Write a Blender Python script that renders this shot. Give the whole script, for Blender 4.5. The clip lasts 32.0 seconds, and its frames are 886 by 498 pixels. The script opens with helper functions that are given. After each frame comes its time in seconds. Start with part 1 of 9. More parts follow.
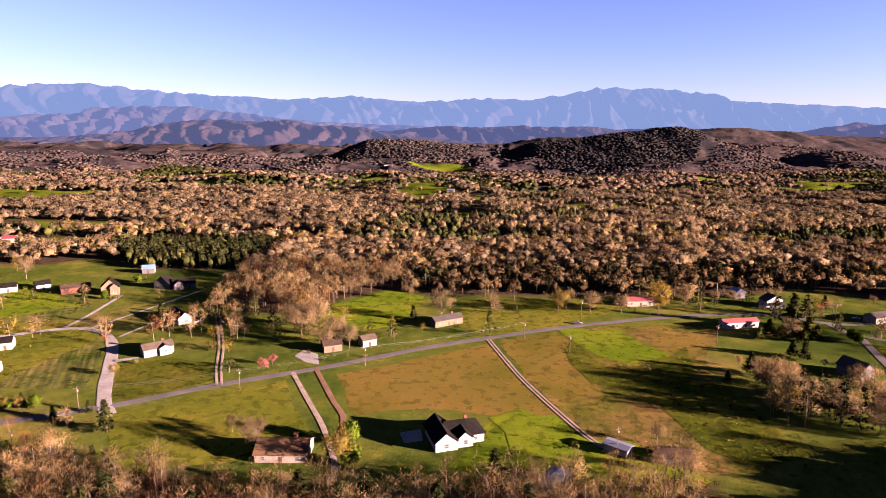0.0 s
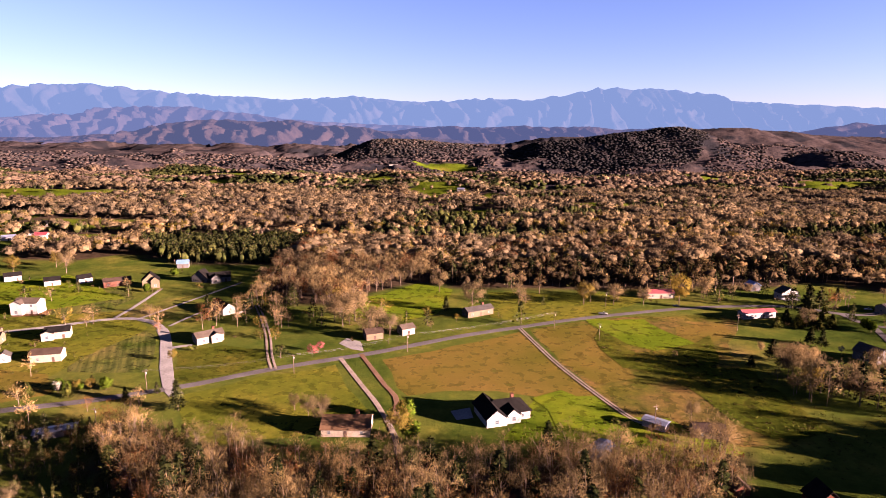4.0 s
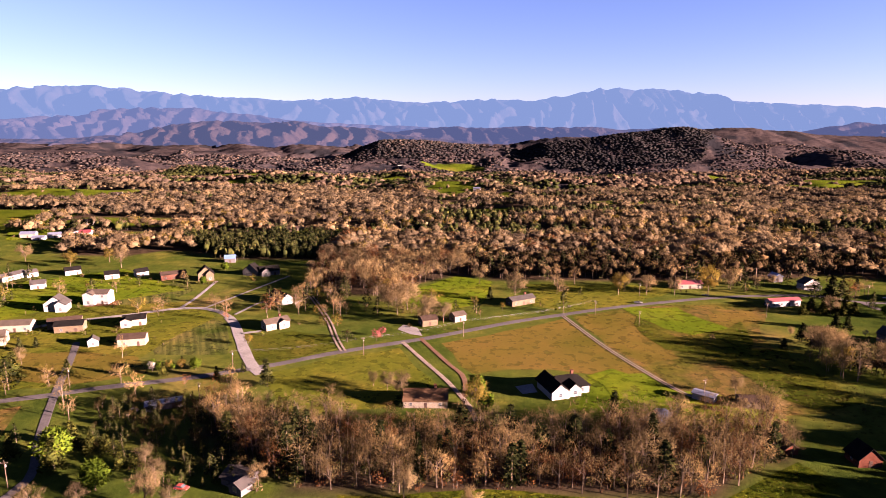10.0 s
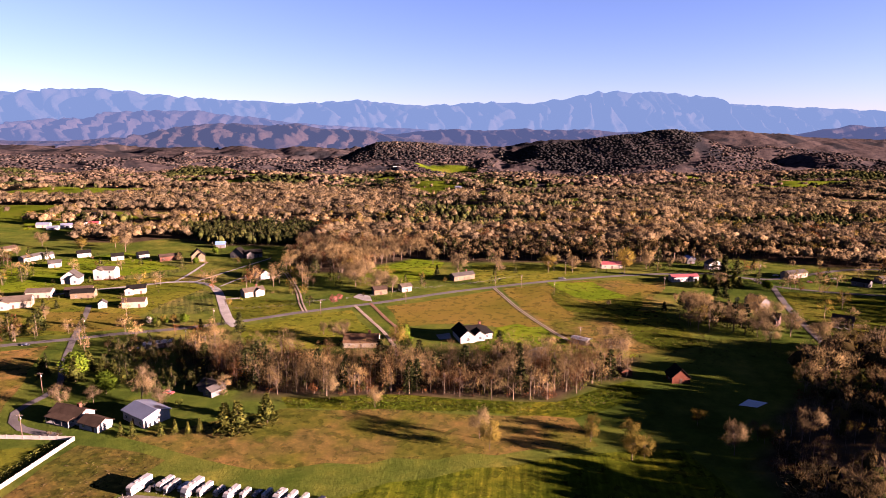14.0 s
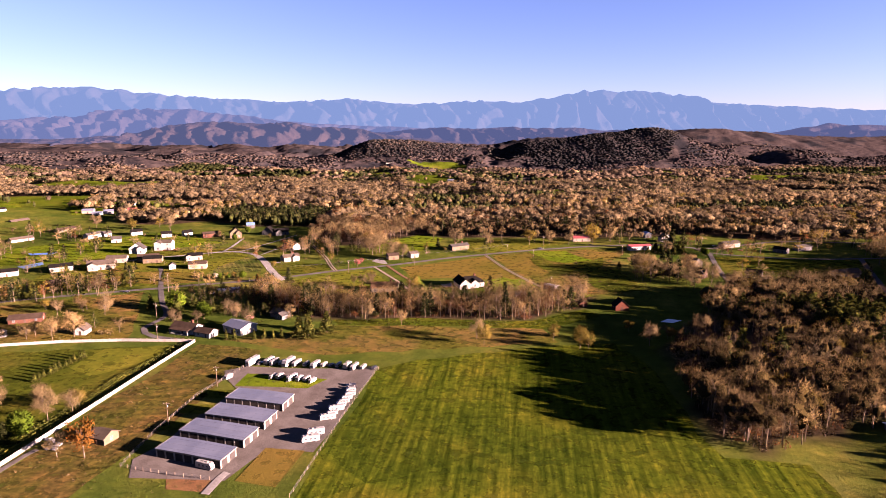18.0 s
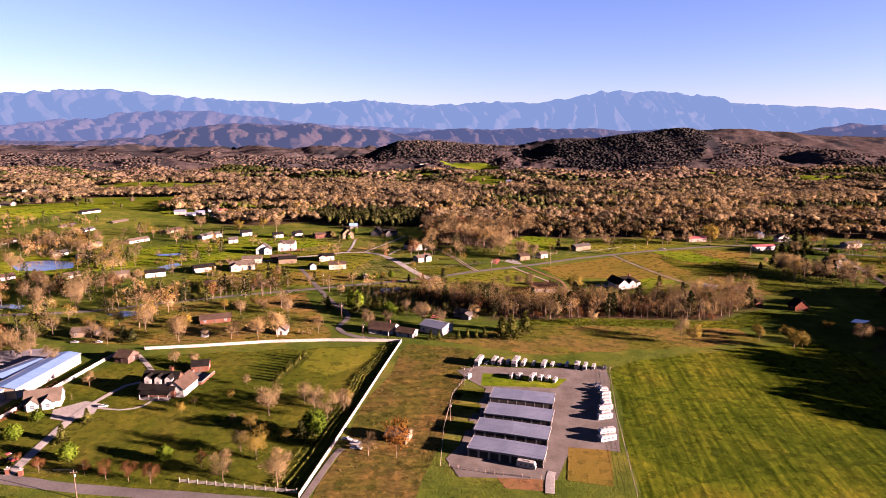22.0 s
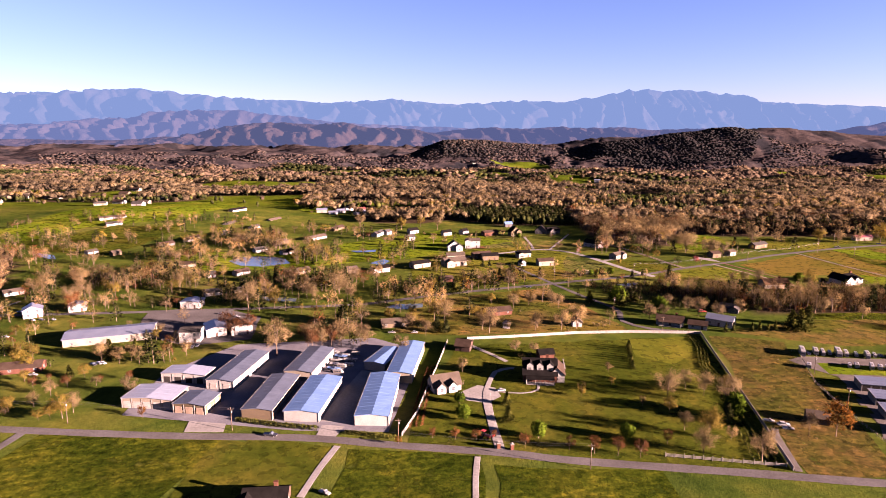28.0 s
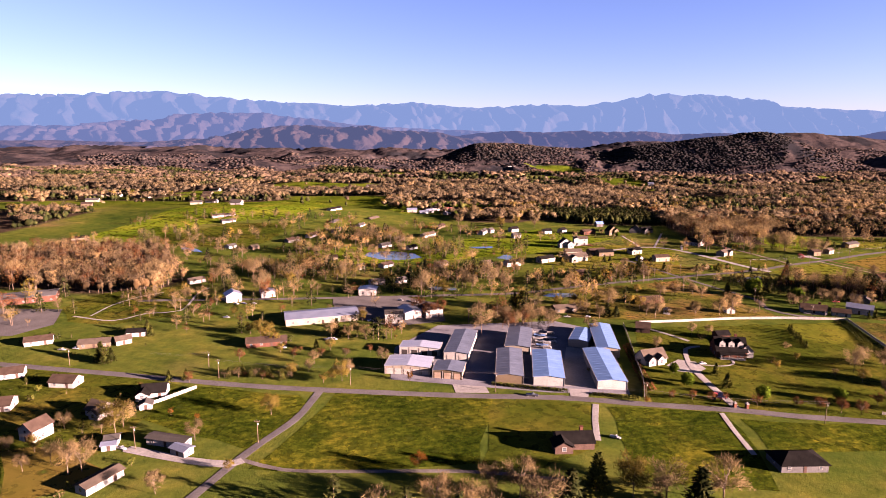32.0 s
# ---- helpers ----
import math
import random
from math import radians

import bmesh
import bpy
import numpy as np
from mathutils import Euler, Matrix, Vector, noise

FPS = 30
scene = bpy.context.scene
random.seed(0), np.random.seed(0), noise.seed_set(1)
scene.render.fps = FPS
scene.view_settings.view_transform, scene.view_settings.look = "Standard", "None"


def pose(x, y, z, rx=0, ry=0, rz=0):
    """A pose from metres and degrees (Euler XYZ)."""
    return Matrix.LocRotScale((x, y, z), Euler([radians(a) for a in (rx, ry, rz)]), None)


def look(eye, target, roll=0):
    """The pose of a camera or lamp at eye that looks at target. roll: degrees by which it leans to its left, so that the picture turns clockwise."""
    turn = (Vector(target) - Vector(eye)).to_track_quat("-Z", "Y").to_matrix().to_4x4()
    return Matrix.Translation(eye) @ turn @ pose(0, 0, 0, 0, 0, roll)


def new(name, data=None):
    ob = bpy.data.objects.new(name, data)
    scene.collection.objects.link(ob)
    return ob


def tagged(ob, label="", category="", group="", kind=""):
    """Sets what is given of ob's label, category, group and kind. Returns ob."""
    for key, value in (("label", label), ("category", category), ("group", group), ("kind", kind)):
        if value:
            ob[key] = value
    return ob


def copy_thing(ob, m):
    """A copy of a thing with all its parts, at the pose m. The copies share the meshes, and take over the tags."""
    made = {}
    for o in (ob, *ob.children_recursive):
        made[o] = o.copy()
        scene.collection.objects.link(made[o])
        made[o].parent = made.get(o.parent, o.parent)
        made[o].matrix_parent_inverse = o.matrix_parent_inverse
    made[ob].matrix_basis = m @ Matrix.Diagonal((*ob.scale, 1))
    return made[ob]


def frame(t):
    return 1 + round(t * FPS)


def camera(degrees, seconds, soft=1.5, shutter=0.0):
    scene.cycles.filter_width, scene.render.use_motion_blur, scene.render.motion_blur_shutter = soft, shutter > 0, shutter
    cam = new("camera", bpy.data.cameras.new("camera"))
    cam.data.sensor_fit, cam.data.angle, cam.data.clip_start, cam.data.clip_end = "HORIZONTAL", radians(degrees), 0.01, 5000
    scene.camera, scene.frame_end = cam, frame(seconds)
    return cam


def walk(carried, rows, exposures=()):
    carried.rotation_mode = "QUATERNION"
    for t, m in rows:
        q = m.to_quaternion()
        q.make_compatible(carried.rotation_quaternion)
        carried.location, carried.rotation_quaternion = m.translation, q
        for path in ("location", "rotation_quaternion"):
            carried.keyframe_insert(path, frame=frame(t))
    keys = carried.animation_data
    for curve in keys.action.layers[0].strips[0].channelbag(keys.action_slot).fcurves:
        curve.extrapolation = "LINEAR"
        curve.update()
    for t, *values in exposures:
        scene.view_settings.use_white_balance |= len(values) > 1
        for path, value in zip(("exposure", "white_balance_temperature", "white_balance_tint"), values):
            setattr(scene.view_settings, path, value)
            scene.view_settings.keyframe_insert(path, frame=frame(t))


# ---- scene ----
# ================= camera =================
cam = camera(70.8, 32.0, soft=0.7)
PATH = [  # seconds, x, y, z, tilt, lean, turn
    (0, 30.82, 29.70, 84.34, 78.39, 0.19, 1.45),
    (0.5, 29.25, 27.95, 84.47, 78.38, 0.20, 1.45),
    (1, 27.64, 26.42, 84.49, 78.39, 0.19, 1.45),
    (1.5, 25.79, 24.81, 84.44, 78.39, 0.19, 1.44),
    (2, 24.08, 23.24, 84.44, 78.39, 0.19, 1.43),
    (2.5, 22.05, 20.98, 84.48, 78.38, 0.19, 1.42),
    (3, 20.47, 19.39, 84.45, 78.38, 0.20, 1.40),
    (3.5, 18.59, 17.78, 84.35, 78.39, 0.20, 1.39),
    (4.5, 15.11, 14.71, 84.17, 78.41, 0.18, 1.40),
    (5.5, 11.79, 11.75, 84.09, 78.44, 0.15, 1.43),
    (6, 10.08, 10.26, 84.10, 78.44, 0.14, 1.43),
    (6.5, 8.19, 8.59, 84.18, 78.43, 0.14, 1.42),
    (7, 6.54, 6.98, 84.32, 78.41, 0.13, 1.42),
    (7.5, 4.62, 5.09, 84.44, 78.40, 0.12, 1.42),
    (8, 2.89, 3.62, 84.47, 78.40, 0.11, 1.42),
    (8.5, 1.29, 2.06, 84.47, 78.41, 0.10, 1.42),
    (9, -0.57, 0.30, 84.47, 78.43, 0.08, 1.42),
    (9.5, -2.31, -1.11, 84.47, 78.44, 0.06, 1.41),
    (10, -3.88, -2.79, 84.50, 78.45, 0.04, 1.41),
    (10.5, -5.82, -4.47, 84.54, 78.45, -0.01, 1.41),
    (11, -7.50, -6.19, 84.57, 78.46, -0.08, 1.43),
    (11.5, -9.14, -7.79, 84.58, 78.47, -0.15, 1.48),
    (12, -10.11, -9.54, 84.59, 78.53, -0.15, 1.57),
    (12.5, -10.39, -17.69, 84.61, 78.63, -0.09, 1.68),
    (13, -1.26, -30.09, 84.65, 78.71, -0.01, 1.76),
    (13.5, 11.62, -43.40, 84.82, 78.71, 0.04, 1.79),
    (14, 25.47, -57.11, 85.16, 78.67, 0.07, 1.75),
    (14.5, 39.17, -70.74, 85.59, 78.64, 0.11, 1.67),
    (15, 52.38, -85.05, 85.71, 78.62, 0.11, 1.47),
    (15.5, 62.04, -99.67, 85.40, 78.61, 0.06, 1.13),
    (16, 64.35, -113.06, 84.96, 78.59, 0.01, 0.81),
    (16.5, 55.47, -123.66, 84.70, 78.57, 0.01, 0.65),
    (17, 39.73, -132.36, 84.64, 78.54, 0.04, 0.62),
    (17.5, 29.73, -134.19, 84.69, 78.53, 0.06, 0.63),
    (18, 20.07, -135.07, 84.81, 78.53, 0.06, 0.68),
    (18.5, 10.36, -135.77, 84.86, 78.54, 0.05, 0.74),
    (19, 0.25, -135.67, 84.76, 78.55, 0.03, 0.81),
    (19.5, -9.43, -135.75, 84.58, 78.57, 0.02, 0.88),
    (20, -19.38, -135.76, 84.40, 78.59, 0.01, 0.95),
    (20.5, -29.28, -135.37, 84.26, 78.62, -0.01, 1.02),
    (21, -39.11, -135.61, 84.22, 78.64, -0.05, 1.10),
    (21.5, -48.79, -135.90, 84.27, 78.64, -0.09, 1.20),
    (22, -58.54, -136.46, 84.40, 78.63, -0.10, 1.29),
    (22.5, -68.61, -137.45, 84.62, 78.61, -0.08, 1.36),
    (23, -78.69, -138.53, 84.86, 78.59, -0.05, 1.45),
    (23.5, -88.64, -139.70, 85.04, 78.57, -0.02, 1.55),
    (24, -98.57, -140.51, 85.11, 78.57, 0.00, 1.67),
    (24.5, -108.40, -141.57, 85.17, 78.57, 0.03, 1.78),
    (25, -118.44, -142.12, 85.30, 78.56, 0.04, 1.89),
    (25.5, -128.21, -143.21, 85.53, 78.55, 0.04, 2.00),
    (26.5, -147.47, -147.53, 85.96, 78.52, -0.04, 2.15),
    (27.5, -167.15, -152.69, 86.36, 78.51, -0.13, 2.25),
    (28, -177.34, -154.63, 86.56, 78.52, -0.12, 2.31),
    (28.5, -187.50, -156.81, 86.77, 78.54, -0.14, 2.39),
    (29, -197.22, -159.03, 86.93, 78.58, -0.17, 2.50),
    (29.5, -207.16, -162.16, 87.10, 78.63, -0.19, 2.65),
    (30, -216.85, -165.69, 87.36, 78.66, -0.18, 2.80),
    (30.5, -225.74, -170.19, 87.64, 78.68, -0.11, 2.93),
    (31, -234.63, -176.20, 87.84, 78.71, -0.01, 3.01),
    (31.5, -243.44, -183.10, 87.99, 78.76, 0.08, 3.10),
    (32, -251.35, -189.93, 88.15, 78.79, 0.13, 3.22),
]
walk(cam, [(t, pose(x, y, z, rx, 0, rz) @ pose(0, 0, 0, 0, 0, lean)) for t, x, y, z, rx, lean, rz in PATH], [(0, 1.75, 6170, 62), (32, 1.75, 6170, 62)])

# ================= light =================
SUN_FROM = Vector((0.955, -0.295, 0.202)).normalized()
world = bpy.data.worlds.new("evening_sky")
scene.world = world
world.use_nodes = True
sky = world.node_tree.nodes.new("ShaderNodeTexSky")
sky.sky_type, sky.sun_disc = "NISHITA", False
sky.sun_elevation = math.asin(SUN_FROM.z)
sky.sun_rotation = math.atan2(SUN_FROM.x, SUN_FROM.y)
sky.air_density, sky.dust_density, sky.ozone_density = 0.9, 0.35, 3.0
sky.altitude = 1500
world.node_tree.links.new(sky.outputs[0], world.node_tree.nodes["Background"].inputs[0])
world.node_tree.nodes["Background"].inputs[1].default_value = 0.061
sun_data = bpy.data.lights.new("sun", "SUN")
sun_data.energy, sun_data.angle, sun_data.color = 38.8, radians(0.5), (1.0, 0.79, 0.49)
sun = new("sun", sun_data)
sun.matrix_world = look(SUN_FROM * 500, (0, 0, 0))

# ================= helpers of this scene =================


def node_mat(name):
    m = bpy.data.materials.new(name)
    m.use_nodes = True
    nt = m.node_tree
    b = nt.nodes["Principled BSDF"]
    b.inputs["Specular IOR Level"].default_value = 0.25
    return m, nt, b


def ramp_node(nt, fac, stops):
    r = nt.nodes.new("ShaderNodeValToRGB")
    el = r.color_ramp.elements
    while len(el) < len(stops):
        el.new(0.5)
    for e, (p, c) in zip(el, stops):
        e.position, e.color = p, (*c, 1)
    nt.links.new(fac, r.inputs[0])
    return r.outputs[0]


def noise_node(nt, scale, detail=4.0, rough=0.55, vec=None, dim="3D"):
    n = nt.nodes.new("ShaderNodeTexNoise")
    n.noise_dimensions = dim
    n.inputs["Scale"].default_value = scale
    n.inputs["Detail"].default_value = detail
    n.inputs["Roughness"].default_value = rough
    if vec is None:
        vec = nt.nodes.new("ShaderNodeNewGeometry").outputs["Position"]
    nt.links.new(vec, n.inputs["Vector"])
    return n.outputs[0]


def mix_node(nt, fac, a, b, how="MIX"):
    m = nt.nodes.new("ShaderNodeMix")
    m.data_type, m.blend_type = "RGBA", how
    for sock, v in ((m.inputs[0], fac), (m.inputs[6], a), (m.inputs[7], b)):
        if isinstance(v, (int, float)):
            sock.default_value = v
        elif isinstance(v, tuple):
            sock.default_value = (*v, 1)
        else:
            nt.links.new(v, sock)
    return m.outputs[2]


def math_node(nt, op, a, b=0.0, clamp=False):
    m = nt.nodes.new("ShaderNodeMath")
    m.operation, m.use_clamp = op, clamp
    for sock, v in zip(m.inputs, (a, b)):
        if isinstance(v, (int, float)):
            sock.default_value = v
        else:
            nt.links.new(v, sock)
    return m.outputs[0]


def bump_node(nt, bsdf, height, strength=0.3, dist=0.1):
    b = nt.nodes.new("ShaderNodeBump")
    b.inputs["Strength"].default_value, b.inputs["Distance"].default_value = strength, dist
    nt.links.new(height, b.inputs["Height"])
    nt.links.new(b.outputs[0], bsdf.inputs["Normal"])


def surface(name, stops, scale, rough=0.8, fine=None, bump=0.0, dist=0.05, metal=0.0, spec=0.0, rand=0.0, tint=None):
    """A weathered surface: colours by a noise at one scale, darkened and lightened by a finer one."""
    m, nt, b = node_mat(name)
    c = ramp_node(nt, noise_node(nt, scale), stops)
    f = noise_node(nt, fine or scale * 9, 3.0)
    c = mix_node(nt, 0.55, c, ramp_node(nt, f, [(0.25, (0.55, 0.55, 0.55)), (0.75, (1.35, 1.35, 1.35))]), "MULTIPLY")
    if rand:
        info = nt.nodes.new("ShaderNodeObjectInfo")
        c = mix_node(nt, rand, c, ramp_node(nt, info.outputs["Random"], [(0, (0.6, 0.6, 0.62)), (1, (1.25, 1.2, 1.1))]), "MULTIPLY")
    nt.links.new(c, b.inputs["Base Color"])
    b.inputs["Roughness"].default_value, b.inputs["Metallic"].default_value = rough, metal
    b.inputs["Specular IOR Level"].default_value = spec
    if bump:
        bump_node(nt, b, f, bump, dist)
    return m


def leafy(name, cols, rough=0.85, patch=0.05, through_light=0.0):
    """Twigs or leaves: each sliver has its own shade, each tree its own hue."""
    m, nt, b = node_mat(name)
    g = nt.nodes.new("ShaderNodeNewGeometry")
    n = len(cols)
    isl = ramp_node(nt, g.outputs["Random Per Island"], [(i / max(n - 1, 1), c) for i, c in enumerate(cols)])
    big = ramp_node(nt, noise_node(nt, patch, 2.0), [(0.3, (0.72, 0.70, 0.72)), (0.5, (1.0, 1.0, 1.0)), (0.7, (1.3, 1.2, 1.05))])
    wide = ramp_node(nt, noise_node(nt, patch * 0.28, 3.0), [(0.32, (0.55, 0.56, 0.62)), (0.5, (1.0, 1.0, 1.0)), (0.68, (1.35, 1.28, 1.15))])
    c = mix_node(nt, 1.0, mix_node(nt, 1.0, isl, big, "MULTIPLY"), wide, "MULTIPLY")
    own = nt.nodes.new("ShaderNodeAttribute")
    own.attribute_name = "shade"
    c = mix_node(nt, 1.0, c, ramp_node(nt, own.outputs["Fac"], [(0.0, (1.0, 1.0, 1.0)), (0.04, (0.60, 0.60, 0.63)), (0.5, (0.97, 0.97, 0.97)), (1.0, (1.4, 1.34, 1.25))]), "MULTIPLY")
    info = nt.nodes.new("ShaderNodeObjectInfo")
    c = mix_node(nt, 0.8, c, ramp_node(nt, info.outputs["Random"], [(0.0, (0.72, 0.74, 0.76)), (1.0, (1.25, 1.2, 1.12))]), "MULTIPLY")
    nt.links.new(c, b.inputs["Base Color"])
    b.inputs["Roughness"].default_value = rough
    b.inputs["Specular IOR Level"].default_value = 0.0
    if through_light:
        tr = nt.nodes.new("ShaderNodeBsdfTranslucent")
        nt.links.new(c, tr.inputs["Color"])
        mx = nt.nodes.new("ShaderNodeMixShader")
        mx.inputs[0].default_value = through_light
        nt.links.new(b.outputs[0], mx.inputs[1])
        nt.links.new(tr.outputs[0], mx.inputs[2])
        nt.links.new(mx.outputs[0], nt.nodes["Material Output"].inputs["Surface"])
    return m


def smooth(e0, e1, x):
    t = np.clip((x - e0) / (e1 - e0), 0, 1)
    return t * t * (3 - 2 * t)


def hash2(i, j, s):
    v = np.sin(i * 127.1 + j * 311.7 + s * 74.7) * 43758.5453
    return v - np.floor(v)


def vnoise(x, y, s=0.0):
    """Value noise on arrays, 0 to 1."""
    i, j = np.floor(x), np.floor(y)
    u, v = x - i, y - j
    u, v = u * u * (3 - 2 * u), v * v * (3 - 2 * v)
    a, b = hash2(i, j, s), hash2(i + 1, j, s)
    c, d = hash2(i, j + 1, s), hash2(i + 1, j + 1, s)
    return (a * (1 - u) + b * u) * (1 - v) + (c * (1 - u) + d * u) * v


def fbm(x, y, s=0.0, octaves=4):
    t, a, n = 0.0, 0.5, 0.0
    for k in range(octaves):
        t = t + a * vnoise(x * 2**k, y * 2**k, s + k * 3.1)
        n += a
        a *= 0.5
    return t / n


def inside(x, y, poly):
    """Which points lie inside a polygon."""
    x, y = np.asarray(x, float), np.asarray(y, float)
    r = np.zeros(x.shape, bool)
    for (x0, y0), (x1, y1) in zip(poly, poly[1:] + poly[:1]):
        if y0 != y1:
            r ^= ((y0 > y) != (y1 > y)) & (x < (x1 - x0) * (y - y0) / (y1 - y0) + x0)
    return r


def mesh_from(name, verts, faces, mats, index=None, flat=True):
    me = bpy.data.meshes.new(name)
    me.from_pydata([tuple(v) for v in verts], [], [tuple(f) for f in faces])
    for m in mats:
        me.materials.append(m)
    if index is not None:
        me.polygons.foreach_set("material_index", np.asarray(index, np.int32))
    if not flat:
        me.polygons.foreach_set("use_smooth", np.ones(len(me.polygons), bool))
    me.update()
    return me


def crown_normals(t, s, mid=0.5, own=0.75):
    """Turn the slivers of a crown outward and round off its shading; wood keeps its own faces."""
    face = np.cross(t[:, 1] - t[:, 0], t[:, 2] - t[:, 0])
    face /= np.linalg.norm(face, axis=1, keepdims=True) + 1e-12
    out = t - np.array([0, 0, mid])
    out /= np.linalg.norm(out, axis=2, keepdims=True) + 1e-9
    flip = (s > 0) & ((face * out.mean(1)).sum(1) < 0)
    t = np.where(flip[:, None, None], t[:, [0, 2, 1]], t)
    out = np.where(flip[:, None, None], out[:, [0, 2, 1]], out)
    face = np.where(flip[:, None], -face, face)
    soft = np.where((s > 0)[:, None, None], out + face[:, None] * own, face[:, None] + 0 * out)
    return t, soft / (np.linalg.norm(soft, axis=2, keepdims=True) + 1e-9)


def tri_mesh(name, tris, mats, index, normals=None):
    """A mesh of loose slivers from an array (n, 3, 3)."""
    n = len(tris)
    me = bpy.data.meshes.new(name)
    me.vertices.add(n * 3)
    me.vertices.foreach_set("co", np.ascontiguousarray(tris, np.float32).ravel())
    me.loops.add(n * 3)
    me.loops.foreach_set("vertex_index", np.arange(n * 3, dtype=np.int32))
    me.polygons.add(n)
    me.polygons.foreach_set("loop_start", np.arange(0, n * 3, 3, dtype=np.int32))
    for m in mats:
        me.materials.append(m)
    me.polygons.foreach_set("material_index", np.asarray(index, np.int32))
    me.update(calc_edges=True)
    if normals is not None:
        me.polygons.foreach_set("use_smooth", np.ones(n, bool))
        me.attributes.new("custom_normal", "FLOAT_VECTOR", "POINT").data.foreach_set("vector", np.ascontiguousarray(normals, np.float32).ravel())
    return me


def part(name, bm, material, parent, label=""):
    """Links a bmesh as one mesh object under a thing or a part."""
    me = bpy.data.meshes.new(name)
    bm.to_mesh(me)
    bm.free()
    me.materials.append(material)
    ob = new(name, me)
    ob.parent = parent
    return tagged(ob, label)


def shared(name, me, parent, x=0.0, y=0.0, z=0.0, rz=0.0):
    """One more object on a mesh that others use too."""
    ob = new(name, me)
    ob.parent = parent
    ob.location, ob.rotation_euler = (x, y, z), (0, 0, rz)
    return ob


def thing(name, x, y, rot, label, category, group="", kind="", z=0.0):
    ob = new(name)
    ob.location, ob.rotation_euler = (x, y, z), (0, 0, radians(rot))
    return tagged(ob, label, category, group, kind)


def add_box(bm, x0, y0, z0, x1, y1, z1):
    v = [bm.verts.new(c) for c in ((x0, y0, z0), (x1, y0, z0), (x1, y1, z0), (x0, y1, z0), (x0, y0, z1), (x1, y0, z1), (x1, y1, z1), (x0, y1, z1))]
    for f in ((0, 3, 2, 1), (4, 5, 6, 7), (0, 1, 5, 4), (1, 2, 6, 5), (2, 3, 7, 6), (3, 0, 4, 7)):
        bm.faces.new([v[i] for i in f])
    return v


def box_bm(*c, bevel=0.0):
    bm = bmesh.new()
    add_box(bm, *c)
    if bevel:
        bmesh.ops.bevel(bm, geom=bm.edges[:], offset=bevel, segments=2, affect="EDGES", profile=0.6)
    return bm


def add_prism(bm, ring, axis_from, axis_to):
    """A solid with the cross-section ring (y, z) along x."""
    a = [bm.verts.new((axis_from, p, q)) for p, q in ring]
    b = [bm.verts.new((axis_to, p, q)) for p, q in ring]
    n = len(ring)
    bm.faces.new(a[::-1])
    bm.faces.new(b)
    for i in range(n):
        bm.faces.new((a[i], a[(i + 1) % n], b[(i + 1) % n], b[i]))


def add_tube(bm, p0, p1, r0, r1, n=6):
    p0, p1 = Vector(p0), Vector(p1)
    q = (p1 - p0).to_track_quat("Z", "Y")
    ring = lambda p, r: [bm.verts.new(p + q @ Vector((r * math.cos(a), r * math.sin(a), 0))) for a in [2 * math.pi * i / n for i in range(n)]]  # noqa: E731
    a, b = ring(p0, r0), ring(p1, r1)
    for i in range(n):
        bm.faces.new((a[i], a[(i + 1) % n], b[(i + 1) % n], b[i]))
    bm.faces.new(b)
    bm.faces.new(a[::-1])


# ================= materials =================
def grass_colour(nt):
    """Uneven pasture grass, green to tan."""
    n1, n2 = noise_node(nt, 0.013, 5.0), noise_node(nt, 0.16, 5.0)
    c = ramp_node(nt, n1, [(0.30, (0.0097, 0.0167, 0.0029)), (0.45, (0.0188, 0.0270, 0.0041)), (0.58, (0.0286, 0.0335, 0.0057)), (0.72, (0.0392, 0.0335, 0.0113))])
    return mix_node(nt, 0.7, c, ramp_node(nt, n2, [(0.25, (0.45, 0.55, 0.45)), (0.5, (1, 1, 1)), (0.75, (1.6, 1.35, 1.15))]), "MULTIPLY")


def mottle(nt, c):
    """Uneven growth: greener, paler and dry patches some metres across."""
    a = ramp_node(nt, noise_node(nt, 0.045, 6.0, 0.62), [(0.30, (0.50, 0.62, 0.60)), (0.45, (0.92, 1.0, 0.9)), (0.55, (1.08, 1.04, 1.0)), (0.68, (1.75, 1.42, 1.5))])
    b = ramp_node(nt, noise_node(nt, 0.55, 5.0, 0.7), [(0.30, (0.72, 0.76, 0.76)), (0.5, (1.0, 1.0, 1.0)), (0.70, (1.3, 1.25, 1.2))])
    return mix_node(nt, 0.75, mix_node(nt, 0.85, c, a, "MULTIPLY"), b, "MULTIPLY")


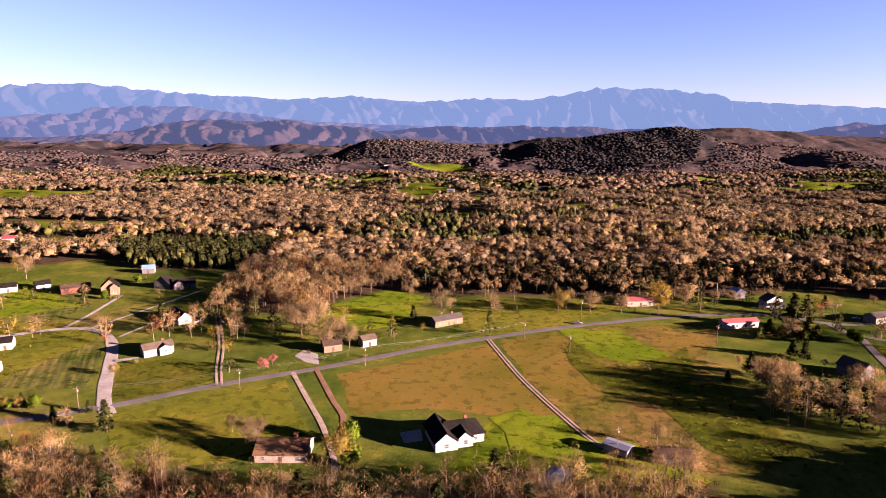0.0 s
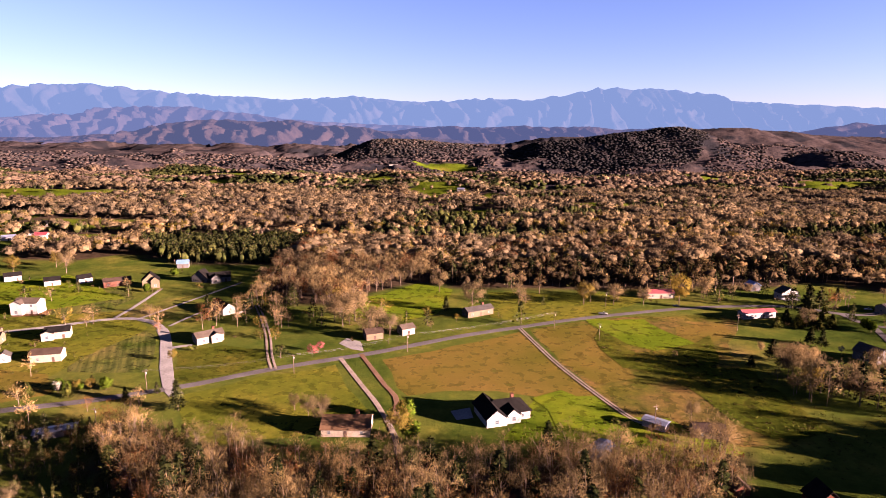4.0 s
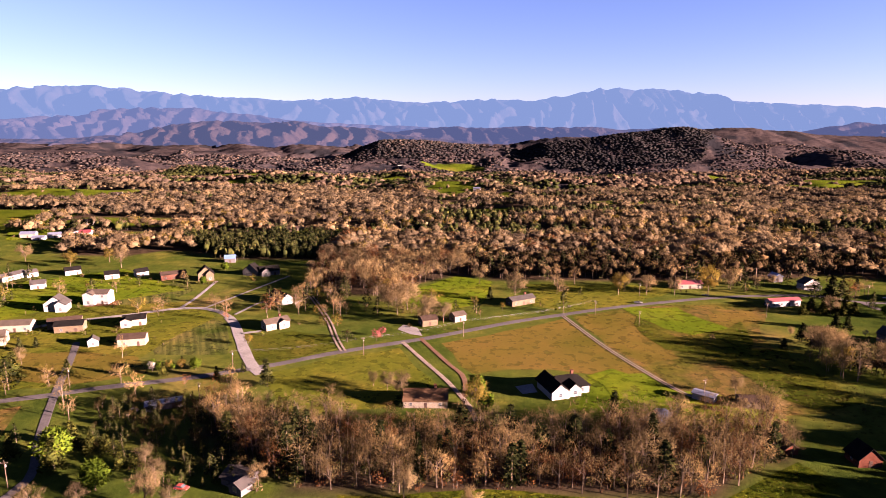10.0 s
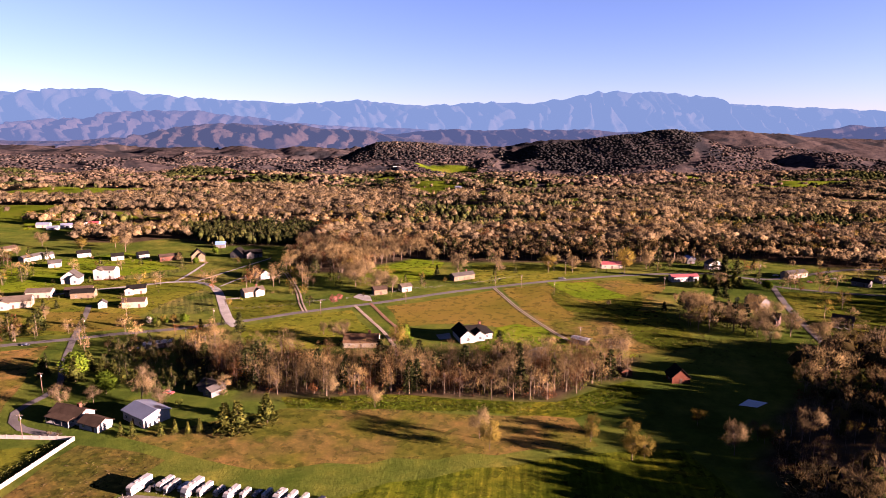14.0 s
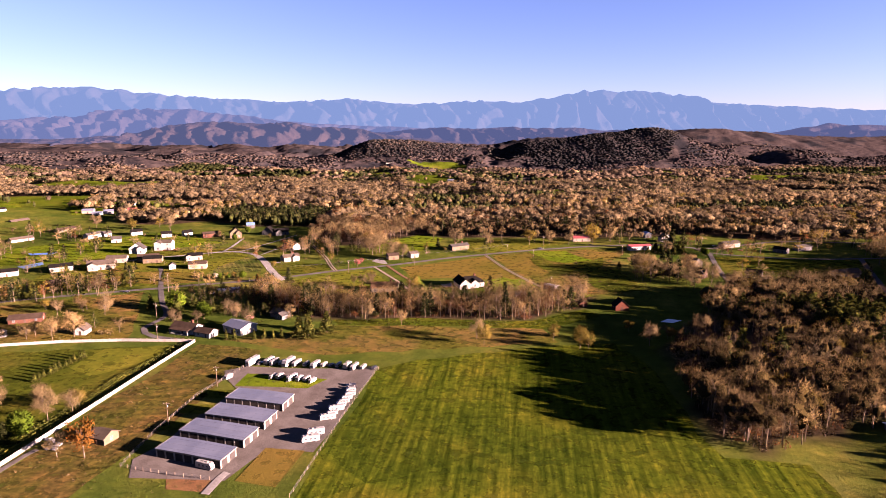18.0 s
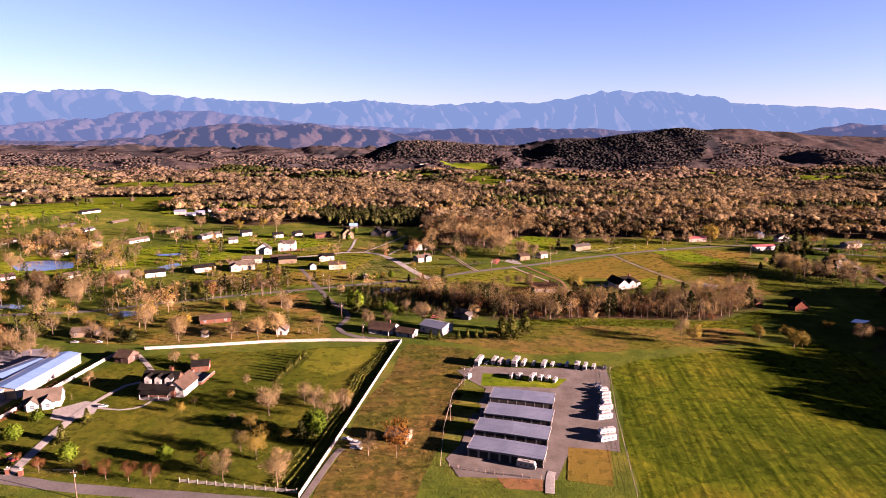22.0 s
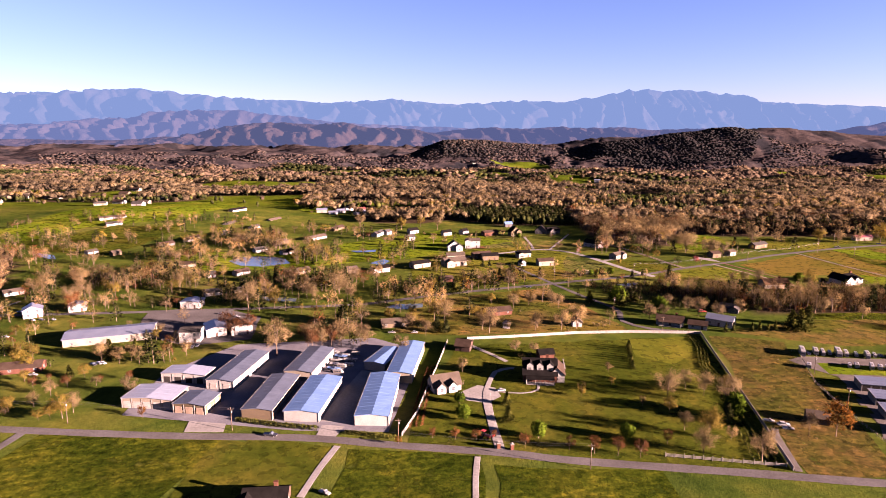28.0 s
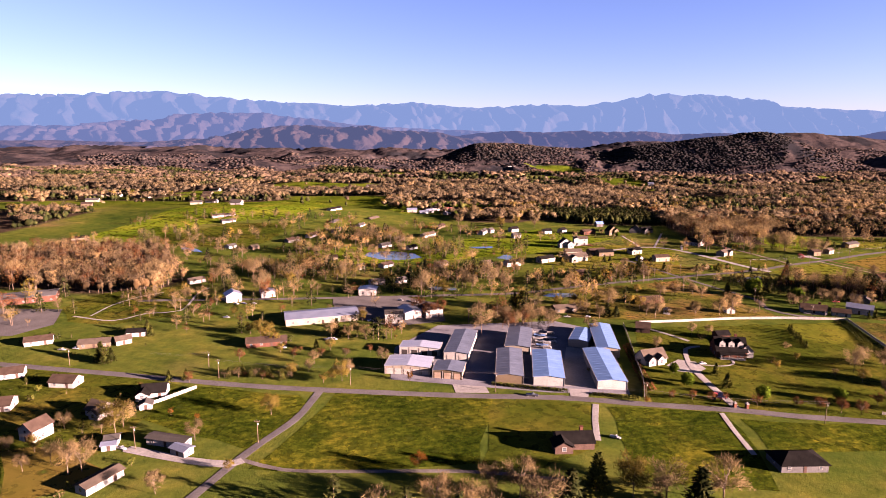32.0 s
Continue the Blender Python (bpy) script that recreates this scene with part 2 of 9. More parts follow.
def ground_material():
    m, nt, b = node_mat("meadow_ground")
    n2 = noise_node(nt, 0.16, 5.0)
    n3 = noise_node(nt, 1.3, 4.0, 0.7)
    grass = mottle(nt, grass_colour(nt))
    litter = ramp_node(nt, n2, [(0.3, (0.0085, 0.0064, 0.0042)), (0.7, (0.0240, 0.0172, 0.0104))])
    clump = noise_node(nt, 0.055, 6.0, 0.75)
    # far woods as ground colour, dimmed and tinted with haze blue
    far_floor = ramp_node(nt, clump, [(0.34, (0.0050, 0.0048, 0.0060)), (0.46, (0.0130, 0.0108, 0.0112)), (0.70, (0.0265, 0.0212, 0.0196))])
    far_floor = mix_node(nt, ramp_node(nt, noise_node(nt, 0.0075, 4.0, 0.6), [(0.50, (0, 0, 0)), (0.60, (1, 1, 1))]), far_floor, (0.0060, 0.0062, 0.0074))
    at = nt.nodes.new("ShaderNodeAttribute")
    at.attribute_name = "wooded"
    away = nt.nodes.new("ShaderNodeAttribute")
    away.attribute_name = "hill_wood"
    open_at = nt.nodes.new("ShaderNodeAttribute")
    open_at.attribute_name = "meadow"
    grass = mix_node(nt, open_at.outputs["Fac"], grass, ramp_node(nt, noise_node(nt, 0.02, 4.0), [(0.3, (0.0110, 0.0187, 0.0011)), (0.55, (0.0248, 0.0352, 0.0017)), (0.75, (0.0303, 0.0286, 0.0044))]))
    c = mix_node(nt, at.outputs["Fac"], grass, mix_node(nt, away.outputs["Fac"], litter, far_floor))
    c = mix_node(nt, 0.3, c, ramp_node(nt, n3, [(0.25, (0.5, 0.5, 0.5)), (0.75, (1.4, 1.4, 1.4))]), "MULTIPLY")
    nt.links.new(c, b.inputs["Base Color"])
    b.inputs["Roughness"].default_value = 0.95
    b.inputs["Specular IOR Level"].default_value = 0.0
    tops = math_node(nt, "MULTIPLY", math_node(nt, "MULTIPLY", clump, away.outputs["Fac"]), 9.0)
    bump_node(nt, b, math_node(nt, "ADD", n3, tops), 0.35, 0.6)
    return m


def field_material(name, cols, angle=None, row=1.6, strength=0.5, patch=0.03, tuft=0.0, even=0.0):
    """Grass or crop; angle: the direction of its rows or mowing lines in degrees."""
    m, nt, b = node_mat(name)
    n1, n2, n3 = noise_node(nt, patch, 5.0), noise_node(nt, 0.25, 4.0), noise_node(nt, 1.6, 4.0, 0.7)
    c = ramp_node(nt, n1, [(0.28 + 0.44 * i / (len(cols) - 1), q) for i, q in enumerate(cols)])
    c = mix_node(nt, 0.5 * (1 - even), c, ramp_node(nt, n2, [(0.25, (0.6, 0.65, 0.6)), (0.75, (1.4, 1.3, 1.2))]), "MULTIPLY")
    c = mix_node(nt, 0.8 if tuft > 1 else 0.35, c, ramp_node(nt, n3, [(0.25, (0.5, 0.52, 0.5)), (0.75, (1.4, 1.38, 1.4))]), "MULTIPLY")
    if angle is not None:
        g = nt.nodes.new("ShaderNodeNewGeometry")
        mp = nt.nodes.new("ShaderNodeMapping")
        mp.vector_type = "TEXTURE"
        mp.inputs["Rotation"].default_value = (0, 0, radians(angle))
        mp.inputs["Scale"].default_value = (28.0, row, 1.0)
        nt.links.new(g.outputs["Position"], mp.inputs["Vector"])
        st = noise_node(nt, 1.0, 3.0, 0.6, mp.outputs[0])
        c = mix_node(nt, strength, c, ramp_node(nt, st, [(0.32, (0.45, 0.5, 0.45)), (0.5, (1, 1, 1)), (0.68, (1.7, 1.5, 1.3))]), "MULTIPLY")
    inner = nt.nodes.new("ShaderNodeAttribute")
    inner.attribute_name = "inner"
    edge = math_node(nt, "ADD", math_node(nt, "MULTIPLY", inner.outputs["Fac"], 2.2), math_node(nt, "MULTIPLY", math_node(nt, "SUBTRACT", n2, 0.72), 4.5), True)
    if tuft:
        c = mix_node(nt, min(tuft, 1), c, ramp_node(nt, noise_node(nt, 0.42, 6.0, 0.75), [(0.36, (0.38, 0.45, 0.45)), (0.5, (1.0, 1.0, 1.0)), (0.64, (1.9, 1.65, 1.5))]), "MULTIPLY")
    c = mix_node(nt, even, mottle(nt, c), c)
    nt.links.new(edge, b.inputs["Alpha"])
    nt.links.new(c, b.inputs["Base Color"])
    b.inputs["Roughness"].default_value = 0.95
    b.inputs["Specular IOR Level"].default_value = 0.0
    bump_node(nt, b, n3, 0.35, 0.3)
    return m


M_GROUND = ground_material()
M_CROP = field_material("young_wheat", [(0.0081, 0.0140, 0.0014), (0.0168, 0.0236, 0.0016), (0.0306, 0.0311, 0.0033)], 84, 1.5, 1.0, 0.012, tuft=0.6)
M_LAWN = field_material("spring_lawn", [(0.0095, 0.0141, 0.0016), (0.0176, 0.0221, 0.0023), (0.0304, 0.0282, 0.0048)], None, patch=0.03, tuft=0.5)
M_LUSH = field_material("lush_grass", [(0.0189, 0.0324, 0.0017), (0.0302, 0.0440, 0.0017), (0.0402, 0.0472, 0.0046)], None, patch=0.035)
M_TAN = field_material("dry_pasture", [(0.0275, 0.0262, 0.0036), (0.0410, 0.0318, 0.0060), (0.0490, 0.0332, 0.0080)], None, patch=0.028, even=0.65)
M_SUNNY = field_material("sunny_grass", [(0.0190, 0.0255, 0.0024), (0.0300, 0.0345, 0.0034), (0.0420, 0.0380, 0.0060)], None, patch=0.03, tuft=0.4, even=0.5)
M_MIX = field_material("rough_pasture", [(0.0106, 0.0145, 0.0020), (0.0237, 0.0251, 0.0041), (0.0412, 0.0291, 0.0093), (0.0148, 0.0191, 0.0031)], None, patch=0.04, tuft=0.5)
M_CLOVER = field_material("green_hay_field", [(0.0060, 0.0103, 0.0009), (0.0137, 0.0190, 0.0015), (0.0338, 0.0338, 0.0031)], 20, 2.2, 0.5, 0.03, tuft=1.3)
M_CORN = field_material("stubble_rows", [(0.0188, 0.0256, 0.0044), (0.0271, 0.0290, 0.0087), (0.0136, 0.0212, 0.0032)], 115, 1.5, 0.9, 0.06)
M_WEED = field_material("brown_weeds", [(0.0140, 0.0185, 0.0030), (0.0225, 0.0215, 0.0048), (0.0310, 0.0220, 0.0074), (0.0150, 0.0200, 0.0030)], 12, 2.4, 0.45, 0.05, tuft=0.8)
M_EARTH = field_material("bare_red_earth", [(0.0407, 0.0217, 0.0108), (0.0565, 0.0299, 0.0154), (0.0335, 0.0226, 0.0086)], None, patch=0.1)
M_ROAD = surface("worn_asphalt", [(0.3, (0.0285, 0.0270, 0.0268)), (0.7, (0.0434, 0.0417, 0.0419))], 0.12, 0.85, 2.0, 0.3, 0.02)
M_DARKROAD = surface("dark_asphalt", [(0.3, (0.0391, 0.0394, 0.0456)), (0.7, (0.0680, 0.0691, 0.0779))], 0.1, 0.8, 2.0, 0.2, 0.02)
M_CONCRETE = surface("pale_concrete", [(0.3, (0.0693, 0.0677, 0.0647)), (0.7, (0.0984, 0.0968, 0.0944))], 0.15, 0.85, 1.5, 0.2, 0.02)
M_GRAVEL = surface("pale_gravel", [(0.3, (0.0316, 0.0282, 0.0255)), (0.7, (0.0506, 0.0465, 0.0438))], 0.2, 0.95, 2.5, 0.6, 0.05)
M_LANE = surface("pale_gravel_lane", [(0.3, (0.0608, 0.0500, 0.0398)), (0.7, (0.0973, 0.0829, 0.0697))], 0.3, 0.95, 2.5, 0.6, 0.05)
M_DIRT = surface("dirt_track", [(0.3, (0.0406, 0.0243, 0.0149)), (0.7, (0.0649, 0.0419, 0.0271))], 0.2, 0.95, 2.5, 0.6, 0.05)
M_WATER, _nt, _b = node_mat("pond_water")
_b.inputs["Base Color"].default_value = (0.03, 0.045, 0.05, 1)
_b.inputs["Roughness"].default_value = 0.12
_b.inputs["Specular IOR Level"].default_value = 0.5
bump_node(_nt, _b, noise_node(_nt, 0.8, 3.0), 0.08, 0.05)

M_BARK = surface("grey_bark", [(0.3, (0.0292, 0.0219, 0.0167)), (0.7, (0.0622, 0.0476, 0.0350))], 0.9, 0.95, 6.0, 0.5, 0.05)
M_TWIG = leafy("bare_twigs", [(0.0352, 0.0269, 0.0129), (0.0569, 0.0433, 0.0210), (0.0739, 0.0564, 0.0273), (0.0467, 0.0355, 0.0172)], patch=0.045, through_light=0.3)
# bare twigs brightened, for the creek trees and for sunlit wood edges
M_TWIGPALE = leafy("brightened_twigs", [(0.0448, 0.0333, 0.0149), (0.0722, 0.0535, 0.0241), (0.0939, 0.0698, 0.0314), (0.0591, 0.0440, 0.0197)], patch=0.045, through_light=0.3)
M_TWIGFAR = leafy("bare_woodland", [(0.0363, 0.0290, 0.0173), (0.0587, 0.0467, 0.0278), (0.0761, 0.0606, 0.0360), (0.0482, 0.0381, 0.0227)], patch=0.03, through_light=0.5)
# woodland with the haze mixed into its base colour
M_TWIGHAZE = leafy("haze_tinted_woodland", [(0.0238, 0.0185, 0.0133), (0.0384, 0.0298, 0.0216), (0.0499, 0.0387, 0.0280), (0.0315, 0.0244, 0.0176)], patch=0.02, through_light=0.4)
# dark fill for the added crown lumps, standing for shade inside the tree
M_TWIGCORE = leafy("dark_crown_core", [(0.0099, 0.0073, 0.0040), (0.0160, 0.0117, 0.0064), (0.0208, 0.0152, 0.0083), (0.0131, 0.0096, 0.0053)], patch=0.03)
# dimmer and bluer than the near woods, to stand for haze
M_TWIGDIM = leafy("haze_tinted_hillside_woods", [(0.0120, 0.0104, 0.0106), (0.0185, 0.0158, 0.0154), (0.0250, 0.0205, 0.0190)], patch=0.012, through_light=0.3)
# evergreens blued for haze and darkened for shaded hillsides
M_PINEFAR = leafy("haze_tinted_evergreen_woods", [(0.0046, 0.0050, 0.0060), (0.0062, 0.0066, 0.0072), (0.0085, 0.0084, 0.0084)], patch=0.012)
# bare twigs darkened to stand for shade; dark brush uses them too
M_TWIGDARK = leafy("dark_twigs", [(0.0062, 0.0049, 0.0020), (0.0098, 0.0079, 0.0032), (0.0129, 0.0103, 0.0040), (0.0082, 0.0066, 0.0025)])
M_TWIGRED = leafy("russet_twigs", [(0.0260, 0.0118, 0.0048), (0.0400, 0.0186, 0.0072), (0.0220, 0.0112, 0.0050)], through_light=0.2)
M_BUD = leafy("budding_twigs", [(0.0428, 0.0341, 0.0052), (0.0524, 0.0405, 0.0092), (0.0303, 0.0264, 0.0037)], through_light=0.25)
M_LEAF = leafy("fresh_leaves", [(0.0130, 0.0255, 0.0018), (0.0230, 0.0370, 0.0026), (0.0090, 0.0190, 0.0014)], through_light=0.2)
M_PINE = leafy("pine_needles", [(0.0046, 0.0064, 0.0026), (0.0078, 0.0104, 0.0030), (0.0138, 0.0154, 0.0050)], patch=0.06)
M_CEDAR = leafy("cedar_foliage", [(0.0090, 0.0126, 0.0028), (0.0180, 0.0220, 0.0042), (0.0290, 0.0300, 0.0056)], patch=0.09)
M_PINK = leafy("redbud_blossom", [(0.0824, 0.0215, 0.0215), (0.0931, 0.0322, 0.0287), (0.0609, 0.0179, 0.0161)])
M_ORANGE = leafy("young_maple_leaves", [(0.0377, 0.0142, 0.0022), (0.0431, 0.0209, 0.0035), (0.0298, 0.0133, 0.0031)], through_light=0.2)
M_WHITEBLOOM = leafy("white_blossom", [(0.1290, 0.1254, 0.1111), (0.1075, 0.1039, 0.0860), (0.1433, 0.1397, 0.1290)])

M_WHITE = surface("white_siding", [(0.3, (0.100, 0.098, 0.092)), (0.7, (0.125, 0.123, 0.118))], 0.3, 0.6, 3.0, 0.1, 0.02)
M_CREAM = surface("cream_siding", [(0.3, (0.072, 0.064, 0.050)), (0.7, (0.092, 0.082, 0.066))], 0.3, 0.7, 3.0, 0.1, 0.02)
M_TANWALL = surface("tan_siding", [(0.3, (0.036, 0.028, 0.018)), (0.7, (0.048, 0.038, 0.025))], 0.3, 0.7, 3.0, 0.1, 0.02)
M_BRICK = surface("red_brick_wall", [(0.3, (0.026, 0.0115, 0.008)), (0.7, (0.040, 0.019, 0.013))], 0.5, 0.85, 4.0, 0.2, 0.02)
M_DARKBRICK = surface("dark_brick_wall", [(0.3, (0.0200, 0.0135, 0.0112)), (0.7, (0.0330, 0.0220, 0.0175))], 0.5, 0.85, 4.0, 0.2, 0.02)
M_GREYWALL = surface("grey_siding", [(0.3, (0.03, 0.03, 0.03)), (0.7, (0.042, 0.042, 0.042))], 0.3, 0.7, 3.0, 0.1, 0.02)
M_REDWALL = surface("barn_red_boards", [(0.3, (0.0270, 0.0098, 0.0064)), (0.7, (0.0390, 0.0150, 0.0098))], 0.4, 0.75, 3.0, 0.2, 0.02)
M_ROOFDARK = surface("charcoal_shingles", [(0.3, (0.0026, 0.0024, 0.0024)), (0.7, (0.0048, 0.0045, 0.0043))], 0.5, 0.9, 5.0, 0.4, 0.03)
M_ROOFBROWN = surface("brown_shingles", [(0.3, (0.0120, 0.0086, 0.0066)), (0.7, (0.0205, 0.0146, 0.0112))], 0.5, 0.9, 5.0, 0.4, 0.03)
M_ROOFRUST = surface("orange_brown_shingles", [(0.3, (0.0300, 0.0180, 0.0098)), (0.7, (0.0430, 0.0265, 0.0150))], 0.5, 0.9, 5.0, 0.4, 0.03)
M_ROOFTAN = surface("tan_shingles", [(0.3, (0.0200, 0.0162, 0.0128)), (0.7, (0.0300, 0.0245, 0.0196))], 0.5, 0.9, 5.0, 0.4, 0.03)
M_ROOFGREY = surface("grey_shingles", [(0.3, (0.0144, 0.0138, 0.0131)), (0.7, (0.0218, 0.0204, 0.0192))], 0.5, 0.9, 5.0, 0.4, 0.03)
M_ROOFRED = surface("red_metal_roof", [(0.3, (0.0542, 0.0065, 0.0078)), (0.7, (0.0710, 0.0116, 0.0116))], 0.5, 0.5, 3.0, 0.1, 0.02, spec=0.5)
M_ROOFBLUE = surface("blue_painted_metal_roof", [(0.3, (0.0299, 0.0581, 0.1188)), (0.7, (0.0405, 0.0739, 0.1408))], 0.25, 0.35, 3.0, 0.1, 0.02, spec=0.12)
M_ROOFSTEEL = surface("galvanised_metal_roof", [(0.3, (0.0326, 0.0390, 0.0556)), (0.7, (0.0460, 0.0538, 0.0725))], 0.25, 0.35, 3.0, 0.1, 0.02, spec=0.3)
M_ROOFOLD = surface("weathered_metal_roof", [(0.3, (0.0217, 0.0272, 0.0390)), (0.7, (0.0317, 0.0393, 0.0551))], 0.25, 0.5, 3.0, 0.1, 0.02, spec=0.12)
M_ROOFWHITE = surface("white_painted_metal_roof", [(0.3, (0.070, 0.082, 0.108)), (0.7, (0.084, 0.097, 0.124))], 0.25, 0.4, 3.0, 0.1, 0.02, spec=0.2)
M_DOOR = surface("roll_up_door_steel", [(0.3, (0.1033, 0.0984, 0.0910)), (0.7, (0.1328, 0.1255, 0.1156))], 0.5, 0.6, 5.0, 0.15, 0.02)
M_DOORDARK = surface("dark_roll_up_door", [(0.3, (0.0111, 0.0101, 0.0101)), (0.7, (0.0185, 0.0166, 0.0157))], 0.5, 0.6, 5.0, 0.15, 0.02)
M_TRIM = surface("white_trim_paint", [(0.3, (0.0850, 0.0816, 0.0748)), (0.7, (0.1020, 0.0986, 0.0918))], 0.6, 0.5)
M_GLASS, _nt, _b = node_mat("window_glass")
_b.inputs["Base Color"].default_value = (0.02, 0.025, 0.03, 1)
_b.inputs["Roughness"].default_value = 0.08
_b.inputs["Specular IOR Level"].default_value = 0.6
M_WOOD = surface("weathered_pole_wood", [(0.3, (0.0277, 0.0206, 0.0154)), (0.7, (0.0471, 0.0360, 0.0277))], 0.9, 0.9, 6.0, 0.3, 0.02)
M_POSTWOOD = surface("fence_post_wood", [(0.3, (0.0738, 0.0554, 0.0400)), (0.7, (0.1169, 0.0923, 0.0676))], 0.9, 0.9, 6.0, 0.3, 0.02)
M_RUBBER = surface("tyre_rubber", [(0.3, (0.0061, 0.0061, 0.0061)), (0.7, (0.0123, 0.0123, 0.0123))], 2.0, 0.8)
M_METALDARK = surface("dark_metal", [(0.3, (0.0154, 0.0154, 0.0169)), (0.7, (0.0308, 0.0308, 0.0323))], 1.0, 0.5, spec=0.5)
M_CARWHITE = surface("white_car_paint", [(0.3, (0.09, 0.09, 0.088)), (0.7, (0.11, 0.11, 0.107))], 0.5, 0.3, spec=0.5)
M_CARDARK = surface("black_car_paint", [(0.3, (0.0061, 0.0061, 0.0077)), (0.7, (0.0154, 0.0154, 0.0185))], 0.5, 0.25, spec=0.5)
M_CARRED = surface("red_car_paint", [(0.3, (0.1230, 0.0123, 0.0092)), (0.7, (0.1538, 0.0215, 0.0154))], 0.5, 0.3, spec=0.5)
M_CARSILVER = surface("silver_car_paint", [(0.3, (0.1107, 0.1138, 0.1199)), (0.7, (0.1415, 0.1445, 0.1476))], 0.5, 0.3, spec=0.5)
M_RVSTRIPE = surface("beige_stripe_paint", [(0.3, (0.0923, 0.0676, 0.0492)), (0.7, (0.1291, 0.0984, 0.0738))], 0.8, 0.4)


# ================= land =================
HILLS = [(-474, 420, 8, 96, 50)]  # x, y, height, half width, half depth
CRESTS = [  # y, half depth in front and behind, (x, z) along the crest
    (1990, 190, 240, [(86, -50), (157, -36), (210, -11), (262, 14), (332, 21), (420, 30), (507, 44), (594, 51), (645, 62), (702, 65), (750, 55), (786, 43), (841, 17), (895, -6), (967, -32), (1040, -56)]),
    (2700, 260, 260, [(739, -45), (878, 28), (1018, 49), (1111, 58), (1229, 59), (1276, 49), (1394, 45), (1513, 29), (1789, 22), (2095, 30), (2600, -20)]),
    (2250, 130, 200, [(900, -50), (970, 10), (1165, 18), (1226, 3), (1325, -11), (1426, -30), (1502, -48)]),
    (1950, 130, 160, [(1018, -48), (1099, -7), (1184, -6), (1254, -23), (1303, -37), (1441, -30), (1556, -16), (1800, -40)]),
    (2077, 170, 200, [(-417, -54), (-369, -26), (-321, -2), (-265, 19), (-209, 23), (-97, 19), (-23, 10), (70, 5), (163, -4), (238, -30), (300, -50)]),
    (2600, 160, 200, [(-20, -50), (41, -22), (204, -10), (319, 11), (433, 22), (548, 20), (663, 16), (802, -4), (900, -50)]),
    (2500, 160, 200, [(-1024, -52), (-931, -29), (-862, -11), (-749, -20), (-635, -4), (-477, -15), (-387, -37), (-330, -52)]),
    (2350, 170, 200, [(-2100, -50), (-1850, -12), (-1600, -26), (-1420, -14), (-1250, -34), (-1150, -52)]),
    (1760, 120, 150, [(-1500, -50), (-1330, -20), (-1120, -30), (-960, -18), (-800, -38), (-700, -50)]),
]


def land(x, y):
    """Height of the ground: level near the houses, falling to a far valley, then hill behind hill."""
    z = -46 * smooth(550, 1700, y)
    z = z + (fbm(x / 310, y / 210, 2.0) - 0.5) * 40 * smooth(520, 1350, y)
    z = z + (fbm(x / 120, y / 70, 6.0, 3) - 0.5) * 24 * smooth(440, 800, y)
    fold = 1 - np.abs(2 * fbm(x / 260, y / 190, 31.0, 3) - 1)
    z = z + (fold**2 - 0.5) * 34 * smooth(1250, 2000, y) * (1 - 0.6 * smooth(2900, 3400, y))
    rough = (fbm(x / 90, y / 120, 9.0, 3) - 0.5) * 22 + (0.5 - np.abs(2 * fbm((x + 0.5 * y) / 75, y / 260, 33.0, 2) - 1)) * 20
    for y0, front, back, line in CRESTS:
        cx, cz = np.array(line, float).T
        d = y - y0
        fall = np.exp(-((d / np.where(d < 0, front, back)) ** 2))
        hill = -60 + (np.interp(x + 0.25 * d, cx, cz, -60, -60) + 60 + rough * np.clip(-d / front, 0, 1)) * fall
        k = np.clip(0.5 + 0.5 * (hill - z) / 9, 0, 1)
        z = z * (1 - k) + hill * k + 4.5 * k * (1 - k)
    z = z + 6.5 * np.clip(1.05 - ((x - 158) / 58) ** 2 - ((y - 78) / 52) ** 2, 0, 1) ** 0.8  # the knoll of the east wood
    for hx, hy, h, wx, wy in HILLS:
        z = z + h * np.exp(-(((x - hx) / wx) ** 2 + ((y - hy) / wy) ** 2) / 1.4)
    return z


# woods of the near ground, as outlines on the plan
CREEK_WOOD = [(-78, 160), (-59, 141), (-43, 129), (-19, 127), (12, 130), (41, 126), (54, 126), (83, 146), (90, 166), (56, 163), (30, 158), (0, 158), (-22, 157), (-44, 164), (-77, 172)]
EAST_WOOD = [(105, 96), (97, 56), (94, 32), (97, 18), (104, 15), (133, 28), (160, 28), (222, 44), (222, 111), (215, 150), (200, 172), (172, 168), (150, 158), (146, 147), (138, 138), (120, 116)]
MAIN_WOOD = [(-78, 299), (-47, 295), (-33, 284), (-27, 312), (-4, 340), (15, 326), (81, 328), (110, 323), (155, 334), (215, 342), (296, 348), (459, 348), (459, 666), (-87, 666), (-87, 374)]
PINE_WOOD = [(-155, 376), (-87, 374), (-87, 444), (-209, 440)]
NORTH_WOOD = [(-258, 381), (-219, 382), (-198, 400), (-158, 385), (-192, 474), (-87, 444), (-87, 666), (-318, 666), (-348, 548)]
WEST_WOOD = [(-446, 117), (-422, 123), (-420, 154), (-437, 174), (-462, 222), (-518, 237), (-585, 215), (-592, 122), (-494, 123)]
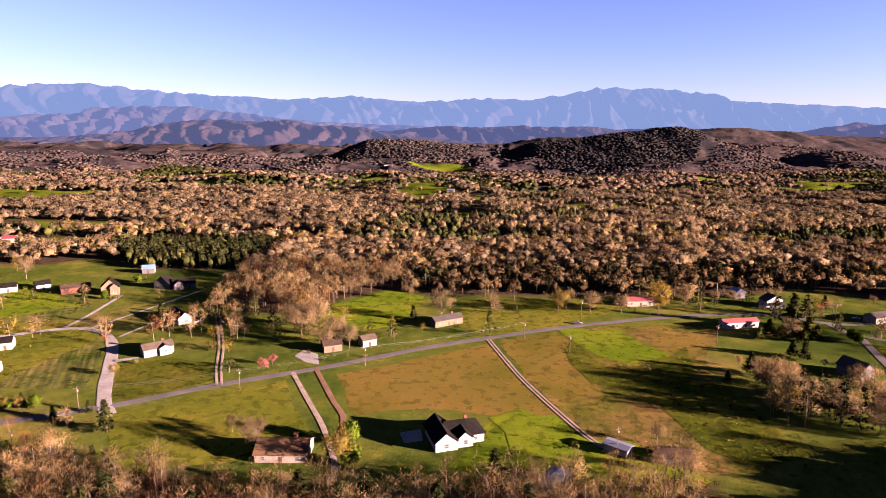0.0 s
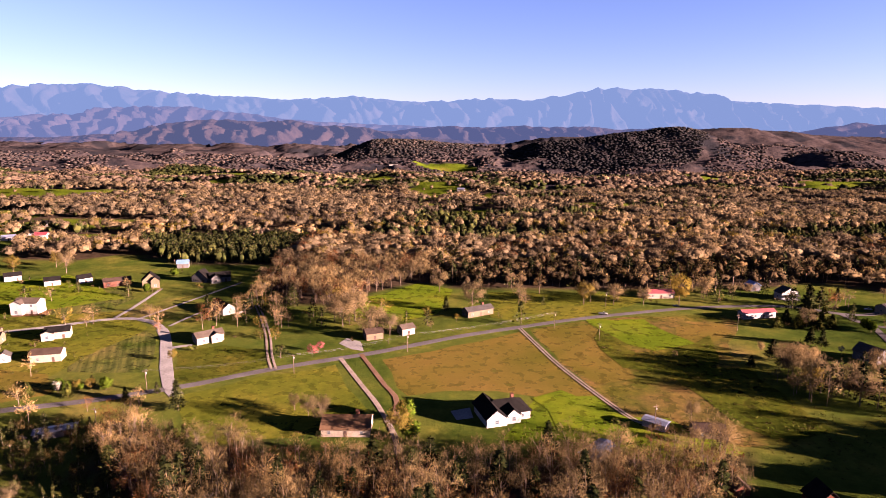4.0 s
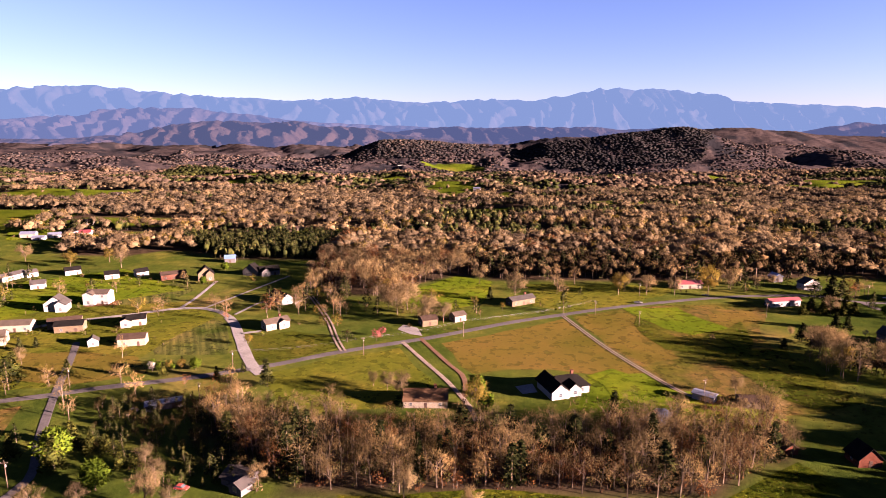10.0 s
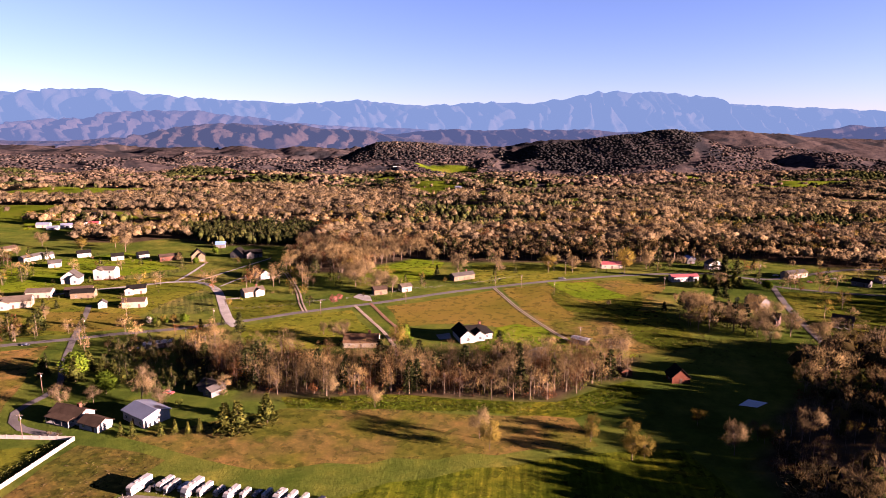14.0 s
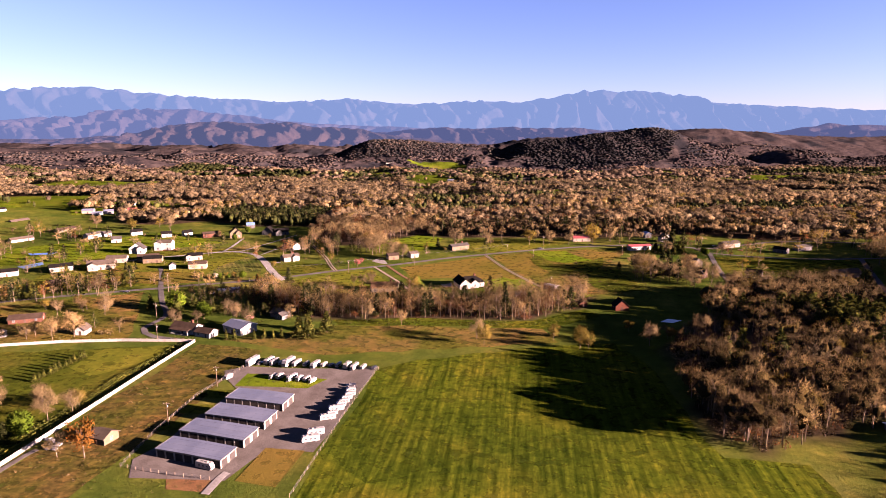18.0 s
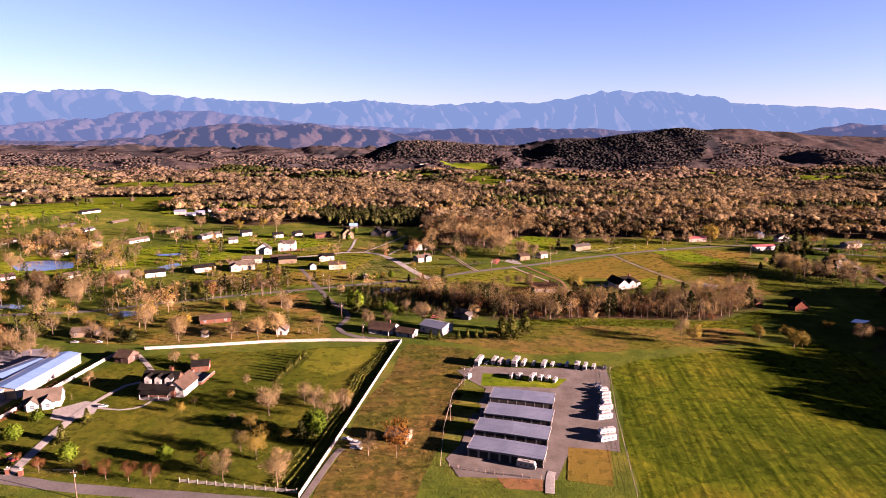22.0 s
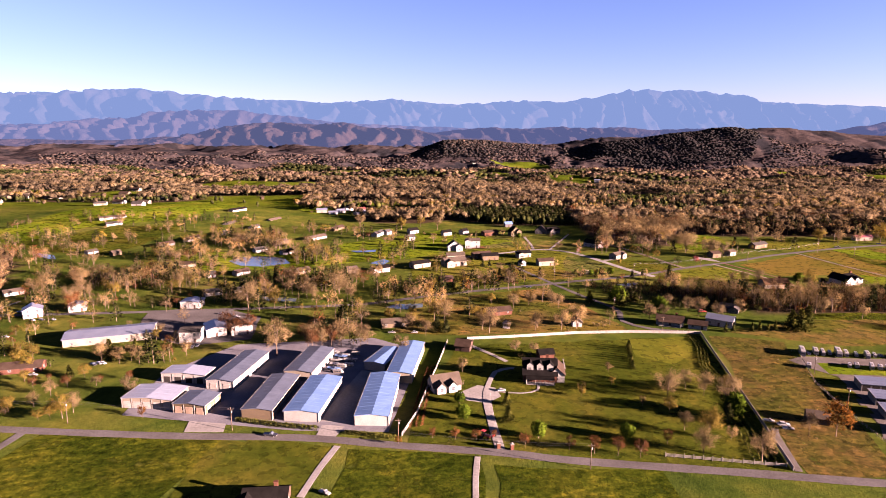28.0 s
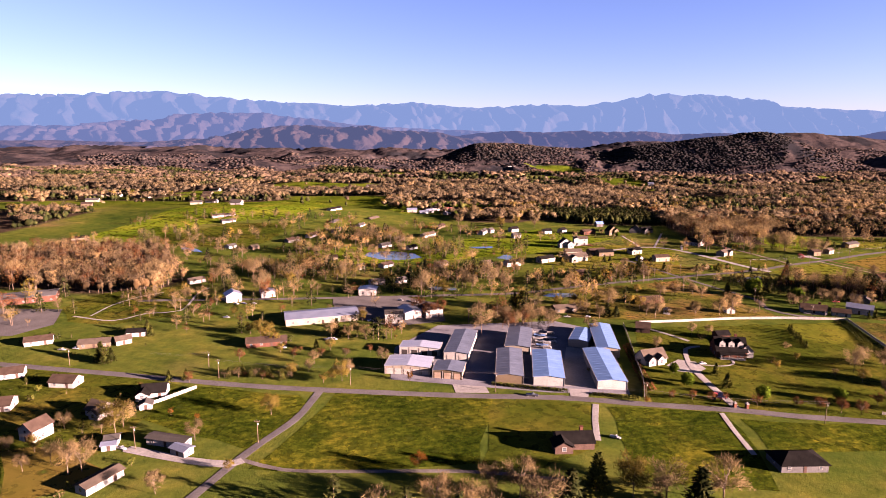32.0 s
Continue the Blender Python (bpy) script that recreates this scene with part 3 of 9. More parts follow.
CLEARINGS = [  # x, y, half width, half depth
    (-455, 745, 125, 58), (-251, 717, 42, 26), (-19, 1764, 92, 66), (-133, 1111, 26, 100), (-10, 850, 36, 130), (32, 607, 30, 27), (60, 760, 22, 40),
    (507, 1237, 52, 110), (571, 972, 100, 84), (351, 937, 27, 50), (142, 660, 14, 22), (209, 1238, 60, 60), (-104, 481, 33, 24), (-244, 451, 44, 18),
    (-474, 420, 140, 80), (-666, 474, 148, 50), (-281, 518, 56, 24), (-600, 612, 46, 26), (-411, 728, 40, 20), (-750, 640, 60, 26),
]


def cleared(x, y):
    r = np.zeros(np.shape(x), bool)
    for cx, cy, wx, wy in CLEARINGS:
        r |= ((x - cx) / wx) ** 2 + ((y - cy) / wy) ** 2 < 0.8 + 0.5 * fbm(x / 40, y / 40, 8.0, 2)
    return r


def far_wood(x, y):
    """Where the woods beyond the village stand."""
    start = 460 + 45 * (fbm(x / 66, y / 66, 3.0, 2) - 0.5) + np.where(x > -88, -126, 0) + np.where(x < -355, 66, 0) + np.where(x < -640, -220, 0)
    open_land = fbm(x / 130, y / 95, 11.0, 3) > 0.66
    return (y > start) & ~cleared(x, y) & ~(open_land & (y < 1330))


def wooded(x, y):
    w = far_wood(x, y)
    for p in (CREEK_WOOD, EAST_WOOD, MAIN_WOOD, PINE_WOOD, NORTH_WOOD, WEST_WOOD):
        w = w | (inside(x, y, p) & ~cleared(x, y))
    return w


def build_ground():
    ys = np.r_[-1500:-350:150, -350:520:8, 520:1100:12, 1100:3000:16, 3000:4401:70]
    xs = np.r_[-5200:-2400:140, -2400:-680:22, -680:520:8, 520:2300:18, 2300:5201:140]
    gx, gy = np.meshgrid(xs.astype(float), ys.astype(float))
    gz = land(gx, gy)
    gz = gz + (vnoise(gx / 21, gy / 24, 61.0) - 0.5) * 9 * smooth(1350, 1600, gy) * wooded(gx, gy)  # treetops of the far woods
    nx, ny = len(xs), len(ys)
    v = np.stack([gx, gy, gz], -1).reshape(-1, 3)
    i = np.arange(nx * ny).reshape(ny, nx)
    f = np.stack([i[:-1, :-1], i[:-1, 1:], i[1:, 1:], i[1:, :-1]], -1).reshape(-1, 4)
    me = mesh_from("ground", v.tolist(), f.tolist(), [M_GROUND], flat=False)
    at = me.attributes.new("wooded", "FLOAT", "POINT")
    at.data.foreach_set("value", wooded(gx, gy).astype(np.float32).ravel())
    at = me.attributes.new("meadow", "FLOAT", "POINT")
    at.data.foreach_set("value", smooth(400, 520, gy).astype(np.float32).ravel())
    # grows with distance, to bring in the haze-tinted floor
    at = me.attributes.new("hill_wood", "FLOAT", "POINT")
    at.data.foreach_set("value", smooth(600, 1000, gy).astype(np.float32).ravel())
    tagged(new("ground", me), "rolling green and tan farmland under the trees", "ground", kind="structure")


build_ground()


def ridge(name, label, crest, y0, depth, mat, spur, step=24, seed=1.0, rows=26, wild=0.35, crag=170.0, jag=0.09, foot=-50.0):
    """A long mountain ridge: a crest line of (x, z), with sharp spurs and hollows down its near face."""
    cx, cz = np.array(crest, float).T
    xs = np.arange(cx[0], cx[-1] + 1, step)
    vs = np.linspace(0, 1.12, rows)
    gx, gv = np.meshgrid(xs, vs)
    top = np.interp(gx, cx, cz)
    top = top + (fbm(gx / crag, gx * 0 + seed, seed, 4) - 0.5) * jag * np.maximum(top, 60)
    down = np.clip(1 - gv, 0, 1)

    def tent(u):
        return np.abs(2 * (u - np.floor(u)) - 1)

    bend = gx + (fbm(gx / (spur * 2.4), gv * 1.5, seed + 5, 3) - 0.5) * spur * 3.2 - down * spur * 1.1
    fine = gx + (fbm(gx / spur, gv * 3.0, seed + 8, 2) - 0.5) * spur * 1.2 - down * spur * 0.7
    size = 0.55 + 0.9 * vnoise(gx / (spur * 1.7), gv * 0 + seed, seed + 2)
    fold = np.clip(0.72 * tent(bend / spur) * size + 0.28 * tent(fine / (spur * 0.37)) + 0.10 * vnoise(gx / (spur * 0.12), gv * 14.0, seed + 3), 0, 1.1)
    shape = np.sin(np.clip(gv, 0, 1) * math.pi / 2) ** 0.95
    shape = np.where(gv > 1, 1 - (gv - 1) * 2.5, shape)
    cut = wild * np.clip(down * 1.6, 0.03, 1) ** 0.7 * (1 - fold)
    gz = foot + (top - foot) * shape * (1 - cut)
    gy = y0 - depth * (1 - gv) + (0.5 - fold) * depth * 0.35 * np.sin(np.clip(gv, 0, 1) * math.pi)
    nx, ny = len(xs), rows
    v = np.stack([gx, gy, gz], -1).reshape(-1, 3)
    i = np.arange(nx * ny).reshape(ny, nx)
    f = np.stack([i[:-1, :-1], i[:-1, 1:], i[1:, 1:], i[1:, :-1]], -1).reshape(-1, 4)
    me = mesh_from(name, v.tolist(), f.tolist(), [mat], flat=False)
    return tagged(new(name, me), label, "mountain", kind="structure")


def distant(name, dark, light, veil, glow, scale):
    """Forested slopes far off; the blue air in front is added as emission."""
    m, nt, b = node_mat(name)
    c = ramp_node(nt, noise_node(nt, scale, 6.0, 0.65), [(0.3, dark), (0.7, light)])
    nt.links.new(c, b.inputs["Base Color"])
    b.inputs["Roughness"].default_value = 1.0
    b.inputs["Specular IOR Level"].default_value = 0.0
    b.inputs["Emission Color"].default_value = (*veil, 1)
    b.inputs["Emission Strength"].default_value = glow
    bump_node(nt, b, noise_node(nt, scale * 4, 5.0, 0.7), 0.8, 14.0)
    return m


# each forest glows faintly in the colour of its haze
M_MOUNT = distant("haze_blue_mountain_forest", (0.0012, 0.0016, 0.0016), (0.0042, 0.0036, 0.0032), (0.094, 0.178, 0.256), 0.62, 0.006)
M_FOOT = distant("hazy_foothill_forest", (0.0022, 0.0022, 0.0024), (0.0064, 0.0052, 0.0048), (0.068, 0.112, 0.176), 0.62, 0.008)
M_BROWNHILL = distant("hazy_brown_hill_forest", (0.0036, 0.0030, 0.0028), (0.0092, 0.0066, 0.0056), (0.048, 0.072, 0.112), 0.50, 0.012)
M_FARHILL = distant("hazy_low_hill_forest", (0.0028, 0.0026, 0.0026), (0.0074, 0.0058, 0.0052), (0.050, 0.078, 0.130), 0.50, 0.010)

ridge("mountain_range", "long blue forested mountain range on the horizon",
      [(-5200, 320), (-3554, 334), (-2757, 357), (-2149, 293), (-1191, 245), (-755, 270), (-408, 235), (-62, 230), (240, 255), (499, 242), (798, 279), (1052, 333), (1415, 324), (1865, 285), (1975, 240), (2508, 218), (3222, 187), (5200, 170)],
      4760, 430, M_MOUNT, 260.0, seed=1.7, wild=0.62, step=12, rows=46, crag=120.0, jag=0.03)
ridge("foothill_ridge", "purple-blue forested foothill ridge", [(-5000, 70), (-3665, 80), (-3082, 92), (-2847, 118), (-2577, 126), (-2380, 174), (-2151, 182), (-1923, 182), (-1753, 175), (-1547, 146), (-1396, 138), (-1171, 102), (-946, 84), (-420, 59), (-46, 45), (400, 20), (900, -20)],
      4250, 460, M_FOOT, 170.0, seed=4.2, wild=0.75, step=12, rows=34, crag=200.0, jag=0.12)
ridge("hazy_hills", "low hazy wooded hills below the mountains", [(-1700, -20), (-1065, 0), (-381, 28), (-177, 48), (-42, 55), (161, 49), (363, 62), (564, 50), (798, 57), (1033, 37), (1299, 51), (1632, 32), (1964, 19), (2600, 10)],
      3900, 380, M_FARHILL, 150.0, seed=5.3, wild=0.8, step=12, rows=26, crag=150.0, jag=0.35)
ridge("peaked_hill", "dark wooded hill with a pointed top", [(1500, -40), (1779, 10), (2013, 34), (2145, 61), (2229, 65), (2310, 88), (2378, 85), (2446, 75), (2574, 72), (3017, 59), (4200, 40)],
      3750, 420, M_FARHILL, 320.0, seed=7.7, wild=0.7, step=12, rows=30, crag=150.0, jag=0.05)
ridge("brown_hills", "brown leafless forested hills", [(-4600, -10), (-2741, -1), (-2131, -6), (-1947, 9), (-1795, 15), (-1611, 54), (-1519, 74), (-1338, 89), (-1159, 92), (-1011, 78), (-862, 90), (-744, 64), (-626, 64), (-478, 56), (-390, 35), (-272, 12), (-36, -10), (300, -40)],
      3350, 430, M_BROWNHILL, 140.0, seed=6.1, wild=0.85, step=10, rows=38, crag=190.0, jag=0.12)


# ================= woods =================
def sliver(p, d, length, width, rng, out=None, loose=0.55):
    """Loose slivers at points p along directions d, their faces turned roughly outward."""
    side = rng.normal(size=d.shape)
    if out is not None:
        side = out + side * loose
    side = np.cross(d, side)
    side /= np.linalg.norm(side, axis=1, keepdims=True) + 1e-9
    w = (width * rng.uniform(0.6, 1.4, len(p)))[:, None]
    ln = (length * rng.uniform(0.6, 1.3, len(p)))[:, None]
    return np.stack([p - side * w / 2, p + side * w / 2, p + d * ln], 1)


def unit(v):
    return v / (np.linalg.norm(v, axis=-1, keepdims=True) + 1e-9)


def limb_tris(a, b, ra, rb, sides=3):
    """A tapered limb from a to b as slivers."""
    d = unit(b - a)
    u = unit(np.cross(d, [0.3, 0.9, 0.2]))
    w = np.cross(d, u)
    t = []
    for k in range(sides):
        c0, c1 = 2 * math.pi * k / sides, 2 * math.pi * (k + 1) / sides
        e0, e1 = u * math.cos(c0) + w * math.sin(c0), u * math.cos(c1) + w * math.sin(c1)
        t += [[a + e0 * ra, a + e1 * ra, b + e1 * rb], [a + e0 * ra, b + e1 * rb, b + e0 * rb]]
    return np.array(t)


def bare_proto(rng, twigs, limbs=7, spread=0.33, twig_w=0.012, twig_l=0.085, base=0.2, lumps=20):
    """A leafless broadleaf tree, one unit tall: trunk and limbs, then clouds of fine twigs."""
    d = unit(rng.normal(size=(lumps, 3)))
    c = d * np.array([spread, spread, 0.36]) * rng.uniform(0.45, 0.88, lumps)[:, None] + np.array([0, 0, 0.60])
    c[:, 2] = np.clip(c[:, 2], base + 0.06, 0.93)
    top = np.array([rng.normal() * 0.02, rng.normal() * 0.02, 0.62])
    wood = [limb_tris(np.zeros(3), top, 0.014, 0.007, 4)]
    for k in range(min(limbs, lumps)):
        foot = top * rng.uniform(0.35, 0.9)
        mid = foot + (c[k] - foot) * 0.55 + np.array([0, 0, 0.03])
        wood += [limb_tris(foot, mid, 0.007, 0.004), limb_tris(mid, c[k], 0.004, 0.002)]
    wood = np.concatenate(wood)
    pick = rng.integers(0, lumps, twigs)
    p = c[pick] + rng.normal(size=(twigs, 3)) * np.array([0.058, 0.058, 0.05])
    out = unit(p - np.array([0, 0, 0.5]))
    d = unit(out + np.array([0, 0, 0.35]) + rng.normal(size=(twigs, 3)) * 0.75)
    return np.concatenate([wood, sliver(p - d * twig_l * 0.4, d, twig_l, twig_w, rng, out)]), np.r_[np.zeros(len(wood), int), np.ones(twigs, int)]


def pine_proto(rng, n, radius=0.22, base=0.12, width=0.05, droop=-0.1):
    """An evergreen, one unit tall: a trunk in tiers of drooping sprays."""
    z = base + (0.98 - base) * rng.uniform(0, 1, n) ** 1.15
    r = radius * (1.02 - z) / (1.02 - base) * np.sqrt(rng.uniform(0.15, 1, n)) * (0.8 + 0.35 * np.sin(z * 40))
    a = rng.uniform(0, 2 * math.pi, n)
    p = np.stack([np.cos(a) * r, np.sin(a) * r, z], 1)
    d = unit(np.stack([np.cos(a), np.sin(a), droop + 0.5 * rng.normal(size=n)], 1))
    w = limb_tris(np.zeros(3), np.array([0, 0, 0.9]), 0.018, 0.004, 4)
    return np.concatenate([w, sliver(p, d, 0.09, width, rng, np.stack([np.cos(a), np.sin(a), 0.5 + 0 * a], 1))]), np.r_[np.zeros(len(w), int), np.ones(n, int)]


def bush_proto(rng, n, low=0.12, width=0.075, flat=0.46):
    """A dense rounded crown of leaves on a short trunk, one unit tall."""
    d = unit(rng.normal(size=(n, 3)))
    lump = 0.82 + 0.18 * np.sin(d[:, 0] * 5 + 1) * np.sin(d[:, 1] * 6) + 0.1 * rng.normal(size=n)
    p = d * (flat * lump * rng.uniform(0.72, 1.0, n) ** 0.5)[:, None]
    p[:, 2] = p[:, 2] * 0.98 + 0.54
    p[:, :2] *= 0.92
    p = p[p[:, 2] > low]
    dd = unit(p - np.array([0, 0, 0.5]) + rng.normal(size=p.shape) * 0.35)
    w = limb_tris(np.zeros(3), np.array([0, 0, 0.5]), 0.03, 0.015, 4)
    return np.concatenate([w, sliver(p, dd, 0.11, width, rng, unit(p - np.array([0, 0, 0.5])), 0.4)]), np.r_[np.zeros(len(w), int), np.ones(len(p), int)]


def crown_proto(rng, n, face=0.15, lumps=7, spread=0.2, low=0.30, wood=True, wide=0.16, ragged=0.45, slim=0.62):
    """A tree with a full crown of several rounded masses of twigs, one unit tall."""
    d = unit(rng.normal(size=(lumps, 3)))
    c = d * np.array([spread, spread, 0.2]) + np.array([0, 0, 0.60])
    c[0] = (0, 0, 0.72)
    r = rng.uniform(0.75, 1.2, lumps) * wide
    pick = rng.integers(0, lumps, n)
    o = unit(rng.normal(size=(n, 3)) + np.array([0, 0, 0.25]))
    p = c[pick] + o * (r[pick] * rng.uniform(0.75, 1.1, n))[:, None]
    p[:, 2] = np.clip(p[:, 2], low, 0.99)
    t = unit(np.cross(o, rng.normal(size=(n, 3))) + o * ragged + np.array([0, 0, 0.3]))
    tri = sliver(p - t * face * 0.45, t, face, face * slim, rng, o, 0.35)
    if not wood:
        return tri, np.ones(n, int)
    w = np.concatenate([limb_tris(np.zeros(3), np.array([0, 0, 0.6]), 0.016, 0.007, 3)] + [limb_tris(np.array([0, 0, 0.3]), c[k], 0.007, 0.003, 3) for k in range(1, min(lumps, 4))])
    return np.concatenate([w, tri]), np.r_[np.zeros(len(w), int), np.ones(n, int)]


def crown_lump(rng, wide, tall, mid=0.6, jitter=0.2):
    """A rough many-sided lump; inside a crown it is added to block the sun."""
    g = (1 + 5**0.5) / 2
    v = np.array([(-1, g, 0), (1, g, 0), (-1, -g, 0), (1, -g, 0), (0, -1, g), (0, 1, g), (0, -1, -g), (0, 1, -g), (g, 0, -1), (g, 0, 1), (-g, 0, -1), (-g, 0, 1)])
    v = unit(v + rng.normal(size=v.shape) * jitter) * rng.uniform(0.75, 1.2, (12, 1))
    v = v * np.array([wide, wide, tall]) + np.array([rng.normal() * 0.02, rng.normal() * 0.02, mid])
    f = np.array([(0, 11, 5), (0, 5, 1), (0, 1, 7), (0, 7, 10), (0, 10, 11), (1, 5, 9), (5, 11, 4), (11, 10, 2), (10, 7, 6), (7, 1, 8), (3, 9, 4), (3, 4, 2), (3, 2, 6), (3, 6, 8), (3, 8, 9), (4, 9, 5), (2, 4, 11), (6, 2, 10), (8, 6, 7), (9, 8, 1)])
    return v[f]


def with_core_lumps(rng, proto, wide=0.2, tall=0.26, mid=0.6, count=1):
    """A crown with one or more lumps added inside it to block the light."""
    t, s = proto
    more = np.concatenate([crown_lump(rng, wide, tall, mid) + np.array([rng.normal() * 0.09, rng.normal() * 0.09, rng.normal() * 0.05]) * (count > 1) for _ in range(count)])
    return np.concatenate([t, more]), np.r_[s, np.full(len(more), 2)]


def far_crown(rng, slivers=6):
    """A crown a long way off: one rough lump, open below, with a few stray sprays."""
    lump = crown_lump(rng, 0.52, 0.36, 0.5, 0.3)
    lump = lump[lump[:, :, 2].mean(1) > 0.30]
    o = unit(rng.normal(size=(slivers, 3)) + np.array([0, 0, 0.7]))
    p = o * np.array([0.46, 0.46, 0.34]) + np.array([0, 0, 0.48])
    t = unit(np.cross(o, rng.normal(size=(slivers, 3))) + o * 0.8)
    tri = np.concatenate([lump, sliver(p, t, 0.34, 0.2, rng, o, 0.4)])
    return tri, np.ones(len(tri), int)


def spots(x0, y0, x1, y1, gap, rng):
    """Uneven places about gap apart."""
    gx, gy = np.meshgrid(np.arange(x0, x1, gap), np.arange(y0, y1, gap))
    n = gx.size
    return gx.ravel() + rng.uniform(-0.55, 0.55, n) * gap, gy.ravel() + rng.uniform(-0.55, 0.55, n) * gap


def plant_wood(name, label, x, y, protos, heights, mats, rng, category="woodland", broad=1.0, core=None):
    """One wood: many trees joined, of the given kinds (proto list, first material slot)."""
    n = len(x)
    z = land(x, y)
    kind = rng.integers(0, len(protos), n)
    h = rng.uniform(*heights, n) * (0.8 + 0.4 * fbm(x / 25, y / 25, 1.0, 2))
    wide = rng.uniform(0.85, 1.25, n) * h * broad
    turn = rng.uniform(0, 2 * math.pi, n)
    tris, slot, own, bent = [], [], [], []
    for k, (t, s, first) in enumerate(protos):
        sel = np.nonzero(kind == k)[0]
        if not len(sel):
            continue
        c, sn = np.cos(turn[sel])[:, None, None], np.sin(turn[sel])[:, None, None]
        t, soft = crown_normals(t, s)
        px, py, pz = t[None, :, :, 0], t[None, :, :, 1], t[None, :, :, 2]
        nx, ny, nz = soft[None, :, :, 0], soft[None, :, :, 1], soft[None, :, :, 2]
        bent.append(np.stack([nx * c - ny * sn, nx * sn + ny * c, nz + 0 * c], -1).reshape(-1, 3, 3))
        w, hh = wide[sel][:, None, None], h[sel][:, None, None]
        q = np.stack([(px * c - py * sn) * w + x[sel][:, None, None], (px * sn + py * c) * w + y[sel][:, None, None], pz * hh + z[sel][:, None, None] - 0.15], -1)
        tris.append(q.reshape(-1, 3, 3))
        slot.append(np.tile(np.where(s == 0, 0, np.where(s == 2, len(mats), first)), len(sel)))
        own.append(np.repeat(rng.uniform(0.05, 1, len(sel)), len(t)))
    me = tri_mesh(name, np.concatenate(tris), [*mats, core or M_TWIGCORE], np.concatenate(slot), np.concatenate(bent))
    me.attributes.new("shade", "FLOAT", "FACE").data.foreach_set("value", np.concatenate(own).astype(np.float32))
    return tagged(new(name, me), label, category, kind="stuff")


def near_protos(rng, twigs, pine=0, limbs=6):
    ps = [(*bare_proto(rng, twigs, limbs, twig_w=3.0 / twigs), 1) for _ in range(5)]
    ps += [(*bare_proto(rng, twigs, limbs, spread=0.26, twig_w=3.0 / twigs), 2)]
    ps += [(*bare_proto(rng, int(twigs * 0.8), limbs, spread=0.3, twig_w=3.0 / twigs), 3)]
    ps += [(*pine_proto(rng, int(twigs * 0.9)), 4) for _ in range(pine)]
    return ps


WOOD_MATS = [M_BARK, M_TWIG, M_TWIGRED, M_BUD, M_PINE]


def build_woods():
    rng = np.random.default_rng(11)
    x, y = spots(-82, 120, 94, 176, 3.9, rng)
    k = inside(x, y, CREEK_WOOD)
    plant_wood("creek_wood", "strip of bare brown trees with a few evergreens along a creek", x[k], y[k], near_protos(rng, 440, 1), (7.5, 13), [M_BARK, M_TWIGPALE, M_TWIGDARK, M_TWIGRED, M_PINE], rng)
    x, y = spots(-84, 118, 96, 178, 2.6, rng)
    k = inside(x, y, CREEK_WOOD)
    plant_wood("creek_brush", "tangled russet and olive brush under the creek trees", x[k], y[k], [(*bush_proto(rng, 46, 0.04, 0.15), q) for q in (1, 1, 2, 3)], (1.2, 3.2), [M_BARK, M_TWIGRED, M_TWIGDARK, M_CEDAR], rng, "brush", 1.1)
    x, y = spots(85, 10, 228, 176, 4.6, rng)
    k = inside(x, y, EAST_WOOD)
    pine = k & (y > 60) & (y < 122) & (x > 112) & (fbm(x / 24, y / 24, 21.0, 2) + rng.uniform(-0.1, 0.1, len(x)) > 0.50)
    thick = [(*with_core_lumps(rng, q[:2], 0.10, 0.12, 0.6, 2), q[2]) for q in near_protos(rng, 420)]
    fringe = k & (x < 132) & (y > 70)
    pine &= ~fringe
    front = k & ~pine & ~fringe & ((x < 118) | (y < 44))
    north = k & ~pine & ~front & ~fringe & (y > 136)
    back = k & ~pine & ~front & ~north & ~fringe
    mats = [M_BARK, M_TWIG, M_TWIGFAR, M_BUD, M_PINE]
    # brighter twigs stand for the sun on the front of the grove
    plant_wood("east_wood", "tall bare brown trees at the edge of a grove", x[front], y[front], [(*with_core_lumps(rng, q[:2], 0.11, 0.13, 0.62, 3), q[2]) for q in near_protos(rng, 520)], (10.5, 15.5), [M_BARK, M_TWIGPALE, M_TWIG, M_BUD, M_PINE], rng, core=M_TWIGDARK)
    plant_wood("east_wood", "dense bare brown hardwood grove on a knoll", x[back], y[back], thick, (8, 12.5), mats, rng, core=M_TWIGDARK)
    plant_wood("east_wood", "bare trees at the end of a street", x[north], y[north], [(*with_core_lumps(rng, q[:2], 0.15, 0.17, 0.58, 3), q[2]) for q in near_protos(rng, 380)], (12, 17), mats, rng, core=M_TWIGDARK)
    plant_wood("east_wood", "low bare trees along the fringe of the grove", x[fringe], y[fringe], near_protos(rng, 320), (4.5, 8), mats, rng)
    plant_wood("pine_stand", "dark green pines among bare hardwoods", x[pine], y[pine], [(*with_core_lumps(rng, pine_proto(rng, 240, 0.34, width=0.06), 0.17, 0.28, 0.44), 4) for _ in range(4)], (9, 14), [M_BARK, M_TWIG, M_TWIGRED, M_BUD, M_CEDAR], rng, core=M_PINE)
    x, y = spots(85, 10, 228, 176, 3.0, rng)
    k = inside(x, y, EAST_WOOD) & ((x < 112) | (y < 40) | (y > 128))
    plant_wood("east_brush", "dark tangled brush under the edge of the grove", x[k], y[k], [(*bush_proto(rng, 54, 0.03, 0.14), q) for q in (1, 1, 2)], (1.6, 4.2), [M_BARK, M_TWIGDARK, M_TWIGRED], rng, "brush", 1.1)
    # trees out of view, placed to cast the shadow over the field
    x, y = spots(172, -66, 240, 34, 5.0, rng)
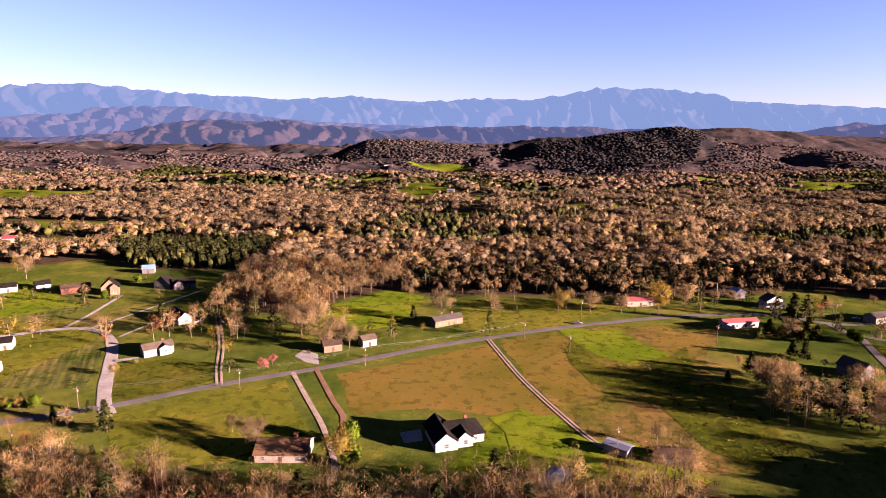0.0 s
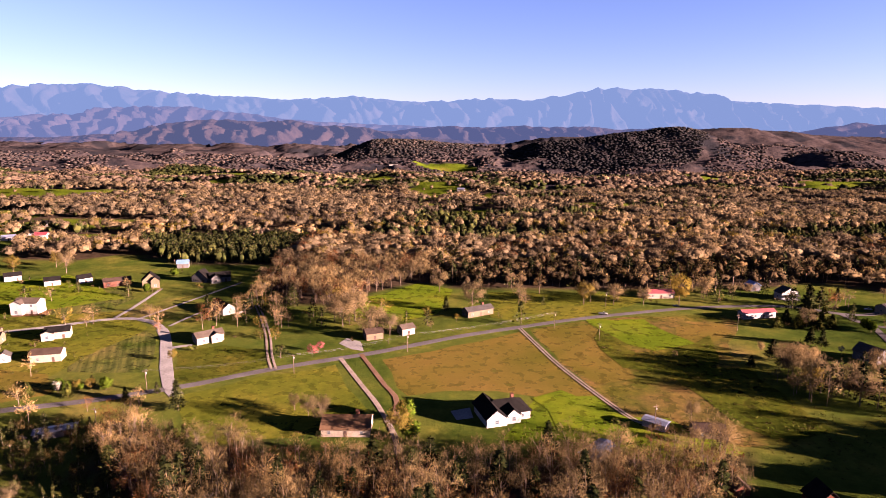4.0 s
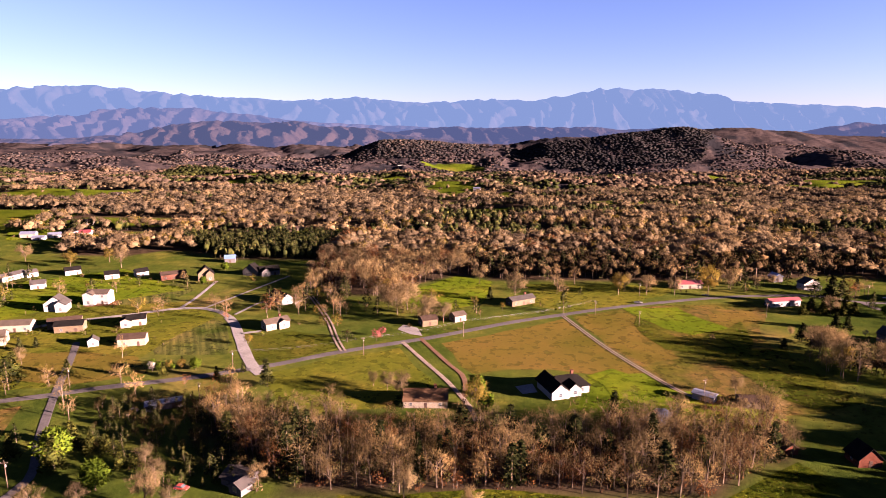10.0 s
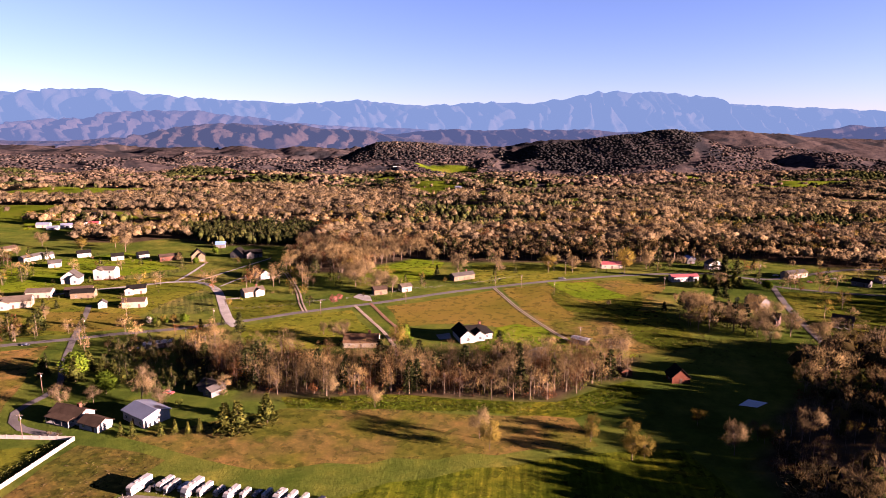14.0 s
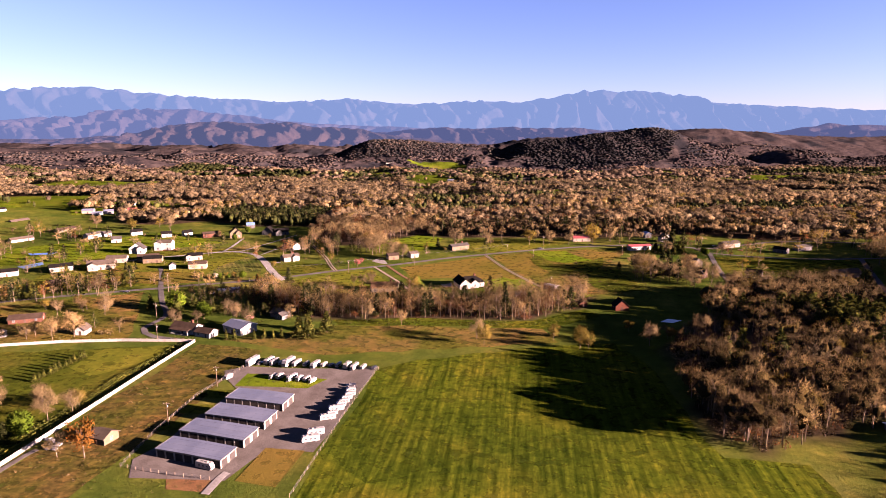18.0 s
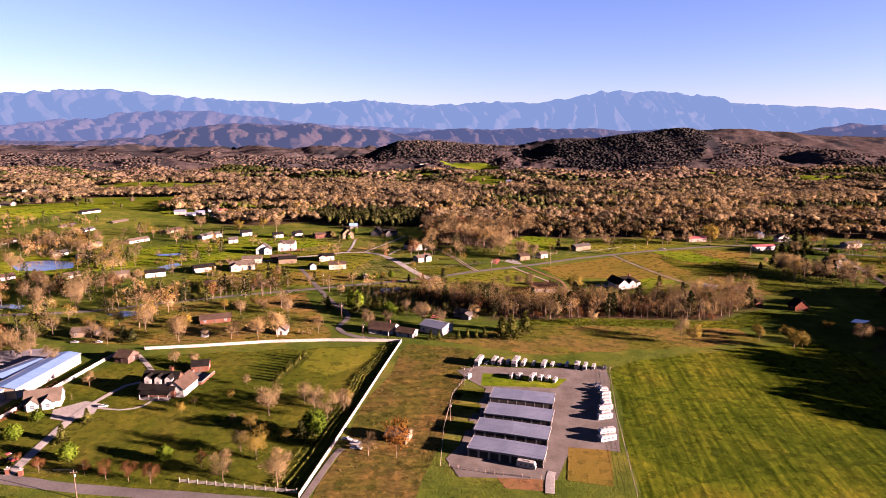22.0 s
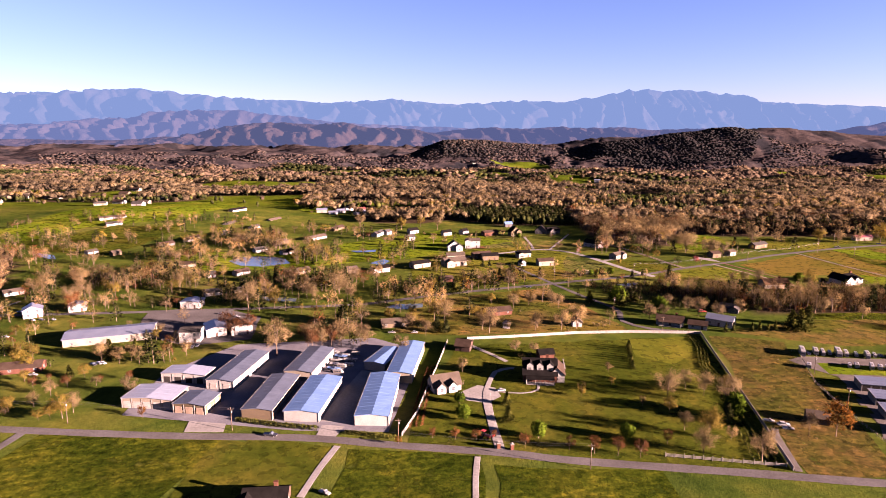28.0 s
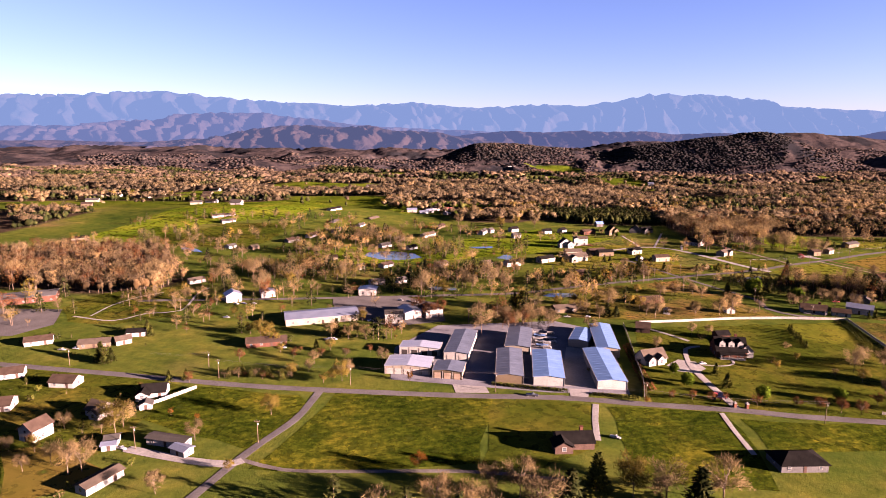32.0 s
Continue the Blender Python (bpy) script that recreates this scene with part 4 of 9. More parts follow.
    k = inside(x, y, [(174, -46), (234, -62), (240, 36), (196, 26), (178, 0)])
    plant_wood("south_wood", "tall bare trees out of view, added for their shadow", x[k], y[k], thick, (12, 17), mats, rng, core=M_TWIGDARK)
    x, y = spots(-600, 110, -414, 242, 5.4, rng)
    k = inside(x, y, WEST_WOOD)
    plant_wood("west_wood", "tall bare pale-brown trees beside a park lawn", x[k], y[k], [(*with_core_lumps(rng, bare_proto(rng, 230, 6, twig_w=0.014, twig_l=0.09, lumps=18, base=0.08), 0.12, 0.2, 0.45, 2), k) for k in (1, 1, 1, 2, 3)], (9, 14), [M_BARK, M_TWIG, M_TWIGRED, M_TWIGFAR, M_PINE], rng)
    x, y = spots(-94, 276, 462, 440, 5.2, rng)
    k = inside(x, y, MAIN_WOOD) & (y < 436)
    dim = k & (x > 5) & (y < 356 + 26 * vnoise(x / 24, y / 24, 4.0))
    # the shade along the forest front is put into dark twig colours
    plant_wood("wood_edge", "bare trees with twigs darkened for the shaded forest edge", x[dim], y[dim], [(*with_core_lumps(rng, crown_proto(rng, 90, 0.12, 9, spread=0.21, wide=0.13, ragged=0.9, slim=0.34, low=0.15), 0.14, 0.16, 0.52, 4), k) for k in (1, 1, 3, 2, 3)] + [(*pine_proto(rng, 110, 0.24, width=0.08), 4) for _ in range(2)], (7, 12), [M_BARK, M_TWIGDARK, M_TWIGDARK, M_TWIG, M_PINE], rng)
    k &= ~dim
    west = k & (x < 8) & (y < 372)
    # sunlight on this corner is helped by the brightened twig colour
    plant_wood("wood_corner", "sunlit bare pale-brown trees at the corner of the forest", x[west], y[west], [(*bare_proto(rng, 270, 5, spread=0.36, twig_w=0.017, twig_l=0.095, lumps=18, base=0.1), q) for q in (1, 1, 1, 2, 1, 3)], (8.5, 14), [M_BARK, M_TWIGPALE, M_TWIG, M_TWIGRED], rng)
    k &= ~west
    plant_wood("hill_wood", "dense brown leafless forest edge behind the houses", x[k], y[k], [(*with_core_lumps(rng, crown_proto(rng, 120, 0.1, 10, spread=0.21, wide=0.13, ragged=0.9, slim=0.34, low=0.2), 0.14, 0.15, 0.58, 5), k) for k in (1, 1, 1, 5, 5, 5, 5, 2, 3)], (7.5, 13.5), [*WOOD_MATS, M_TWIGFAR], rng, broad=1.25, core=M_TWIGFAR)
    x, y = spots(-82, 216, -36, 298, 3.4, rng)
    off = x - np.interp(y, [218, 230, 250, 273, 293], [-47, -52, -58.5, -67.5, -76.5])
    k = ((off > 2.0) & (off < 5.0) & (y > 226)) | ((off < -2.0) & (off > -3.6) & (y > 240))
    k &= vnoise(x / 5, y / 5, 3.0) > 0.45
    plant_wood("drive_trees", "small bare and evergreen trees along a gravel drive", x[k], y[k], [thick[0], thick[5], thick[6]] + [(*bush_proto(rng, 120, 0.04, 0.09), q) for q in (4, 3)], (2.5, 6), [M_BARK, M_TWIG, M_TWIGDARK, M_BUD, M_PINE], rng)
    x, y = spots(-215, 370, -80, 450, 4.4, rng)
    k = inside(x, y, PINE_WOOD)
    plant_wood("pine_plantation", "dark green pine plantation", x[k], y[k], [(*with_core_lumps(rng, pine_proto(rng, 90, 0.32, width=0.1), 0.24, 0.34, 0.46), 4) for _ in range(4)], (7.5, 10.5), WOOD_MATS, rng, core=M_PINE)
    mats = [M_BARK, M_TWIGFAR, M_TWIG, M_BUD, M_PINE]
    mid = [(*with_core_lumps(rng, crown_proto(rng, 46, 0.14, 9, spread=0.22, wide=0.16, ragged=0.7, slim=0.5, low=0.12, wood=False), 0.16, 0.17, 0.54, 3), k) for k in (1, 1, 1, 1, 1, 2, 2)]
    green = [(*with_core_lumps(rng, pine_proto(rng, 36, 0.32, width=0.12), 0.22, 0.33, 0.44), 4) for _ in range(4)]
    x, y = spots(-1080, 318, 850, 850, 7.4, rng)
    k = wooded(x, y) & ~inside(x, y, WEST_WOOD) & ~inside(x, y, PINE_WOOD) & ~(inside(x, y, MAIN_WOOD) & (y < 436)) & (np.abs(x + 60) < 0.82 * (y + 245) + 130)
    k |= (rng.uniform(0, 1, len(x)) < 0.04) & (y > 470) & (np.abs(x + 60) < 0.82 * (y + 245) + 130)
    k &= fbm(x / 30, y / 30, 14.0, 2) > 0.24
    ever = fbm(x / 130, y / 34, 17.0, 3) + rng.uniform(-0.08, 0.08, len(x)) > 0.63
    near = k & ~ever & (y < 540)
    fine = [(*with_core_lumps(rng, crown_proto(rng, 120, 0.11, 10, spread=0.22, wide=0.14, ragged=0.9, slim=0.32, low=0.12, wood=False), 0.14, 0.16, 0.55, 4), k) for k in (1, 1, 1, 1, 2, 2, 3)]
    plant_wood("valley_wood_edge", "brown leafless woods behind the village", x[near], y[near], fine, (8, 13), mats, rng, broad=1.2, core=M_TWIGFAR)
    deep = k & ~ever & (y >= 540)
    plant_wood("valley_woods", "rolling brown leafless woods", x[deep], y[deep], mid, (6, 12), mats, rng, broad=1.4, core=M_TWIGFAR)
    plant_wood("valley_evergreens", "dark evergreens scattered through the woods", x[k & ever], y[k & ever], green, (6, 10), mats, rng, broad=1.25, core=M_PINE)
    far = [(*far_crown(rng, 6), k) for k in (1, 1, 1, 1, 1, 1, 2)]
    fgreen = [(*far_crown(rng, 4), 4) for _ in range(4)]
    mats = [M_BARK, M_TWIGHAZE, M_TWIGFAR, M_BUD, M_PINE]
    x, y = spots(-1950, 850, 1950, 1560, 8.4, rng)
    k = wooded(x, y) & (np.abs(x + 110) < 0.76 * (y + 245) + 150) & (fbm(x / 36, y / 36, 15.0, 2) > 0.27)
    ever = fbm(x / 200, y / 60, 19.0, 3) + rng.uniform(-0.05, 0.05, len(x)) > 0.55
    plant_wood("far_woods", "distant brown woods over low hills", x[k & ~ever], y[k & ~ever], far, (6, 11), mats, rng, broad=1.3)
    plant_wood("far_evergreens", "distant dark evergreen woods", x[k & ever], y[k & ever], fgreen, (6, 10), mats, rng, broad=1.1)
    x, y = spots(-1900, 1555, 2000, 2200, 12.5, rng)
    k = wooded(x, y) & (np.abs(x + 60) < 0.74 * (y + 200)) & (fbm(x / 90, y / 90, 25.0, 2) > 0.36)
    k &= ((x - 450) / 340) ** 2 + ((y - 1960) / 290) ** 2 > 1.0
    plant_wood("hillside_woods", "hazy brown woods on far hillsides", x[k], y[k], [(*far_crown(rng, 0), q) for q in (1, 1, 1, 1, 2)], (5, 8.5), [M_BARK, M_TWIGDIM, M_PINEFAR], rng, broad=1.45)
    x, y = spots(100, 1700, 900, 2250, 9.0, rng)
    edge = 0.5 * fbm(x / 60, y / 60, 3.0, 2)
    k = ((x - 450) / 320) ** 2 + ((y - 1960) / 270) ** 2 + edge < 1.15
    # the hill's shaded flank is put into the dark evergreen colour
    plant_wood("dark_hill_woods", "evergreen woods on a steep hill, darkened for its shade", x[k], y[k], [(*far_crown(rng, 2), 1) for _ in range(4)], (5, 8), [M_BARK, M_PINEFAR], rng, broad=1.6)
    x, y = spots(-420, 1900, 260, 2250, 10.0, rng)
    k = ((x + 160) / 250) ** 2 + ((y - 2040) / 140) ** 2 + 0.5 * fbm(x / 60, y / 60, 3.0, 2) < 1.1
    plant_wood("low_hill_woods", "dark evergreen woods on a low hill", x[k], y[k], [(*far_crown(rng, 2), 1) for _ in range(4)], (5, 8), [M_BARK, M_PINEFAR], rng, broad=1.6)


build_woods()


# ================= roads, fields, water =================
def strip(name, label, pts, width, mat, z=0.06, category="road", kind="structure"):
    """A road or drive along a smooth line through a few points."""
    p = [Vector((*q, 0)) for q in pts]
    p = [p[0] * 2 - p[1], *p, p[-1] * 2 - p[-2]]
    line = []
    for a, b, c, d in zip(p, p[1:], p[2:], p[3:]):
        n = max(2, int((c - b).length / 5))
        for k in range(n):
            t = k / n
            line.append(0.5 * (2 * b + (c - a) * t + (2 * a - 5 * b + 4 * c - d) * t * t + (3 * b - a - 3 * c + d) * t**3))
    line.append(p[-2])
    v, f = [], []
    for i, q in enumerate(line):
        d = (line[min(i + 1, len(line) - 1)] - line[max(i - 1, 0)]).normalized()
        s = Vector((-d.y, d.x, 0))
        for o, dz in ((-0.5, -0.03), (-0.46, -0.004), (0, 0.008), (0.46, -0.004), (0.5, -0.03)):
            w = q + s * width * o * (1 + 0.05 * math.sin(i * 1.7))
            v.append((w.x, w.y, z + dz + float(land(np.array(w.x), np.array(w.y)))))
        if i:
            for k in range(4):
                f.append((5 * i - 5 + k, 5 * i + k, 5 * i + k + 1, 5 * i - 4 + k))
    f = [q[::-1] for q in f]
    return tagged(new(name, mesh_from(name, v, f, [mat])), label, category, kind=kind)


def patch(name, label, pts, mat, z=0.02, category="field", drape=False, wave=1.2):
    """A field, lot or yard with a slightly uneven outline."""
    bm = bmesh.new()
    ring = []
    for k, (a, b) in enumerate(zip(pts, pts[1:] + pts[:1])):
        n = max(1, int(math.dist(a, b) / 9)) if wave else 1
        for i in range(n):
            t = i / n
            x, y = a[0] + (b[0] - a[0]) * t, a[1] + (b[1] - a[1]) * t
            if i and wave:
                x, y = x + wave * math.sin(x * 0.9 + y * 0.4 + k), y + wave * math.sin(y * 0.8 - x * 0.5 + k)
            ring.append(bm.verts.new((x, y, z)))
    face = bm.faces.new(ring)
    lay = bm.verts.layers.float.new("inner")
    if wave >= 1:
        bmesh.ops.inset_region(bm, faces=[face], thickness=min(13.0, 1.0 * face.calc_area() / face.calc_perimeter()), use_even_offset=False, use_boundary=True)
        rim = {w for w in bm.verts if any(e.is_boundary for e in w.link_edges)}
        for w in bm.verts:
            w[lay] = 0.0 if w in rim else 1.0
    else:
        for w in bm.verts:
            w[lay] = 1.0
    if drape:
        xs, ys = [q[0] for q in pts], [q[1] for q in pts]
        for lo, hi, no in ((min(xs), max(xs), (1, 0, 0)), (min(ys), max(ys), (0, 1, 0))):
            c = lo + 10
            while c < hi:
                bmesh.ops.bisect_plane(bm, geom=bm.verts[:] + bm.edges[:] + bm.faces[:], plane_co=(c * no[0], c * no[1], 0), plane_no=no)
                c += 10
    bmesh.ops.triangulate(bm, faces=bm.faces[:])
    if drape:
        for w in bm.verts:
            w.co.z = z + float(land(np.array(w.co.x), np.array(w.co.y))) + 0.1
    bmesh.ops.recalc_face_normals(bm, faces=bm.faces[:])
    if bm.faces and sum(q.normal.z for q in bm.faces) < 0:
        bmesh.ops.reverse_faces(bm, faces=bm.faces[:])
    me = bpy.data.meshes.new(name)
    bm.to_mesh(me)
    bm.free()
    me.materials.append(mat)
    return tagged(new(name, me), label, category, kind="structure")


# ================= buildings =================
def roof_bm(w, d, h, along, pitch, over=0.45, thick=0.16):
    """A roof over a body from x -w/2 to w/2 and y 0 to d; along: the direction of its ridge."""
    bm = bmesh.new()
    if along == "hip":
        e = over
        rise = pitch * (d / 2 + e)
        run = min(d / 2 + e, w / 2 + e - 0.3)
        x0, x1, y0, y1 = -w / 2 - e, w / 2 + e, -e, d + e
        zb = h - pitch * e
        low = [bm.verts.new(c) for c in ((x0, y0, zb), (x1, y0, zb), (x1, y1, zb), (x0, y1, zb))]
        mid = [bm.verts.new(c) for c in ((x0, y0, zb + thick), (x1, y0, zb + thick), (x1, y1, zb + thick), (x0, y1, zb + thick))]
        a, b = bm.verts.new((x0 + run, d / 2, zb + thick + rise)), bm.verts.new((x1 - run, d / 2, zb + thick + rise))
        bm.faces.new(low[::-1])
        for i in range(4):
            bm.faces.new((low[i], low[(i + 1) % 4], mid[(i + 1) % 4], mid[i]))
        bm.faces.new((mid[0], mid[1], b, a))
        bm.faces.new((mid[1], mid[2], b))
        bm.faces.new((mid[2], mid[3], a, b))
        bm.faces.new((mid[3], mid[0], a))
        return bm
    span, length = (d, w) if along == "x" else (w, d)
    rise = pitch * span / 2
    lo = h - pitch * over
    ring = [(-span / 2 - over, lo), (0, h + rise), (span / 2 + over, lo), (span / 2 + over, lo + thick), (0, h + rise + thick * 1.1), (-span / 2 - over, lo + thick)]
    add_prism(bm, ring, -length / 2 - over * 0.7, length / 2 + over * 0.7)
    if along == "x":
        bmesh.ops.translate(bm, verts=bm.verts[:], vec=(0, d / 2, 0))
    else:
        bmesh.ops.rotate(bm, verts=bm.verts[:], cent=(0, 0, 0), matrix=Matrix.Rotation(math.pi / 2, 3, "Z"))
        bmesh.ops.translate(bm, verts=bm.verts[:], vec=(0, d / 2, 0))
    bmesh.ops.recalc_face_normals(bm, faces=bm.faces[:])
    return bm


def body_bm(w, d, h, along, pitch):
    """Walls with their gables."""
    bm = bmesh.new()
    if along == "hip":
        add_box(bm, -w / 2, 0, -0.3, w / 2, d, h)
        return bm
    span, length = (d, w) if along == "x" else (w, d)
    add_prism(bm, [(-span / 2, -0.3), (span / 2, -0.3), (span / 2, h), (0, h + pitch * span / 2), (-span / 2, h)], -length / 2, length / 2)
    if along != "x":
        bmesh.ops.rotate(bm, verts=bm.verts[:], cent=(0, 0, 0), matrix=Matrix.Rotation(math.pi / 2, 3, "Z"))
    bmesh.ops.translate(bm, verts=bm.verts[:], vec=(0, d / 2, 0))
    bmesh.ops.recalc_face_normals(bm, faces=bm.faces[:])
    return bm


def window_meshes():
    bm = bmesh.new()
    for c in ((-0.6, -0.06, 0, -0.5, 0.02, 1.3), (0.5, -0.06, 0, 0.6, 0.02, 1.3), (-0.5, -0.06, 1.2, 0.5, 0.02, 1.3), (-0.5, -0.06, 0, 0.5, 0.02, 0.1), (-0.5, -0.05, 0.6, 0.5, 0.01, 0.67)):
        add_box(bm, *c)
    fr = bpy.data.meshes.new("window")
    bm.to_mesh(fr)
    bm.free()
    fr.materials.append(M_TRIM)
    bm = box_bm(-0.5, -0.03, 0.1, 0.5, 0.01, 1.2)
    pn = bpy.data.meshes.new("pane")
    bm.to_mesh(pn)
    bm.free()
    pn.materials.append(M_GLASS)
    return fr, pn


WINDOW, PANE = window_meshes()
bm_ = bmesh.new()
add_box(bm_, -0.5, -0.05, 0, 0.5, 0.02, 2.05)
add_box(bm_, -0.32, -0.07, 1.2, 0.32, -0.04, 1.8)
DOOR = bpy.data.meshes.new("door")
bm_.to_mesh(DOOR)
bm_.free()
DOOR.materials.append(M_DARKBRICK)


def put_window(parent, x, y, z, rz, s=1.0):
    s *= 0.8
    w = shared("window", WINDOW, parent, x, y, z, rz)
    w.scale = (s, 1, s)
    shared("pane", PANE, w)


def house(x, y, rot, w, d, h, along="x", pitch=0.45, wall=M_WHITE, roof=M_ROOFDARK, label="", wing=None, chimney=False, porch=False, storeys=1, name="house", category="house", far=False, door=True, dormers=0):
    """A house whose front wall runs along its x, facing its -y. wing: x, width, depth of a gable wing in front."""
    t = thing(name, x, y, rot, label, category, z=float(land(np.array(x), np.array(y))) - 0.05 if y > 400 or x < -400 else 0.0)
    part("wall", body_bm(w, d, h, along, pitch), wall, t)
    part("roof", roof_bm(w, d, h, along, pitch), roof, t)
    top = h + pitch * (d if along in ("x", "hip") else w) / 2
    n = max(1, int(w / 3.6)) if not far else max(1, int(w / 6))
    for s in range(storeys):
        z = 0.75 + s * h / storeys
        for i in range(n):
            px = -w / 2 + w * (i + 0.5) / n
            if s == 0 and door and i == n // 2:
                shared("door", DOOR, t, px, 0, 0).scale = (0.85, 1, 0.85)
            else:
                put_window(t, px, 0, z, 0, 1.0)
        m = max(1, int(d / 4.5))
        for i in range(m):
            py = d * (i + 0.5) / m
            put_window(t, w / 2, py, z, math.pi / 2, 0.95)
            if not far:
                put_window(t, -w / 2, py, z, -math.pi / 2, 0.95)
    for wx, ww, wd, back, steep in ([(*q, 2.0, pitch)[:5] if len(q) == 3 else q for q in ([wing] if isinstance(wing, tuple) else wing or [])]):
        part("wing_wall", body_bm(ww, wd + back, h, "y", steep), wall, t).location = (wx, -wd, 0)
        part("wing_roof", roof_bm(ww, wd + back + 0.8, h, "y", steep), roof, t).location = (wx, -wd, 0)
        put_window(t, wx, -wd, 0.75, 0, 1.3)
    if chimney:
        bm = box_bm(w * 0.22 - 0.45, d * 0.55, h * 0.6, w * 0.22 + 0.45, d * 0.55 + 0.8, top + 0.9)
        add_box(bm, w * 0.22 - 0.55, d * 0.55 - 0.1, top + 0.9, w * 0.22 + 0.55, d * 0.55 + 0.9, top + 1.05)
        part("chimney", bm, M_BRICK, t, "red brick chimney")
    if porch:
        bm = bmesh.new()
        add_box(bm, -w * 0.4, -2.2, 0, w * 0.4, 0, 0.25)
        part("porch_floor", bm, M_CONCRETE, t)
        bm = bmesh.new()
        v = [bm.verts.new(c) for c in ((-w * 0.42, -2.5, 2.05), (w * 0.42, -2.5, 2.05), (w * 0.42, 0.1, 2.4), (-w * 0.42, 0.1, 2.4))]
        q = bmesh.ops.extrude_face_region(bm, geom=[bm.faces.new(v)])
        bmesh.ops.translate(bm, verts=[e for e in q["geom"] if isinstance(e, bmesh.types.BMVert)], vec=(0, 0, 0.14))
        bmesh.ops.recalc_face_normals(bm, faces=bm.faces[:])
        part("porch_roof", bm, roof, t)
        k = max(3, int(w * 0.8 / 2.6))
        for i in range(k + 1):
            px = -w * 0.4 + w * 0.8 * i / k
            bm = bmesh.new()
            add_tube(bm, (px, -2.1, 0.2), (px, -2.1, 2.1), 0.13, 0.11, 8)
            part("column", bm, M_TRIM, t)
    for i in range(dormers):
        px = -w / 2 + w * (i + 0.7) / (dormers + 0.4)
        dm = part("dormer", body_bm(2.2, 2.8, 1.7, "y", 0.9), M_WHITE, t, "white dormer")
        dm.location = (px, d * 0.12, h + pitch * d * 0.12 + 0.1)
        rf = part("dormer_roof", roof_bm(2.2, 2.8, 1.7, "y", 0.9, 0.12, 0.1), roof, dm)
        put_window(dm, 0, 0, 0.05, 0, 0.8)
    return t


def rib_roof(bm, w, d, h, rise, over=0.25):
    """A low-pitched metal roof along y, pressed into standing ribs."""
    k = max(3, int(d / 2.2))
    run = [-over]
    lift = [0.0]
    for i in range(k):
        c = -over + (d + 2 * over) * (i + 0.5) / k
        run += [c - 0.09, c - 0.05, c + 0.05, c + 0.09]
        lift += [0.0, 0.035, 0.035, 0.0]
    run.append(d + over)
    lift.append(0.0)
    rows = []
    for s, q in zip(run, lift):
        rows.append([bm.verts.new(c) for c in ((-w / 2 - over, s, h + 0.1 + q), (0, s, h + rise + 0.14 + q), (w / 2 + over, s, h + 0.1 + q), (w / 2 + over, s, h - 0.06), (0, s, h + rise - 0.02), (-w / 2 - over, s, h - 0.06))])
    for a, b in zip(rows, rows[1:]):
        for i in range(6):
            bm.faces.new((a[i], a[(i + 1) % 6], b[(i + 1) % 6], b[i]))
    bm.faces.new(rows[0])
    bm.faces.new(rows[-1])
    bmesh.ops.recalc_face_normals(bm, faces=bm.faces[:])


def roll_door(wd, ht, mat):
    bm = bmesh.new()
    n = 7
    ring = [(0.02, 0.0)] + [q for i in range(n) for q in ((-0.05, ht * (i + 0.1) / n), (-0.08, ht * (i + 0.5) / n), (-0.05, ht * (i + 0.9) / n))] + [(0.02, ht)]
    add_prism(bm, ring, -wd / 2, wd / 2)
    bmesh.ops.recalc_face_normals(bm, faces=bm.faces[:])
    me = bpy.data.meshes.new("roll_up_door")
    bm.to_mesh(me)
    bm.free()
    me.materials.append(mat)
    return me


DOOR_PALE, DOOR_DARK, DOOR_BROWN = roll_door(2.3, 2.2, M_DOOR), roll_door(2.1, 2.05, M_DOORDARK), roll_door(2.3, 2.2, M_RVSTRIPE)


def storage(x, y, rot, w, d, h, roof, wall, label, sides="r", doors=DOOR_PALE, rise=0.55, gap=3.2, end_doors=False, group="storage buildings", trim=M_TRIM):
    """A long metal building along its y; doors on its r(ight), l(eft) or f(ront) side."""
    t = thing("storage_building", x, y, rot, label, "storage building", group)
    part("wall", body_bm(w, d, h, "y", 2 * rise / w), wall, t)
    bm = bmesh.new()
    rib_roof(bm, w, d, h, rise)
    part("roof", bm, roof, t)
    for s in sides:
        run = d if s in "rl" else w
        n = max(1, int(run / gap))
        for i in range(n):
            c = run * (i + 0.5) / n
            px, py, rz = (w / 2, c, math.pi / 2) if s == "r" else (-w / 2, c, -math.pi / 2) if s == "l" else (c - w / 2, 0, 0)
            shared("roll_up_door", doors, t, px, py, 0.02, rz)
            bm = bmesh.new()
            e = run * i / n
            if s in "rl":
                sg = 1 if s == "r" else -1
                add_box(bm, min(sg * w / 2, sg * (w / 2 + 0.08)), e - 0.12, 0, max(sg * w / 2, sg * (w / 2 + 0.08)), e + 0.12, h - 0.1)
            else:
                add_box(bm, e - w / 2 - 0.12, -0.08, 0, e - w / 2 + 0.12, 0, h - 0.1)
            part("door_post", bm, trim, t)
    for sg in (-1, 1):
        bm = box_bm(sg * (w / 2 + 0.27) - 0.06, -0.2, h - 0.05, sg * (w / 2 + 0.27) + 0.06, d + 0.2, h + 0.12)
        part("gutter", bm, trim, t)
    return t


